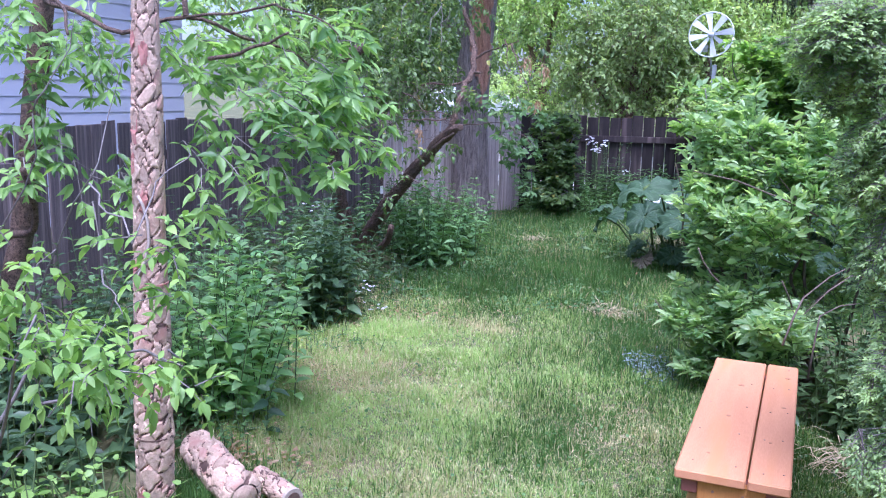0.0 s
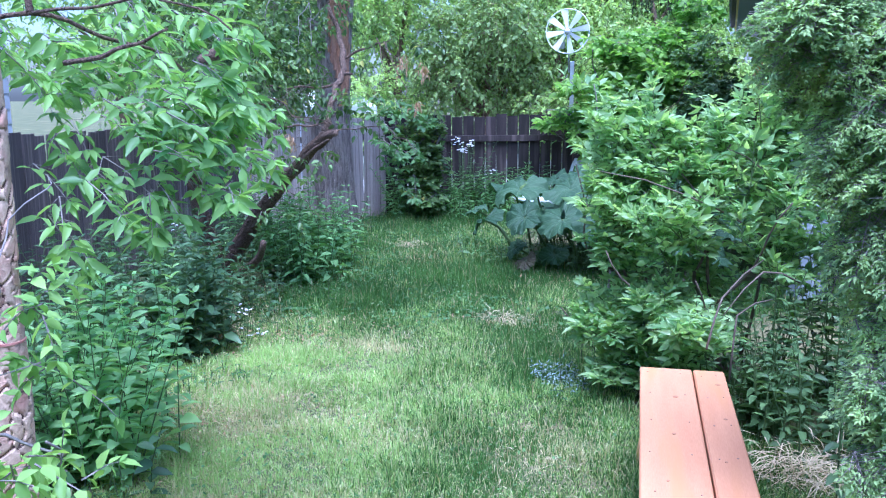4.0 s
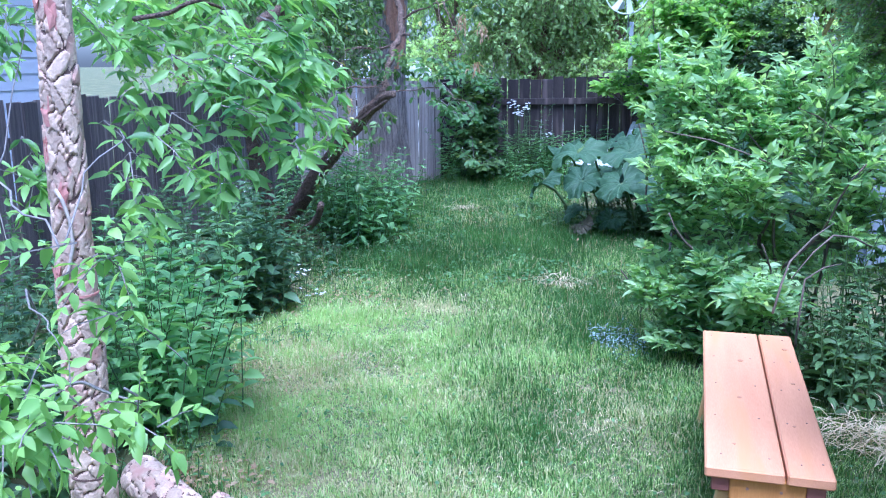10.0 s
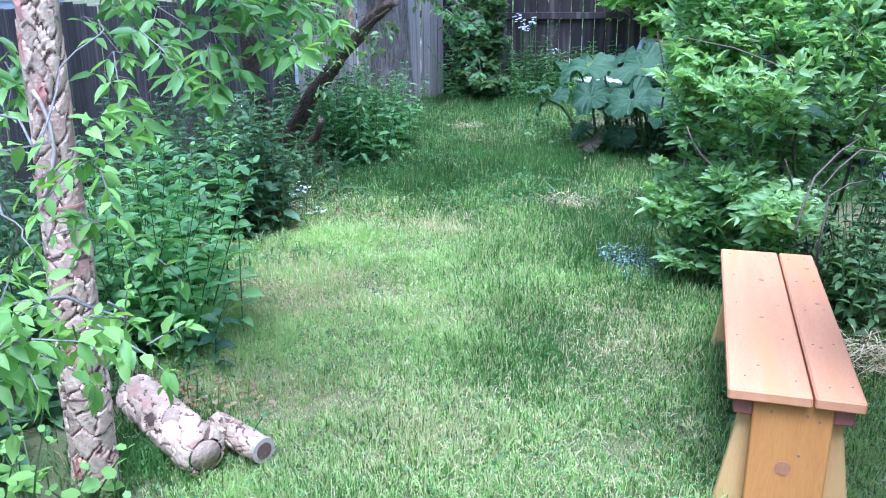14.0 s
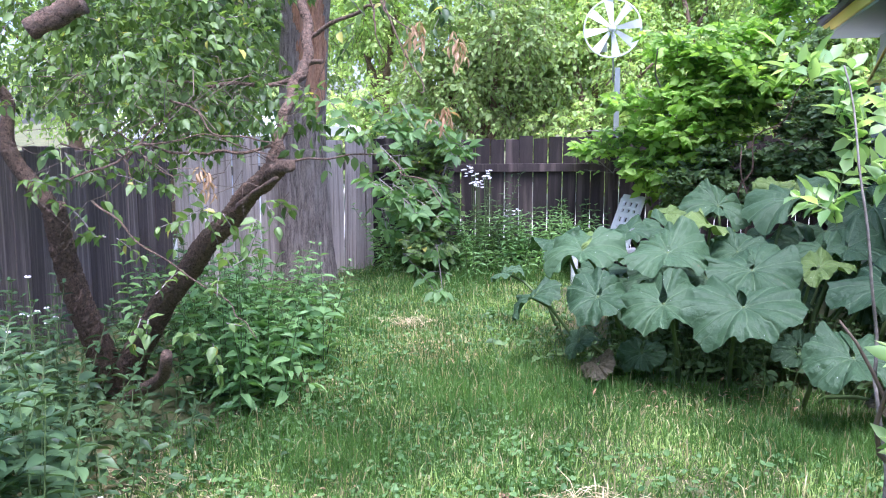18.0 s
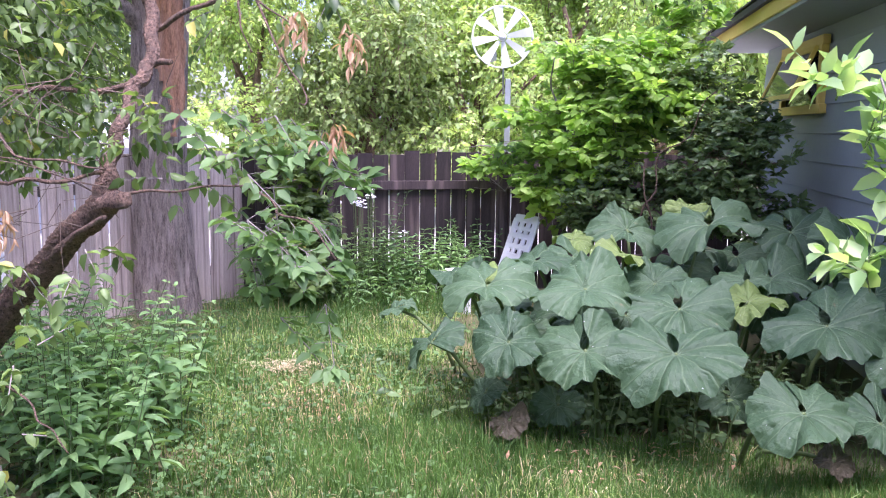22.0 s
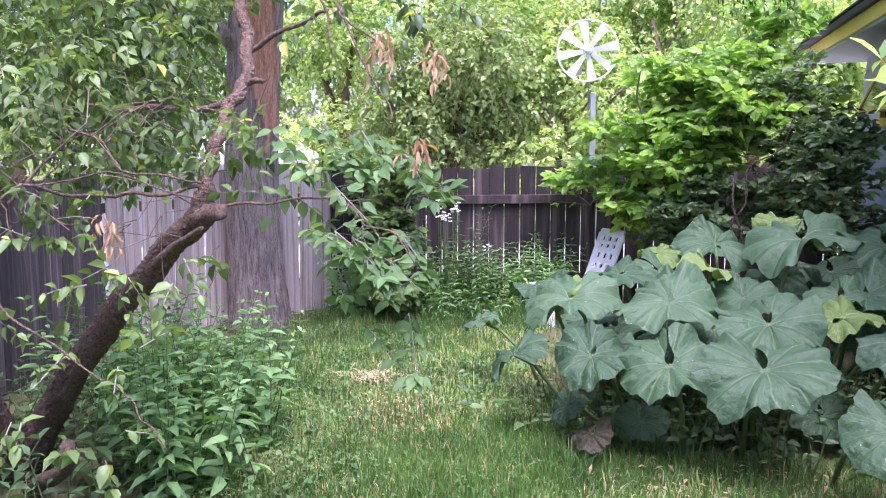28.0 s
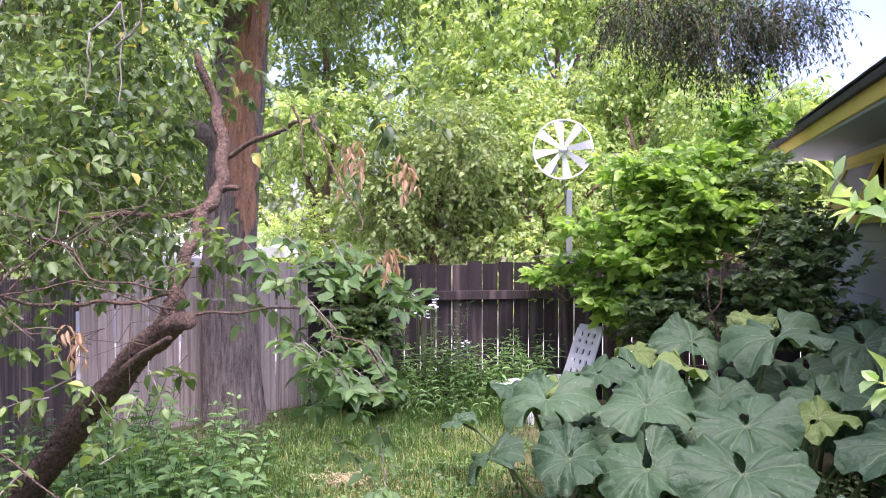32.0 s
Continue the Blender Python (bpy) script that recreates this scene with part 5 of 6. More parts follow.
    a = np.linspace(0, 2 * np.pi, 41)
    part("rim", fast_mesh("rim", *tube(np.stack([R * np.cos(a), R * np.sin(a), 0 * a], 1), 0.009, 6), True), BLADE, wheel)
    part("hub", fast_mesh("hub", *tube([(0, 0, -0.04), (0, 0, 0.04), (0, 0, 0.06)], [0.04, 0.04, 0.016], 14), True), BLADE, wheel)
    for i in range(8):
        bm = bmesh.new()
        n = 6
        rows = []
        for s in range(n):
            r = 0.05 + (R - 0.06) * s / (n - 1)
            w = 0.02 + 0.03 * s / (n - 1)
            tw = radians(20 - 10 * s / (n - 1))
            rows.append([bm.verts.new((r, k * w * math.cos(tw), k * w * math.sin(tw) + o)) for k, o in ((-1, 0), (1, 0), (1, 0.004), (-1, 0.004))])
        for p, q in zip(rows, rows[1:]):
            for k in range(4):
                bm.faces.new((p[k], p[(k + 1) % 4], q[(k + 1) % 4], q[k]))
        bm.faces.new(rows[0])
        bm.faces.new(rows[-1][::-1])
        b = part("blade", bm, BLADE, wheel)
        b.matrix_basis = Matrix.Rotation(2 * math.pi * i / 8 + 0.3, 4, "Z")
    tail = bmesh.new()
    box((0.008, 0.2, 0.1), (0, 0.24, 0), 0.003, tail)
    tail_ob = part("tail_vane", tail, STEEL, mill)
    tail_ob.matrix_basis = pose(-0.06, 0, 2.45, 0, 0, 25)
    part("strut", fast_mesh("strut", *tube([(-0.03, 0, 2.14), (-0.12, 0.05, 2.02)], 0.01, 6)), DARK_BARK, mill)


build_windmill()

# ---------------------------------------------------------------- herbs and weeds


def herb_patch(name, label, category, seed, spots, leaf_l, leaf_w, material, gap=0.055, bare=0.12, lean=0.18, shape=LANCE, droop=0.45, spread=1.0):
    """Upright leafy stems: crossed pairs of leaves up each one. spots: x, y, spread x, spread y, stems, height."""
    rng = np.random.default_rng(seed)
    pts_all, way_all, s_all, stems = [], [], [], []
    for x, y, sx, sy, n, h in spots:
        for _ in range(n):
            base = np.array([rng.normal(x, sx), rng.normal(y, sy), -0.02])
            hh = h * rng.uniform(0.65, 1.1)
            way = unit(np.array([rng.normal(0, lean), rng.normal(0, lean), 1.0]))
            k = max(3, int(hh * (1 - bare) / gap))
            s = np.linspace(bare, 1, k)
            curve = np.array([rng.normal(0, 0.08), rng.normal(0, 0.08), 0]) * hh
            pts = base + way * (s * hh)[:, None] + curve * (s ** 2)[:, None]
            pts_all.append(pts)
            way_all.append(np.full(k, rng.uniform(0, 3.14)) + (np.arange(k) % 2) * 1.57)
            s_all.append(s)
            stems.append(tube(np.stack([base, pts[k // 2], pts[-1]]), [0.005, 0.0035, 0.002], 4))
    p, a, s = np.concatenate(pts_all), np.concatenate(way_all), np.concatenate(s_all)
    bits = []
    for turn in (0, np.pi):
        ang = a + turn + rng.normal(0, 0.25, len(a))
        along = np.stack([np.cos(ang) * spread, np.sin(ang) * spread, 0.45 - droop * rng.uniform(0.4, 1.6, len(a)) + 0.5 * s ** 3], 1)
        size = leaf_l * (1.0 - 0.55 * s ** 2.5) * rng.uniform(0.75, 1.2, len(a))
        up = np.tile([0, 0, 1.0], (len(a), 1)) + 0.3 * rng.standard_normal((len(a), 3))
        bits.append(leaves(p, along, up, size, size * leaf_w / leaf_l, shape))
    ob = thing(name, label, category, (spots[0][0], spots[0][1], 0))
    off = np.array([spots[0][0], spots[0][1], 0])
    v, t = merged(bits)
    part("foliage", fast_mesh("foliage", v - off, t, True), material, ob)["kind"] = "stuff"
    v, t = merged(stems)
    part("stem_growth", fast_mesh("stem_growth", v - off, t), STEM, ob)["kind"] = "stuff"
    return ob


herb_patch("herb_clump", "dense leafy herbs beside the bark pillar, coloured as brightly lit", "plant", 31, [(-0.80, 2.7, 0.13, 0.14, 30, 0.88), (-1.05, 3.1, 0.18, 0.2, 26, 0.92)], 0.125, 0.066, HERB_LIT, droop=0.25)
herb_patch("herb_clump", "dark green leafy herb clump at the lawn's rim", "plant", 32, [(-1.28, 4.55, 0.16, 0.2, 30, 0.92), (-1.65, 4.9, 0.2, 0.3, 24, 0.9)], 0.13, 0.066, NETTLE)
herb_patch("herb_clump", "bushy dark green herb clump under the slanting tree", "plant", 33, [(-1.35, 7.0, 0.18, 0.26, 42, 0.82), (-1.75, 7.6, 0.25, 0.3, 34, 0.85), (-1.3, 7.7, 0.14, 0.2, 20, 0.7)], 0.13, 0.058, HERB)
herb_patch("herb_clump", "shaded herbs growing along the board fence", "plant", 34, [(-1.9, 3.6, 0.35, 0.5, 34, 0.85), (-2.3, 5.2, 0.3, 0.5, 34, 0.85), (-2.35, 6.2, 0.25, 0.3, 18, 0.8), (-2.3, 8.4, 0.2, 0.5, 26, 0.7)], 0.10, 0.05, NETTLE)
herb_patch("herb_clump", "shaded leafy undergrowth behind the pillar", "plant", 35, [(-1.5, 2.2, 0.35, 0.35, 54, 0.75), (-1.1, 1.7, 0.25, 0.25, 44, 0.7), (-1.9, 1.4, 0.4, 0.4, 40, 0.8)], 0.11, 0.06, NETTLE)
# Dark leaf colour fills the hollow behind the bench, where shade lies.
herb_patch("herb_clump", "undergrowth beside the garden bench, dark-coloured for the shaded hollow", "plant", 36, [(2.5, 3.75, 0.2, 0.25, 34, 0.65), (2.95, 3.4, 0.25, 0.35, 34, 0.7), (2.4, 4.3, 0.2, 0.2, 20, 0.6), (2.75, 4.15, 0.25, 0.2, 36, 0.95), (3.2, 3.9, 0.25, 0.3, 36, 1.0), (2.3, 3.85, 0.12, 0.12, 20, 0.5)], 0.085, 0.042, SHADE_BUSH)
herb_patch("weed_bed", "tall leafy weeds in front of the far fence", "plant", 37, [(-0.85, 11.1, 0.3, 0.14, 50, 0.68), (-0.1, 11.3, 0.3, 0.14, 60, 0.70), (0.45, 11.5, 0.22, 0.1, 36, 0.74), (-1.3, 11.05, 0.15, 0.15, 14, 0.85), (-0.4, 10.95, 0.4, 0.12, 40, 0.45)], 0.12, 0.036, HERB, 0.05)
herb_patch("rocket_plant", "tall flowering rocket with pale lilac heads by the far fence", "plant", 38, [(-0.45, 11.1, 0.1, 0.08, 9, 1.05)], 0.11, 0.03, NETTLE, 0.06)
herb_patch("silver_plant", "low silvery blue plant at the bush's foot", "plant", 39, [(1.2, 4.33, 0.06, 0.08, 17, 0.2), (1.3, 4.2, 0.05, 0.06, 10, 0.18)], 0.045, 0.012, BLUE_LEAF, 0.018, 0.1, 0.4)
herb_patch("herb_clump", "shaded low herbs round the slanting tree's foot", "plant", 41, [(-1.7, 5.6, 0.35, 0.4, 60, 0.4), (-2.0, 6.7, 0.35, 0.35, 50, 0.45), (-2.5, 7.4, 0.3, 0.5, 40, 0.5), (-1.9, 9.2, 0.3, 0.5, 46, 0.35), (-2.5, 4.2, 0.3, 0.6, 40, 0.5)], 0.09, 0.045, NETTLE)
# Weeds in the dark leaf colour paint the shadow below the butterbur.
herb_patch("undergrowth", "low weeds coloured dark for the shade under the large butterbur leaves", "plant", 42, [(0.8, 7.85, 0.2, 0.15, 24, 0.26), (1.4, 7.75, 0.3, 0.12, 30, 0.28), (2.1, 7.55, 0.3, 0.15, 30, 0.3), (1.8, 8.3, 0.5, 0.4, 80, 0.4), (1.3, 8.1, 0.4, 0.2, 60, 0.42), (2.2, 7.9, 0.3, 0.2, 50, 0.42)], 0.09, 0.06, SHADE_BUSH, 0.06, 0.2, 0.3)
herb_patch("low_weeds", "low leafy weeds spreading over the lawn's rim", "plant", 40, [(-1.0, 4.1, 0.2, 0.15, 30, 0.12), (-0.95, 5.3, 0.25, 0.25, 50, 0.12), (-0.55, 2.35, 0.12, 0.12, 16, 0.2), (-1.1, 8.3, 0.2, 0.4, 30, 0.2), (-0.25, 2.0, 0.1, 0.1, 14, 0.14)], 0.05, 0.03, CLOVER, 0.03)


def flowers(name, label, seed, spots, size, material):
    rng = np.random.default_rng(seed)
    pts = np.concatenate([np.stack([rng.normal(x, s, n), rng.normal(y, s, n), rng.normal(z, s * 0.7, n)], 1) for x, y, z, s, n in spots])
    bits = []
    for k in range(4):
        a = k * np.pi / 2 + rng.uniform(0, 1, len(pts))
        along = np.stack([np.cos(a), np.sin(a), rng.uniform(-0.3, 0.3, len(a))], 1)
        bits.append(leaves(pts, along, np.tile([0.1, -0.7, 0.7], (len(pts), 1)), np.full(len(pts), size), np.full(len(pts), size * 0.9), ROUND))
    v, t = merged(bits)
    off = pts[0] * np.array([1, 1, 0])
    ob = thing(name, label, "flowers", tuple(float(c) for c in off))
    part("blossom", fast_mesh("blossom", v - off, t), material, ob)["kind"] = "stuff"
    v, t = merged([tube(np.array([[x, y, -0.01], [x + 0.01, y, z * 0.6], [x, y, z]]), 0.0025, 4) for x, y, z in pts[:: max(1, len(pts) // 16)]])
    part("stem_growth", fast_mesh("stem_growth", v - off, t), STEM, ob)["kind"] = "stuff"


flowers("white_flowers", "small white and lilac phlox flowers at the lawn's rim", 51, [(-0.9, 4.97, 0.06, 0.01, 4), (-1.0, 4.95, 0.07, 0.03, 5), (-1.1, 5.1, 0.2, 0.025, 7), (-1.17, 5.1, 0.17, 0.03, 5)], 0.012, PETAL)
flowers("rocket_flowers", "pale lilac rocket flower heads", 52, [(-0.45, 11.05, 1.0, 0.06, 20), (-0.35, 11.1, 1.07, 0.04, 14), (-0.52, 11.1, 1.12, 0.04, 12), (-0.1, 11.2, 0.7, 0.04, 6)], 0.02, PETAL)
flowers("slender_flowers", "small pale flowers under the slanting tree", 53, [(-2.2, 6.3, 0.62, 0.06, 6), (-2.1, 5.9, 0.7, 0.08, 4)], 0.016, PETAL)
flowers("dandelion", "single yellow dandelion flower by the bush", 54, [(1.36, 4.85, 0.28, 0.002, 3)], 0.018, YELLOW)

# ---------------------------------------------------------------- trees and shrubs


def woody(name, label, category, base, limbs, bark, crown_geo, leaf_mat, leaf_name="crown", twig_mat=None, extra=()):
    """A trunk with limbs and a crown of leafy twigs. limbs: vertices and triangles, the first one the trunk."""
    ob = thing(name, label, category, base)
    off = np.array(base, float)
    if limbs:
        part("trunk", fast_mesh("trunk", limbs[0][0] - off, limbs[0][1], True), bark, ob)
        for v, t in limbs[1:]:
            part("limb", fast_mesh("limb", v - off, t, True), bark, ob)
    for nm, (v, t), mat in [(leaf_name, crown_geo[0], leaf_mat), *extra]:
        part(nm, fast_mesh(nm, v - off, t, True), mat, ob)["kind"] = "stuff"
    if crown_geo[1]:
        part("twig_growth", fast_mesh("twig_growth", crown_geo[1][0] - off, crown_geo[1][1]), twig_mat or bark, ob)["kind"] = "stuff"
    return ob


def furrowed_trunk(points, radii, seed, depth=0.05, sides=200, per=18):
    """A thick trunk with deep lengthwise furrows."""
    pts, rad = np.array(points, float), np.array(radii, float)
    k = np.linspace(0, len(pts) - 1, (len(pts) - 1) * per + 1)
    i = np.minimum(k.astype(int), len(pts) - 2)
    s = (k - i)[:, None]
    line = pts[i] * (1 - s) + pts[i + 1] * s
    r = rad[i] * (1 - s[:, 0]) + rad[i + 1] * s[:, 0]
    a = np.linspace(0, 2 * np.pi, sides, endpoint=False)
    v = []
    for n, (p, rr) in enumerate(zip(line, r)):
        for b in a:
            q = Vector((math.cos(b) * 6.0, math.sin(b) * 6.0, p[2] * 1.1 + seed))
            w = noise.noise(q * 0.35) * 0.7 - abs(noise.noise(q)) * 1.1 + noise.noise(q * 2.6) * 0.35
            f = rr * (1.06 + depth * 3 * w)
            v.append((p[0] + f * math.cos(b), p[1] + f * math.sin(b), p[2]))
    t = []
    for n in range(len(line) - 1):
        for j in range(sides):
            a0, b0 = n * sides + j, n * sides + (j + 1) % sides
            t += [(a0, b0, b0 + sides), (a0, b0 + sides, a0 + sides)]
    return np.array(v), np.array(t)


# the elm by the fence
elm_trunk = furrowed_trunk([(-2.13, 10.62, -0.1), (-2.15, 10.62, 0.35), (-2.16, 10.6, 1.4), (-2.1, 10.6, 2.6), (-2.0, 10.65, 4.2), (-1.9, 10.7, 6.5)], [0.285, 0.25, 0.232, 0.23, 0.2, 0.15], 2.0)
elm_limbs = [elm_trunk, limb((-2.0, 10.65, 3.6), (-3.6, 9.6, 5.2), 0.12, 0.05, 0.2, 61), limb((-1.95, 10.6, 3.9), (-0.4, 9.8, 5.4), 0.11, 0.04, 0.2, 62), limb((-2.0, 10.7, 4.4), (-2.4, 12.5, 6.2), 0.1, 0.04, 0.2, 63),
             limb((-2.12, 10.5, 2.5), (-2.75, 9.9, 3.1), 0.09, 0.05, 0.2, 64)]
# The last two blobs hang out of view, added to shade fence and weeds.
elm_crown = crown(65, [(-3.2, 9.4, 4.6, 1.6, 1.3, 1.3, 900), (-0.9, 9.6, 4.6, 1.5, 1.2, 1.1, 700), (-2.2, 11.4, 5.6, 2.2, 1.8, 1.4, 800), (-4.2, 10.6, 3.6, 1.2, 1.2, 1.2, 500), (-3.4, 11.9, 2.6, 1.0, 0.8, 0.9, 350), (-2.7, 7.3, 4.2, 1.6, 1.9, 0.7, 520), (-2.9, 4.2, 4.0, 1.2, 1.8, 0.6, 420)], 0.085, 0.045, 0.4, 6, down=0.5, droop=0.7)
sv, st = furrowed_trunk([(-2.11, 10.6, 1.6), (-2.1, 10.6, 2.6), (-2.0, 10.65, 4.2)], [0.236, 0.24, 0.205], 2.0, sides=200, per=30)
ns = 200
ring, col = np.arange(len(sv)) // ns, np.arange(len(sv)) % ns
ang = 2 * np.pi * col / ns
mid = radians(-52) + 0.15 * np.sin(sv[:, 2] * 4.0) + 0.08 * np.sin(sv[:, 2] * 11.0)
half = 0.75 * np.clip((sv[:, 2] - 1.55) / 0.7, 0.15, 1.0) + 0.06 * np.sin(sv[:, 2] * 17.0) + 0.05 * np.sin(sv[:, 2] * 43.0 + 2 * np.sin(sv[:, 2] * 9)) + 0.03 * np.sin(sv[:, 2] * 71.0)
off_mid = (ang - mid + np.pi) % (2 * np.pi) - np.pi
axis = np.stack([np.interp(sv[:, 2], [1.6, 2.6, 4.2], [-2.11, -2.1, -2.0]), np.interp(sv[:, 2], [1.6, 2.6, 4.2], [10.6, 10.6, 10.65])], 1)
lift = np.where(np.abs(off_mid) < half * 0.85, 1.035, 0.95)
sv[:, :2] = axis + (sv[:, :2] - axis) * lift[:, None]
keep_t = (np.abs(off_mid) < half)[st].all(1)
bv, bt = sv, st[keep_t]
used = np.unique(bt)
remap = np.zeros(len(bv), int)
remap[used] = np.arange(len(used))
bv, bt = bv[used], remap[bt]
elm = woody("elm_tree", "old elm with furrowed bark and a bare red-brown streak", "tree", (-2.13, 10.62, 0), elm_limbs, BARK, elm_crown, PLUM, twig_mat=TWIG, extra=[("bare_streak", (bv, bt), RED_BARK)])

def knobbly(line, radii, seed, sides=60, depth=0.24):
    """A limb with rough, scaly bark along a fine line of points."""
    v, t = tube(line, radii, sides)
    n = len(line)
    body = v[:n * sides].reshape(n, sides, 3)
    mid = np.asarray(line, float)[:, None]
    out = body - mid
    for i in range(n):
        for j in range(sides):
            q = Vector(body[i, j])
            w = noise.noise(q * 34 + Vector((seed, 0, 0))) * 0.4 - abs(noise.noise(q * 70)) * 1.0 + noise.noise(q * 130) * 0.6 + noise.noise(q * 9) * 0.3
            out[i, j] *= 1.05 + depth * w
    v[:n * sides] = (mid + out).reshape(-1, 3)
    return v, t


# the slanting tree
BROAD = np.array([(0, 0, 0), (.22, -.8, .10), (.26, 0, -.02), (.22, .8, .10), (.6, -.85, .03), (.62, 0, -.10), (.6, .85, .03), (1, 0, -.3)])
slant_pts = [(-2.15, 6.95, -0.1), (-1.85, 6.72, 0.38), (-1.35, 6.32, 0.88), (-0.95, 6.02, 1.22), (-0.66, 5.82, 1.45), (-0.66, 5.84, 1.54), (-0.67, 5.95, 1.65), (-0.67, 6.13, 1.82), (-0.65, 6.24, 1.91), (-0.68, 6.36, 2.07), (-0.75, 6.47, 2.28), (-0.85, 6.48, 2.51)]
sk = np.linspace(0, 11, 420)
slant_line = np.stack([np.convolve(np.pad(np.interp(sk, range(12), [p[i] for p in slant_pts]), 4, mode="edge"), np.ones(9) / 9, "valid") for i in range(3)], 1)
slant_line += 0.006 * np.sin(sk * 7)[:, None] * np.array([1.0, 0.3, -0.6])
slant = knobbly(slant_line, np.interp(sk, range(12), [0.09, 0.073, 0.058, 0.05, 0.043, 0.026, 0.022, 0.024, 0.024, 0.026, 0.02, 0.014]), 7)
slant_limbs = [slant, knobbly(np.stack([np.linspace(-2.15, -2.1, 110) + 0.02 * np.sin(np.linspace(0, 7, 110)), np.linspace(6.92, 6.34, 110), np.linspace(-0.1, 1.2, 110)], 1), np.linspace(0.085, 0.058, 110), 71), limb((-2.1, 6.34, 1.2), (-2.33, 6.21, 1.87), 0.05, 0.025, 0.15, 72),
               limb((-0.70, 5.84, 1.42), (-0.54, 5.66, 1.46), 0.036, 0.026, 0.05, 73, sides=12, wob=0.12), limb((-0.98, 6.04, 1.2), (-0.58, 5.6, 1.41), 0.02, 0.008, 0.1, 74),
               limb((-0.57, 5.69, 1.47), (-0.16, 5.58, 1.51), 0.005, 0.003, 0.05, 75), limb((-0.16, 5.58, 1.51), (0.14, 5.41, 1.32), 0.005, 0.002, 0.2, 76),
               limb((-0.93, 5.73, 1.5), (-1.27, 5.24, 1.42), 0.006, 0.004, 0.12, 77), limb((-0.64, 5.82, 1.53), (-0.93, 5.73, 1.5), 0.007, 0.006, 0.1, 78), limb((-0.68, 6.36, 2.04), (-0.19, 6.06, 2.17), 0.012, 0.005, 0.2, 79),
               limb((-0.27, 6.04, 2.17), (0.02, 5.54, 1.75), 0.005, 0.002, 0.2, 80), limb((-0.67, 6.13, 1.83), (-1.25, 6.01, 1.82), 0.012, 0.006, 0.15, 81), limb((-0.64, 6.25, 1.91), (-0.55, 6.16, 1.91), 0.013, 0.010, 0.05, 182),
               limb((-1.28, 5.42, 2.1), (-1.48, 5.37, 1.99), 0.05, 0.045, 0.05, 82),
               limb((-2.1, 6.9, -0.05), (-1.29, 5.96, 0.54), 0.045, 0.028, 0.08, 85), limb((-1.24, 5.34, 1.33), (-0.66, 5.16, 1.02), 0.005, 0.003, 0.12, 86, sides=5), limb((-0.66, 5.16, 1.02), (-0.48, 5.08, 0.88), 0.003, 0.002, 0.15, 87, sides=5),
               limb((-1.14, 5.82, 1.73), (-0.61, 5.7, 1.55), 0.006, 0.003, 0.15, 88, sides=5), limb((-1.27, 5.66, 1.48), (-1.03, 5.94, 1.75), 0.006, 0.003, 0.2, 89, sides=5), limb((-0.28, 5.94, 2.18), (-0.16, 5.73, 1.91), 0.005, 0.002, 0.2, 180, sides=5),
               limb((-0.18, 5.85, 2.14), (-0.01, 5.66, 1.99), 0.004, 0.002, 0.2, 181, sides=5), limb((-1.48, 5.52, 1.55), (-0.61, 5.64, 1.5), 0.004, 0.002, 0.12, 183, sides=5), limb((-1.37, 5.65, 1.58), (-0.94, 5.61, 1.39), 0.004, 0.002, 0.2, 184, sides=5),
               limb((-1.18, 5.68, 1.52), (-1.09, 5.72, 1.67), 0.004, 0.002, 0.2, 185, sides=5), limb((-1.25, 5.57, 1.51), (-1.1, 5.47, 1.34), 0.003, 0.002, 0.2, 186, sides=5)]
slant_crown = crown(83, [
    (-1.59, 6.08, 2.06, 0.75, 0.6, 0.42, 200), (-1.29, 6.23, 1.96, 0.4, 0.5, 0.4, 150), (-1.26, 6.67, 2.21, 0.35, 0.5, 0.4, 90), (-1.23, 5.89, 1.61, 0.4, 0.4, 0.12, 22), (-1.51, 5.73, 1.58, 0.3, 0.4, 0.25, 22),
    (-2.28, 7.49, 2.17, 0.9, 0.6, 0.6, 380), (-1.62, 7.39, 1.9, 0.35, 0.5, 0.4, 130), (-1.3, 6.7, 2.55, 0.7, 0.5, 0.35, 150), (-0.81, 5.98, 1.7, 0.16, 0.2, 0.08, 14), (-0.54, 5.82, 1.65, 0.12, 0.2, 0.07, 10),
    (-0.98, 5.55, 1.35, 0.16, 0.16, 0.16, 9), (-0.6, 5.47, 1.34, 0.08, 0.1, 0.1, 3), (-0.78, 5.43, 1.28, 0.1, 0.1, 0.1, 4), (-1.26, 5.35, 1.42, 0.14, 0.14, 0.12, 6),
    (-0.33, 5.65, 1.51, 0.2, 0.2, 0.06, 6), (-0.29, 6.03, 2.1, 0.2, 0.3, 0.12, 8), (0.07, 5.9, 2.14, 0.16, 0.2, 0.1, 8),
    (-1.11, 5.25, 1.21, 0.1, 0.1, 0.07, 3), (-0.67, 5.22, 1.1, 0.06, 0.06, 0.05, 3), (-0.58, 5.01, 0.91, 0.07, 0.07, 0.05, 3), (-0.93, 5.15, 0.96, 0.06, 0.06, 0.06, 3)],
    0.058, 0.035, 0.12, 4, down=0.0, droop=0.5, sag=0.2, shape=BROAD)
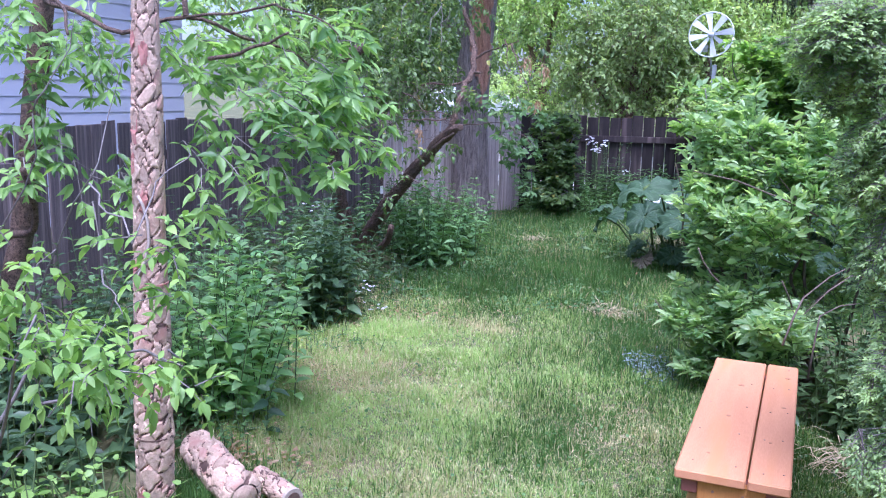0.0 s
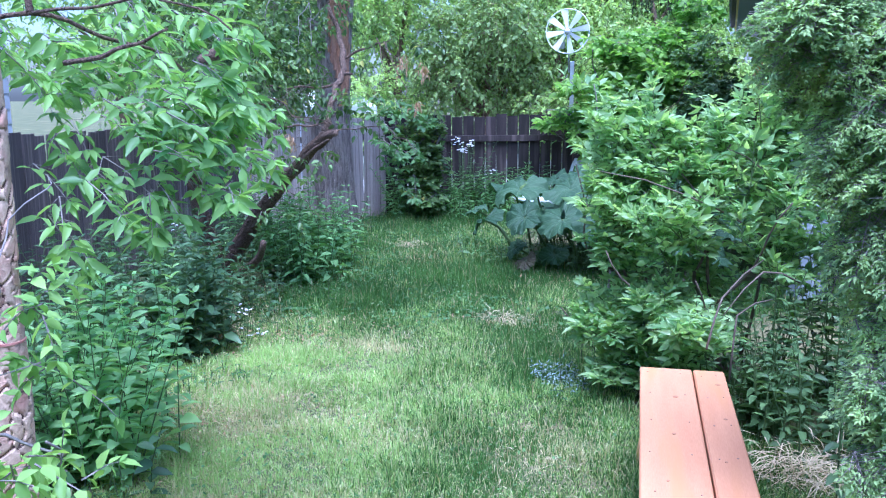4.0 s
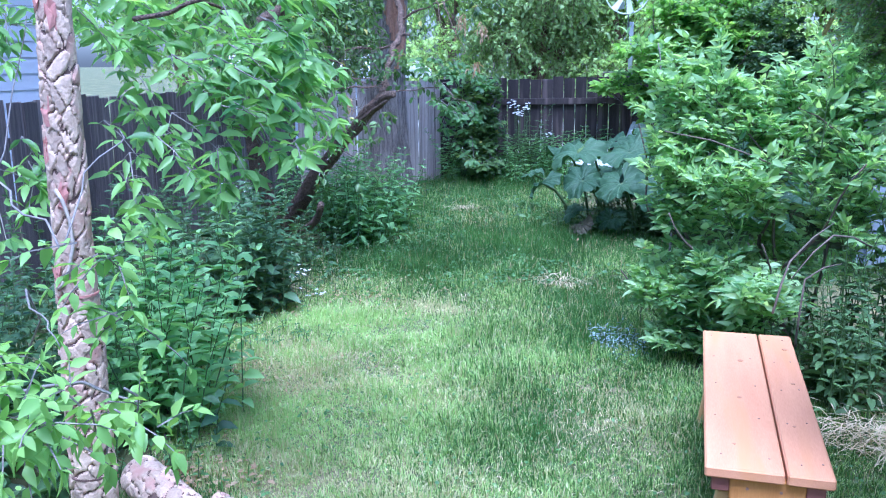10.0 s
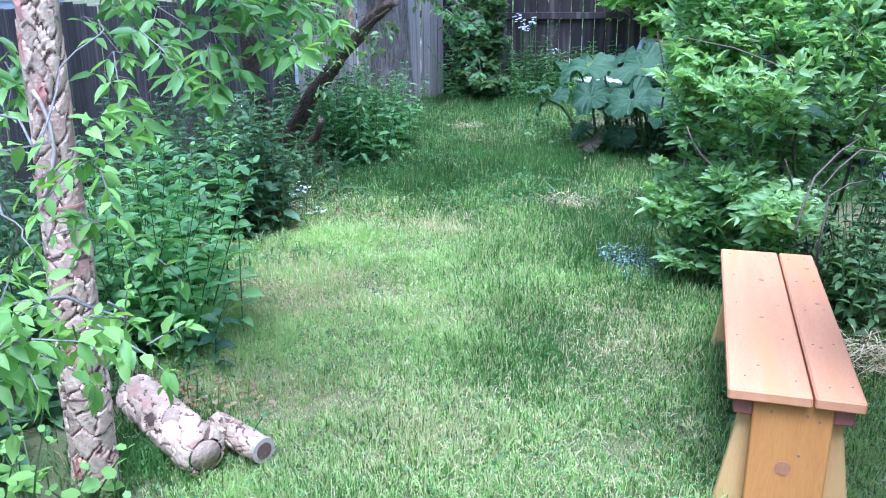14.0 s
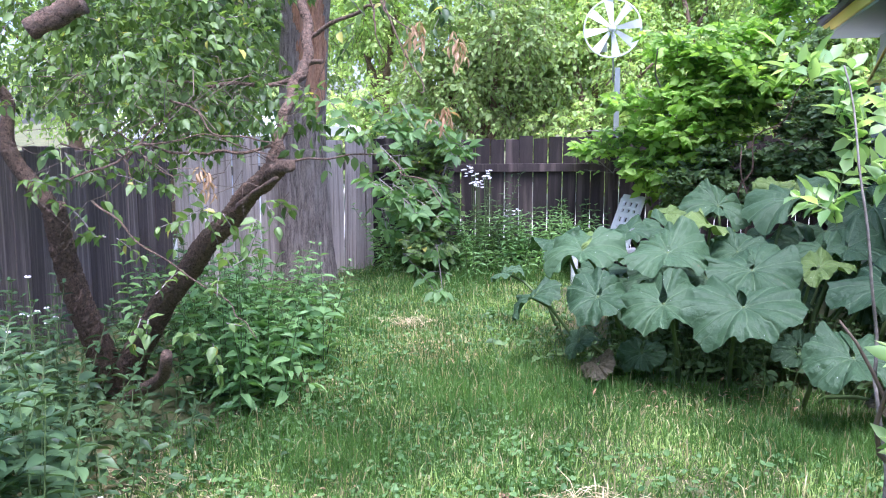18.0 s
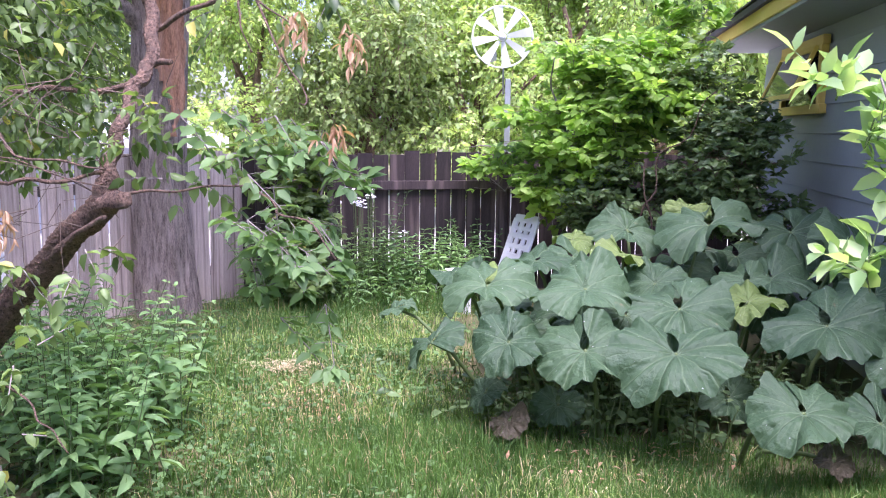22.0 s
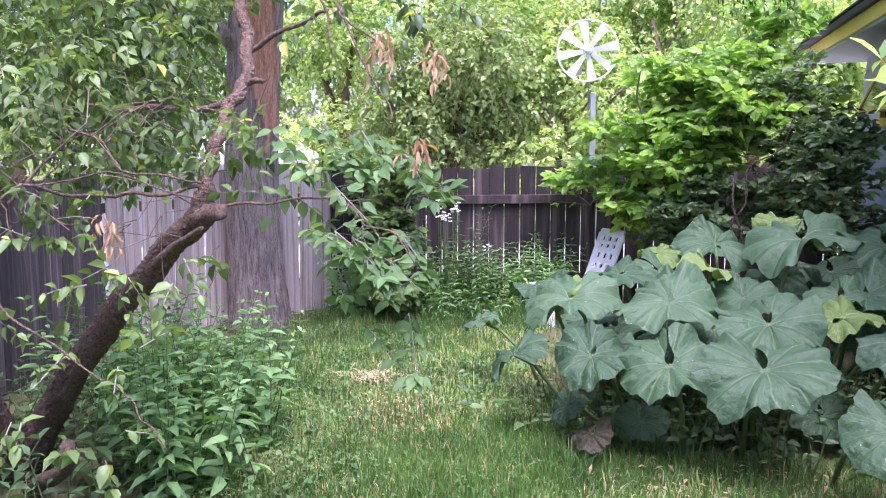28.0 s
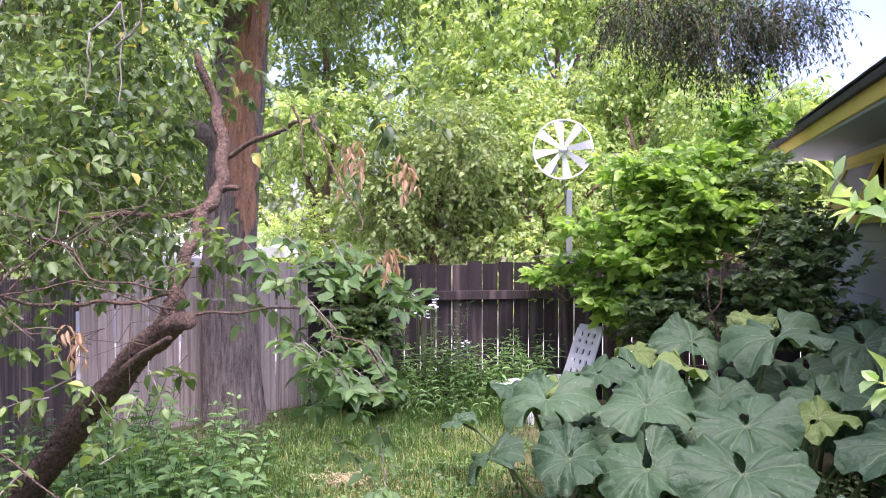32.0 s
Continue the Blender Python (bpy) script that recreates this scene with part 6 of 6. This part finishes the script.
branch_spray = fronds(88, [(-0.22, 5.78, 1.67, 0.16, 0.25, 0.05, 4), (0.0, 5.68, 1.64, 0.16, 0.2, 0.04, 5), (0.2, 5.6, 1.58, 0.07, 0.1, 0.03, 3), (-0.1, 5.56, 1.46, 0.16, 0.16, 0.06, 4), (0.06, 5.54, 1.36, 0.16, 0.16, 0.06, 6), (-0.1, 5.54, 1.28, 0.14, 0.14, 0.05, 4), (0.09, 5.5, 1.06, 0.03, 0.05, 0.03, 2)],
                     (-0.9, 6.2, 1.75), 0.22, 0.066, 0.036, nodes=4, side_l=0.45, pairs=1, lift=0.6, sag=0.35, droop=0.45, loose=0.5, stem=0.002, face=0.3)
rng_t = np.random.default_rng(89)
tw_a = np.array([-1.1, 5.75, 1.6]) + rng_t.uniform(-1, 1, (80, 3)) * np.array([0.6, 0.35, 0.26])
tw_d = unit(rng_t.standard_normal((80, 3)) * np.array([1.2, 0.8, 0.6]) + np.array([-0.2, -0.3, -0.3])) * rng_t.uniform(0.1, 0.34, (80, 1))
tw_k = rng_t.normal(0, 0.04, (80, 3, 3))
fine_twigs = strips(np.stack([tw_a, tw_a + tw_d * 0.33 + tw_k[:, 0], tw_a + tw_d * 0.66 + tw_k[:, 1], tw_a + tw_d + tw_k[:, 2]], 1), 0.0022, 0.001)
withered = crown(84, [(0.16, 5.59, 1.96, 0.02, 0.02, 0.05, 5), (0.13, 5.55, 1.67, 0.02, 0.02, 0.04, 4), (-0.02, 5.77, 2.02, 0.1, 0.1, 0.06, 6), (-0.86, 5.53, 1.45, 0.05, 0.05, 0.03, 6)], 0.05, 0.014, 0.06, 3, down=1.2, droop=1.4)
woody("slanting_tree", "slanting dark-barked tree with drooping leaves leaning over the lawn", "tree", (-2.15, 6.95, 0), slant_limbs, DARK_BARK, slant_crown, PLUM, twig_mat=TWIG, extra=[("withered_foliage", withered[0], DEAD), ("spray_foliage", branch_spray[0], BRANCH), ("twig_growth", branch_spray[1], TWIG), ("twig_growth", fine_twigs, BUSH_BARK)])

# the tree whose branches hang in at the side
hang_limbs = [limb((-1.75, 1.9, -0.1), (-1.35, 2.2, 2.2), 0.07, 0.05, 0.1, 91), limb((-1.35, 2.2, 2.2), (-0.32, 1.86, 2), 0.014, 0.008, 0.15, 92), limb((-0.32, 1.86, 2), (0.43, 1.69, 1.92), 0.006, 0.0025, 0.2, 93),
              limb((-0.16, 1.78, 1.84), (0.22, 1.72, 1.93), 0.009, 0.004, 0.1, 94), limb((-1.35, 2.2, 2.1), (-0.66, 1.6, 1.92), 0.014, 0.005, 0.2, 95), limb((-1.6, 2.0, 0.8), (-0.94, 1.61, 1.4), 0.025, 0.012, 0.2, 96), limb((-0.32, 1.86, 2), (-0.2, 2.6, 3.3), 0.012, 0.006, 0.15, 97), limb((-0.32, 1.86, 2), (0.06, 2.84, 1.7), 0.008, 0.003, 0.12, 99)]
hang_crown = fronds(98, [
    (-0.13, 2.16, 1.89, 0.42, 0.35, 0.22, 26), (0.24, 2.05, 1.84, 0.18, 0.3, 0.2, 16), (0.28, 1.9, 1.65, 0.16, 0.25, 0.14, 16), (0.06, 1.94, 1.64, 0.2, 0.25, 0.16, 16), (0.45, 1.75, 1.5, 0.08, 0.12, 0.08, 6), (0.11, 1.72, 1.4, 0.12, 0.14, 0.1, 6),
    (-0.25, 1.93, 1.57, 0.14, 0.2, 0.14, 6), (-0.21, 1.78, 1.34, 0.08, 0.1, 0.08, 3), (-1.05, 1.94, 1.88, 0.28, 0.3, 0.24, 20), (-1.09, 1.85, 1.5, 0.26, 0.3, 0.2, 12), (-0.74, 1.82, 1.32, 0.14, 0.2, 0.16, 6), (-0.69, 2.34, 1.97, 0.3, 0.4, 0.25, 14),
    (-0.48, 2.45, 2.1, 0.6, 0.6, 0.3, 26), (-1.29, 1.87, 2.01, 0.4, 0.4, 0.3, 12), (0.10, 2.82, 1.64, 0.1, 0.14, 0.12, 4), (-0.06, 2.75, 1.76, 0.15, 0.15, 0.12, 4), (0.04, 2.88, 1.44, 0.05, 0.06, 0.05, 3)], (-1.5, 2.3, 2.15), 0.2, 0.094, 0.034, nodes=3, side_l=0.5, pairs=1, lift=0.5, sag=0.4, droop=0.65, loose=0.6, face=0.5, stem=0.002,
                    keep=lambda p: p[:, 0] < 1.0 - 0.24 * (p[:, 1] - 0.65) - 0.33)
woody("hanging_tree", "small tree with bright drooping serrate leaves hanging over the lawn's rim", "tree", (-1.75, 1.9, 0), hang_limbs, DARK_BARK, hang_crown, HANGING, twig_mat=TWIG)

shoot_limbs = [limb((-0.75, 1.2, -0.05), (-0.55, 1.25, 0.8), 0.012, 0.006, 0.15, 101, sides=6), limb((-0.55, 1.25, 0.6), (0.33, 0.88, 1.02), 0.007, 0.003, 0.15, 102, sides=5), limb((-0.75, 1.2, 0.3), (0.02, 0.73, 1.12), 0.008, 0.003, 0.15, 103, sides=5)]
shoot_crown = crown(104, [(0.15, 0.7, 1, 0.17, 0.12, 0.07, 25), (0.26, 0.85, 0.99, 0.1, 0.1, 0.05, 12), (-0.08, 0.79, 1.08, 0.14, 0.12, 0.1, 16), (0.29, 1, 0.86, 0.06, 0.08, 0.06, 6), (0.2, 1.04, 1.28, 0.08, 0.06, 0.06, 8), (-0.23, 0.97, 1.17, 0.14, 0.14, 0.1, 12), (0.19, 1.11, 1.1, 0.05, 0.05, 0.05, 4)], 0.058, 0.030, 0.11, 4, down=0.1, droop=0.5, sag=0.3, shape=OVATE)
woody("sapling", "sapling with fresh yellow-green leaves round the bark pillar", "shrub", (-0.75, 1.2, 0), shoot_limbs, TWIG, shoot_crown, SHOOT)
herb_patch("round_leaf_weed", "round-leaved light green weed at the pillar's foot", "plant", 105, [(-0.42, 1.25, 0.1, 0.1, 12, 0.42), (-0.65, 1.4, 0.12, 0.12, 16, 0.34), (-0.3, 1.5, 0.06, 0.06, 4, 0.25), (-0.75, 1.0, 0.15, 0.12, 12, 0.4)], 0.07, 0.06, SHOOT, 0.09, 0.3, 0.3, ROUND)

# pale dead twigs
for k, (label, rows) in enumerate((("pale dead twigs hanging from the canopy over the lawn", (((-0.45, 5.2, 3.6), (-0.61, 5.35, 2.39), (-0.57, 5.25, 2.08)), ((-0.61, 5.35, 2.39), (-0.67, 5.29, 2.29), (-0.66, 5.24, 2.09)), ((-0.45, 5.2, 3.6), (-0.85, 5.22, 2.4), (-0.9, 5.22, 2.15)), ((-0.6, 5.3, 2.24), (-0.51, 5.26, 2.31), (-0.51, 5.26, 2.37)))),
                                    ("grey dead twigs beside the bark pillar", (((-1.6, 1.9, 0.4), (-0.68, 1.43, 1.63), (-0.49, 1.46, 1.97)), ((-1.6, 1.9, 0.4), (-0.41, 1.38, 1.38), (-0.32, 1.5, 1.84)), ((-0.41, 1.38, 1.38), (0.04, 1.09, 1.26), (-0.02, 1.45, 1.53)), ((-1.2, 1.6, 0.0), (0.03, 0.97, 1.2), (0.17, 0.89, 1.1)), ((-1.2, 1.6, 0.0), (-0.27, 0.94, 1.1), (-0.17, 1, 1.24)))))):
    top = thing("dead_twig", label, "twig", rows[0][0])
    for n, (p, q, r) in enumerate(rows):
        v1, t1 = limb(p, q, 0.0035, 0.003, 0.16, 300 + 10 * k + n, 8, 5)
        v2, t2 = limb(q, r, 0.003, 0.0015, 0.2, 350 + 10 * k + n, 8, 5)
        v, t = merged([(v1, t1), (v2, t2)])
        part("twig", fast_mesh("twig", v - np.array(rows[0][0]), t, True), TWIG, top)

# the arching bush by the bench
bush_limbs = [limb((2.25, 4.55, -0.05), (2.0, 4.5, 0.5), 0.03, 0.02, 0.1, 110, sides=6)]
for k, (x, y, z) in enumerate(((1.25, 4.3, 0.5), (1.32, 4.25, 1.35), (1.7, 4.2, 1.5), (2.2, 4.3, 1.55), (1.5, 4.0, 0.9), (1.95, 3.75, 0.8), (2.7, 4.3, 1.4), (1.55, 4.9, 1.5), (2.4, 3.8, 1.2), (1.35, 4.7, 1.1))):
    bush_limbs.append(limb((2.2 - 0.02 * k, 4.52, 0.0), (x, y, z), 0.014, 0.004, 0.18, 111 + k, sides=5))
for k, (p, q, r) in enumerate((((2.38, 4.25, 0.94), (1.91, 3.97, 1.21), (1.46, 3.77, 1.35)), ((2.11, 3.57, 0.34), (2.14, 3.63, 0.66), (2.33, 3.79, 0.71)), ((2.49, 3.94, 0.77), (2.28, 3.79, 0.85), (2.06, 3.51, 0.69)),
                                ((2.56, 4.33, 1.16), (2.33, 4.19, 1.32), (2.11, 4.05, 1.45)), ((1.97, 3.36, 0.56), (2.05, 3.52, 0.77), (2.3, 3.91, 0.89)))):
    v, t = tube(np.array([p, [0.5 * (a + b) + 0.02 * (i == 2) for i, (a, b) in enumerate(zip(p, q))], q, [0.5 * (a + b) + 0.02 * (i == 2) for i, (a, b) in enumerate(zip(q, r))], r]), [0.006, 0.0055, 0.005, 0.004, 0.0025], 5)
    bush_limbs.append((v, t))
bush_crown = fronds(125, [(1.75, 4.35, 1.50, 0.45, 0.32, 0.30, 46), (2.3, 4.35, 1.45, 0.45, 0.32, 0.36, 40), (1.44, 4.42, 1.36, 0.14, 0.25, 0.30, 20), (1.62, 4.3, 1.16, 0.3, 0.28, 0.16, 26), (1.95, 4.1, 1.12, 0.35, 0.3, 0.2, 20),
                           (1.55, 4.28, 0.90, 0.22, 0.24, 0.13, 9), (1.55, 4.2, 0.52, 0.28, 0.26, 0.2, 26), (1.85, 4.0, 0.52, 0.3, 0.28, 0.24, 30), (1.66, 4.15, 0.22, 0.26, 0.2, 0.12, 24), (1.42, 4.3, 0.46, 0.12, 0.2, 0.1, 10),
                           (1.93, 3.62, 0.58, 0.13, 0.18, 0.1, 10), (2.65, 4.25, 1.1, 0.4, 0.4, 0.6, 46), (2.05, 4.55, 0.8, 0.5, 0.3, 0.6, 36), (2.7, 4.35, 1.75, 0.5, 0.35, 0.3, 34)],
                    (2.35, 4.65, 0.05), 0.36, 0.084, 0.033, nodes=5, side_l=0.42, pairs=2, lift=0.75, sag=0.03, droop=-0.05, loose=0.85, face=0.7,
                    keep=lambda p: (p[:, 0] - 0.48) > 0.6 * (p[:, 1] - 3.08) + 0.17, stem=0.0035)
woody("arching_bush", "leafy arching bush with light green pointed leaves overhanging the bench", "shrub", (2.25, 4.55, 0), bush_limbs, BUSH_BARK, bush_crown, BUSH, twig_mat=STEM)
reach = crown(126, [(1.30, 5.0, 1.76, 0.03, 0.03, 0.03, 4), (1.40, 5.05, 1.66, 0.05, 0.05, 0.04, 4), (1.50, 5.0, 1.58, 0.06, 0.06, 0.05, 4), (1.40, 4.98, 1.36, 0.03, 0.04, 0.04, 4), (1.52, 4.95, 1.44, 0.04, 0.04, 0.04, 4)], 0.088, 0.042, 0.12, 4, outward=0.0, down=-0.9, droop=0.1, sag=0.05, shape=OVATE)
woody("bush_shoot", "pale green leafy shoot of the arching bush", "shrub", (1.6, 4.75, 0), [limb((1.7, 4.75, -0.02), (1.5, 4.85, 0.9), 0.008, 0.006, 0.1, 127, sides=5), limb((1.5, 4.85, 0.9), (1.4, 5.0, 1.8), 0.006, 0.003, 0.1, 128, sides=5)], TWIG, reach, BUSH, twig_mat=STEM)

# cedar beside the bench
cedar_crown = fronds(130, [(1.98, 1.86, 1.99, 0.15, 0.2, 0.1, 90), (2.14, 2.01, 1.94, 0.26, 0.3, 0.26, 285), (2.2, 1.87, 1.64, 0.17, 0.26, 0.17, 225), (2.28, 1.84, 1.34, 0.18, 0.26, 0.2, 255), (2.3, 1.73, 1, 0.17, 0.2, 0.2, 255), (2.31, 1.63, 0.77, 0.17, 0.2, 0.14, 165), (2.46, 1.97, 1.63, 0.3, 0.3, 0.35, 180), (2.59, 1.89, 0.98, 0.26, 0.34, 0.35, 180), (2.75, 2.05, 2.7, 0.55, 0.55, 0.6, 260), (2.8, 2.1, 3.6, 0.4, 0.4, 0.5, 140)],
                     (2.78, 2.2, 1.9), 0.16, 0.022, 0.0078, nodes=9, side_l=0.5, pairs=4, lift=0.3, sag=0.55, droop=0.35, loose=0.5, shape=DIAMOND, faces=DIAMOND_T, stem=0.002)
woody("cedar_tree", "shaggy green cedar with feathery sprays beside the bench", "tree", (2.78, 2.05, 0), [limb((2.78, 2.05, -0.1), (2.8, 2.1, 4.0), 0.08, 0.015, 0.03, 131)], BARK, cedar_crown, CEDAR, leaf_name="spray_foliage")

# growth at the back of the garden
vine_crown = fronds(140, [(1.7, 10.8, 1.62, 0.35, 0.3, 0.2, 22), (2.15, 10.7, 1.95, 0.35, 0.3, 0.22, 22), (1.3, 11.0, 1.2, 0.3, 0.3, 0.15, 12), (0.72, 11.5, 1.37, 0.22, 0.2, 0.03, 4), (0.95, 11.5, 1.5, 0.3, 0.2, 0.08, 4), (1.08, 11.1, 1.86, 0.18, 0.3, 0.05, 4), (1.42, 11.1, 2.36, 0.25, 0.3, 0.06, 6), (1.8, 11.0, 2.25, 0.35, 0.4, 0.12, 12), (2.25, 11.0, 2.40, 0.4, 0.4, 0.2, 14),
                          (1.6, 11.0, 1.95, 0.4, 0.4, 0.14, 15), (1.95, 10.9, 1.8, 0.35, 0.4, 0.16, 14), (1.4, 11.1, 1.5, 0.35, 0.35, 0.12, 14), (1.75, 11.0, 1.35, 0.4, 0.3, 0.15, 12), (2.55, 11.2, 2.75, 0.35, 0.3, 0.25, 10), (2.6, 10.9, 2.1, 0.35, 0.4, 0.2, 10), (1.5, 11.3, 1.05, 0.4, 0.3, 0.2, 10)],
                    (2.2, 13.2, 0.4), 0.62, 0.13, 0.078, nodes=5, side_l=0.5, pairs=2, lift=0.3, sag=0.08, droop=0.15, loose=0.6, stem=0.005, face=0.7)
woody("hop_vine", "bright yellow-green leafy shrub arching over the far fence", "shrub", (1.9, 11.6, 0), [limb((1.9, 11.6, -0.05), (1.6, 11.4, 1.6), 0.03, 0.015, 0.15, 141), limb((1.6, 11.4, 1.5), (0.6, 12.0, 1.5), 0.015, 0.005, 0.15, 142), limb((1.6, 11.4, 1.5), (1.3, 10.6, 2.3), 0.015, 0.005, 0.15, 143)], TWIG, vine_crown, VINE)
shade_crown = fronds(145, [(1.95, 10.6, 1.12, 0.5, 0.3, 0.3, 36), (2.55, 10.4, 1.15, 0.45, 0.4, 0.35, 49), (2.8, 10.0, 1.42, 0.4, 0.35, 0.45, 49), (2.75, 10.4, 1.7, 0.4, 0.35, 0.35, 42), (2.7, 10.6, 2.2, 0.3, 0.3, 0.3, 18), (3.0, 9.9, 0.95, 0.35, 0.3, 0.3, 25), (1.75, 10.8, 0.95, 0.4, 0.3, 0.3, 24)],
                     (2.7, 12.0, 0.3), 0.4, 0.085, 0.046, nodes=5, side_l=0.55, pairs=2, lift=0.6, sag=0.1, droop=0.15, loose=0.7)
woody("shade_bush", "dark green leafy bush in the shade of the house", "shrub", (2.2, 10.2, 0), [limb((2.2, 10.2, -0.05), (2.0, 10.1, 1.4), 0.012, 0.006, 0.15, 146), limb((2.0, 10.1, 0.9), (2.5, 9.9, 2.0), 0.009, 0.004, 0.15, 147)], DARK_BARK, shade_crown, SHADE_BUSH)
corner_crown = fronds(150, [(-0.98, 10.88, 0.83, 0.3, 0.22, 0.4, 34), (-1.07, 11.1, 1.32, 0.32, 0.2, 0.22, 22), (-0.93, 10.63, 0.44, 0.3, 0.2, 0.25, 22)], (-0.8, 11.3, 0.2), 0.34, 0.10, 0.06, nodes=4, side_l=0.45, pairs=2, lift=0.5, sag=0.15, droop=0.3)
woody("corner_shrub", "leafy shrub in the corner between the two fences", "shrub", (-0.75, 11.0, 0), [limb((-0.75, 11.0, -0.05), (-0.75, 11.05, 1.2), 0.025, 0.01, 0.1, 151)], TWIG, corner_crown, PLUM)

# woods beyond the far fence


def wood_tree(seed, x, y, h, r, n, mat, leaf=0.16):
    rng = np.random.default_rng(seed)
    blobs = []
    for k in range(9):
        a = rng.uniform(0, 6.28)
        q = rng.uniform(0.2, 0.8) * r
        z = h * rng.uniform(0.16, 0.95)
        s = r * rng.uniform(0.4, 0.62) * (1.15 - 0.5 * z / h)
        blobs.append((x + q * math.cos(a), y + q * math.sin(a), z, s, s, s * 0.8, n // 9))
    geo = crown(seed, blobs, leaf, leaf * 0.55, leaf * 3.2, 6, down=0.15, droop=0.4, shape=DIAMOND, faces=DIAMOND_T, shell=0.35, stem=0.004)
    limbs = [limb((x, y, -0.2), (x + rng.normal(0, 0.3), y, h * 0.75), 0.05 * r + 0.06, 0.04, 0.08, seed)]
    for b in blobs[:5]:
        limbs.append(limb((x, y, b[2] * 0.55), b[:3], 0.06, 0.02, 0.15, seed + int(b[6])))
    woody("wood_tree", "leafy deciduous tree in the woods beyond the fence", "tree", (x, y, 0), limbs, DARK_BARK, geo, mat)


WOODS_PALE = foliage("pale wood leaves", (0.12, 0.19, 0.06), (0.34, 0.44, 0.17), 0.5, 0.4)
for i, (x, y, h, r, n, mat) in enumerate((
        (-1.2, 17.5, 4.2, 1.5, 1300, WOODS_PALE), (0.8, 18.2, 4.6, 1.6, 1300, WOODS), (2.6, 19.0, 5.2, 1.7, 1200, WOODS), (-3.2, 18.5, 5.0, 1.7, 1100, WOODS), (3.9, 17.6, 4.0, 1.3, 900, WOODS),
        (-0.2, 22.5, 8.5, 2.6, 1500, WOODS), (3.6, 23.5, 9.0, 2.8, 1500, WOODS), (-4.6, 24.0, 9.0, 2.8, 1300, WOODS_PALE), (5.0, 20.5, 4.6, 1.5, 800, WOODS), (1.6, 27.0, 11.5, 3.4, 1400, WOODS), (-2.6, 28.0, 11.5, 3.4, 1200, WOODS),
        (-8.5, 20.0, 7.0, 2.6, 900, WOODS), (4.6, 29.5, 11.0, 3.0, 1000, WOODS), (-8.0, 28.0, 10.0, 3.4, 900, WOODS_PALE), (9.5, 27.0, 4.4, 2.4, 600, WOODS), (-5.0, 13.5, 5.0, 1.3, 700, WOODS), (-13.5, 24.0, 9.0, 3.4, 700, WOODS))):
    wood_tree(200 + i, x, y, h, r, n, mat, 0.13 if y < 20 else 0.2)

# the dark conifer limb hanging in from above; trunk and higher crown, out of view, are added to cast shade
over_crown = crown(160, [(1.4, 9.17, 3.3, 0.35, 0.4, 0.18, 200), (1.91, 9.22, 3.17, 0.4, 0.4, 0.28, 320), (2.35, 9.26, 3.3, 0.3, 0.4, 0.16, 190), (0.81, 9.33, 3.77, 0.9, 0.6, 0.25, 70), (2.04, 9.44, 3.77, 0.9, 0.6, 0.25, 300), (3.3, 6.5, 4.5, 1.0, 1.1, 0.5, 620), (1.9, 5.7, 4.8, 0.9, 0.8, 0.35, 280), (2.8, 7.5, 4.3, 0.8, 0.7, 0.32, 420), (2.7, 5.2, 4.6, 0.9, 0.9, 0.4, 260), (4.2, 5.4, 5.8, 1.3, 1.2, 0.8, 400)], 0.05, 0.014, 0.26, 8, down=0.9, droop=0.5, shape=DIAMOND, faces=DIAMOND_T)
woody("spruce_tree", "dark conifer whose drooping limb hangs over the garden, its unseen crown added for shade", "tree", (4.4, 5.2, 0), [limb((4.4, 5.2, -0.2), (4.4, 5.3, 8.0), 0.2, 0.04, 0.03, 161), limb((4.4, 5.2, 4.3), (1, 9.14, 3.54), 0.08, 0.015, 0.03, 162), limb((4.4, 5.2, 4.4), (2.5, 6.6, 4.6), 0.06, 0.015, 0.05, 163), limb((4.4, 5.2, 4.6), (2.2, 4.9, 4.7), 0.06, 0.015, 0.05, 164)], DARK_BARK, over_crown, SPRUCE, leaf_name="spray_foliage")
